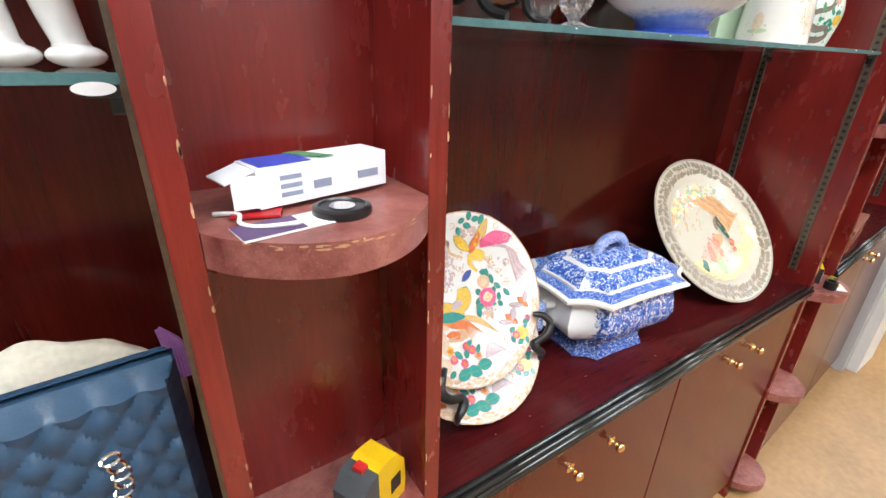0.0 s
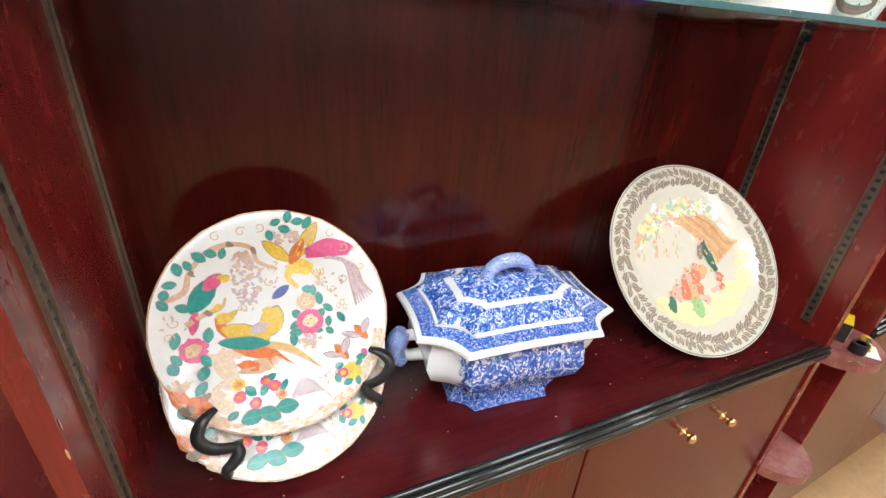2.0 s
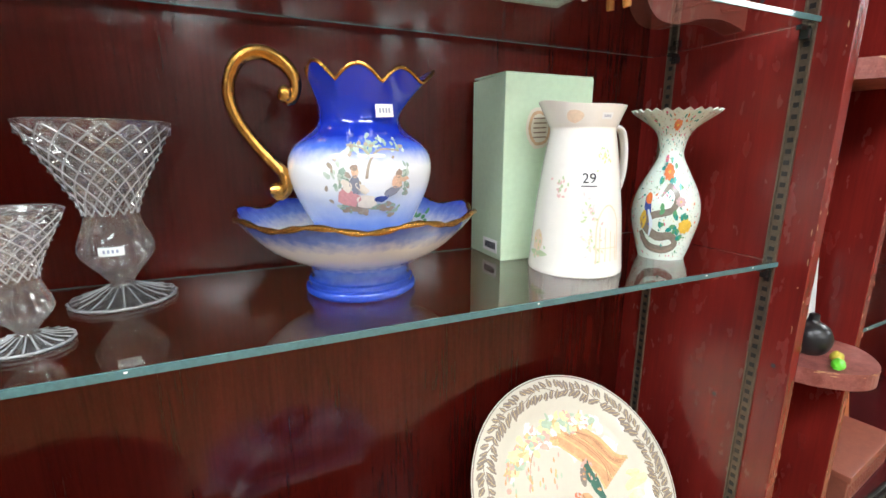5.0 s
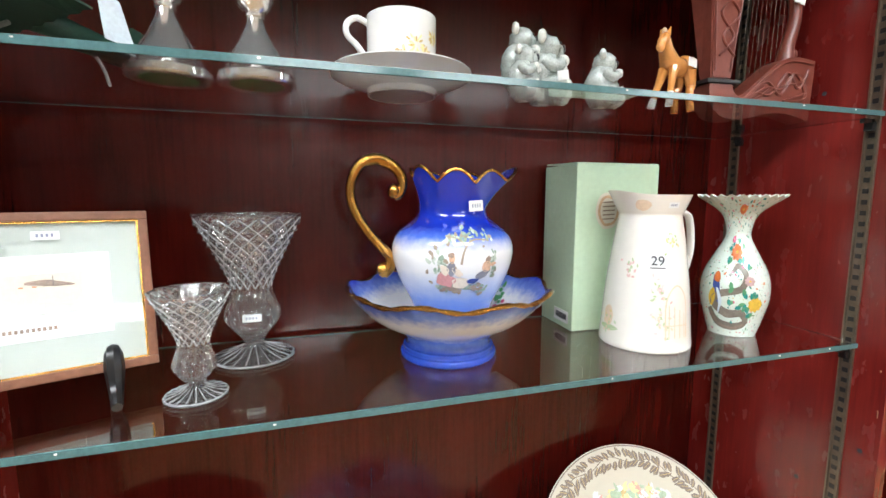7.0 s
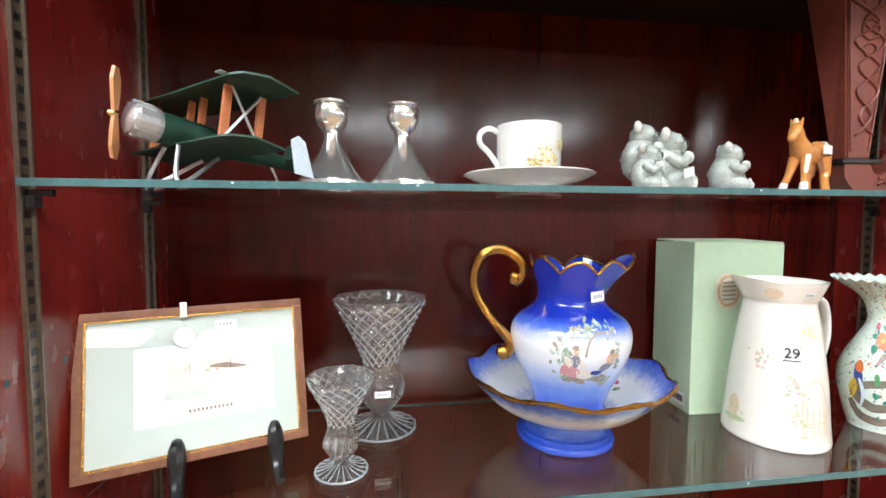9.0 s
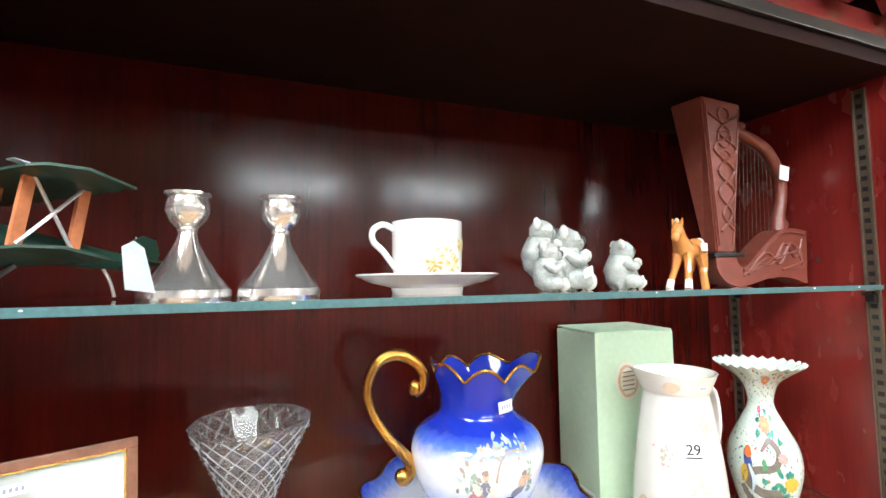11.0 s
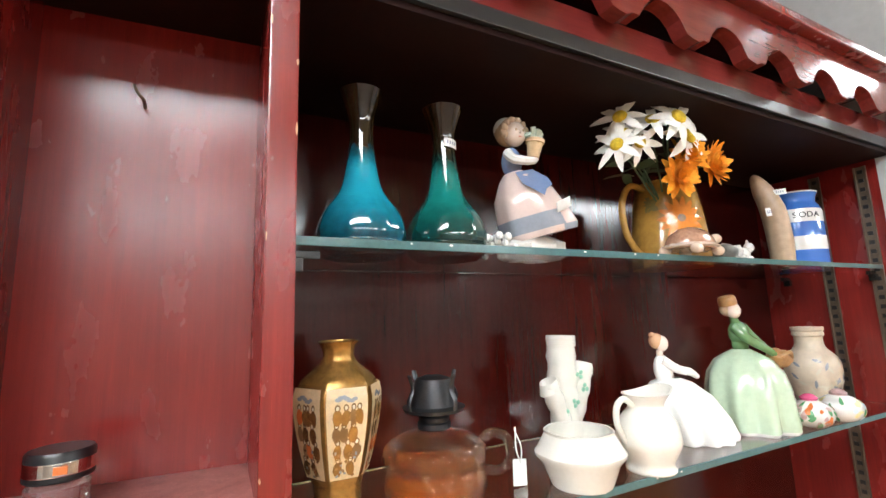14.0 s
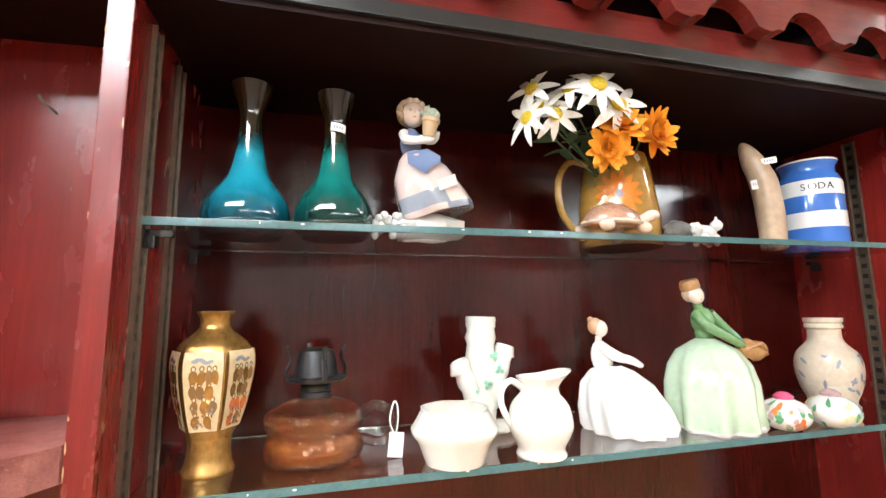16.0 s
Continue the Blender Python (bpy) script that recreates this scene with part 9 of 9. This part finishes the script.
showcase(4.2, 0.479)
rnd = random.Random(77)
for k, (z, cols) in enumerate(((0.669, (PAPER, ORANGE, CHROME, PINK, NAVY)), (0.321, (NAVY, PAPER, PALE_BLUE, TAN, ORANGE)))):
    for j in range(7):
        t = thing("trinket", "small boxed trinket inside a glass showcase", "trinket", 4.33 + rnd.uniform(0, 0.25), 0.36 - j * 0.13, z, rnd.uniform(-20, 20), group="trinkets in the showcase")
        hh = rnd.uniform(0.04, 0.12)
        part("packet", cube(-0.05, 0.05, -0.045, 0.045, 0, hh, 0.006), cols[j % 5], t)
        part("lid", cube(-0.052, 0.052, -0.047, 0.047, hh + 0.0005, hh + 0.012, 0.003), cols[(j + 2) % 5], t)
for x, y, s in ((4.33, 0.40, 1.0), (4.40, 0.33, 0.95)):
    mug = thing("white_canister", "white china canister on a glass showcase", "canister", x, y, 1.0395, group="canisters on the showcase")
    part("body", turned([(0, 0), (0.062 * s, 0), (0.066 * s, 0.006), (0.066 * s, 0.125 * s), (0.060 * s, 0.132 * s), (0, 0.132 * s)], 32), WHITE_GLAZE, mug, "", True)
    part("lid", turned([(0.070 * s, 0.1325 * s), (0.072 * s, 0.140 * s), (0.04 * s, 0.152 * s), (0.012 * s, 0.156 * s), (0.010 * s, 0.168 * s), (0, 0.170 * s)], 32), WHITE_GLAZE, mug, "", True)
blue = thing("blue_locker", "tall blue metal locker with a round sticker", "locker", 6.4, 0.20)
part("body", cube(0, 0.5, -0.7, 0.14, 0, 2.0, 0.01), plain("blue_enamel_steel", (0.06, 0.16, 0.30), 0.4, vary=0.12, size=8), blue)
part("notice", cube(-0.004, -0.0005, -0.10, 0.06, 1.62, 1.86), PAPER, blue)
part("sticker", turned([(0, 0), (0.05, 0), (0.05, 0.001), (0, 0.001)], 24, None, pose(-0.006, -0.02, 1.77, 0, -90, 0)), plain("sticker_red", (0.6, 0.05, 0.04), 0.5), blue)
desk = thing("wooden_sideboard", "reddish wooden sideboard at the shop's end", "sideboard", 5.7, 0.22)
part("carcass", cube(0, 0.5, -0.8, 0.14, 0, 1.30, 0.01), pale_wood, desk)
part("top", cube(-0.03, 0.52, -0.82, 0.16, 1.3005, 1.34, 0.006), MAHOGANY_DOOR, desk)
window = thing("window_1", "grey shop window on the end wall", "window", kind="structure")
part("window_frame", cube(8.56, 8.598, -1.6, 0.35, 1.0, 2.25, 0.004), WHITE_PAINT, window)
part("pane", cube(8.548, 8.558, -1.55, 0.30, 1.05, 2.20), plain("grey_pane", (0.30, 0.34, 0.36), 0.15), window)
litter = thing("floor_scrap", "dark scrap of litter on the floor", "litter", 1.95, -0.02, 0.0, 20)
bm = bmesh.new()
blob(bm, (0, 0, 0.004), (0.020, 0.010, 0.004), rough=0.6)
part("scrap", bm, EDGE_STRIP, litter)
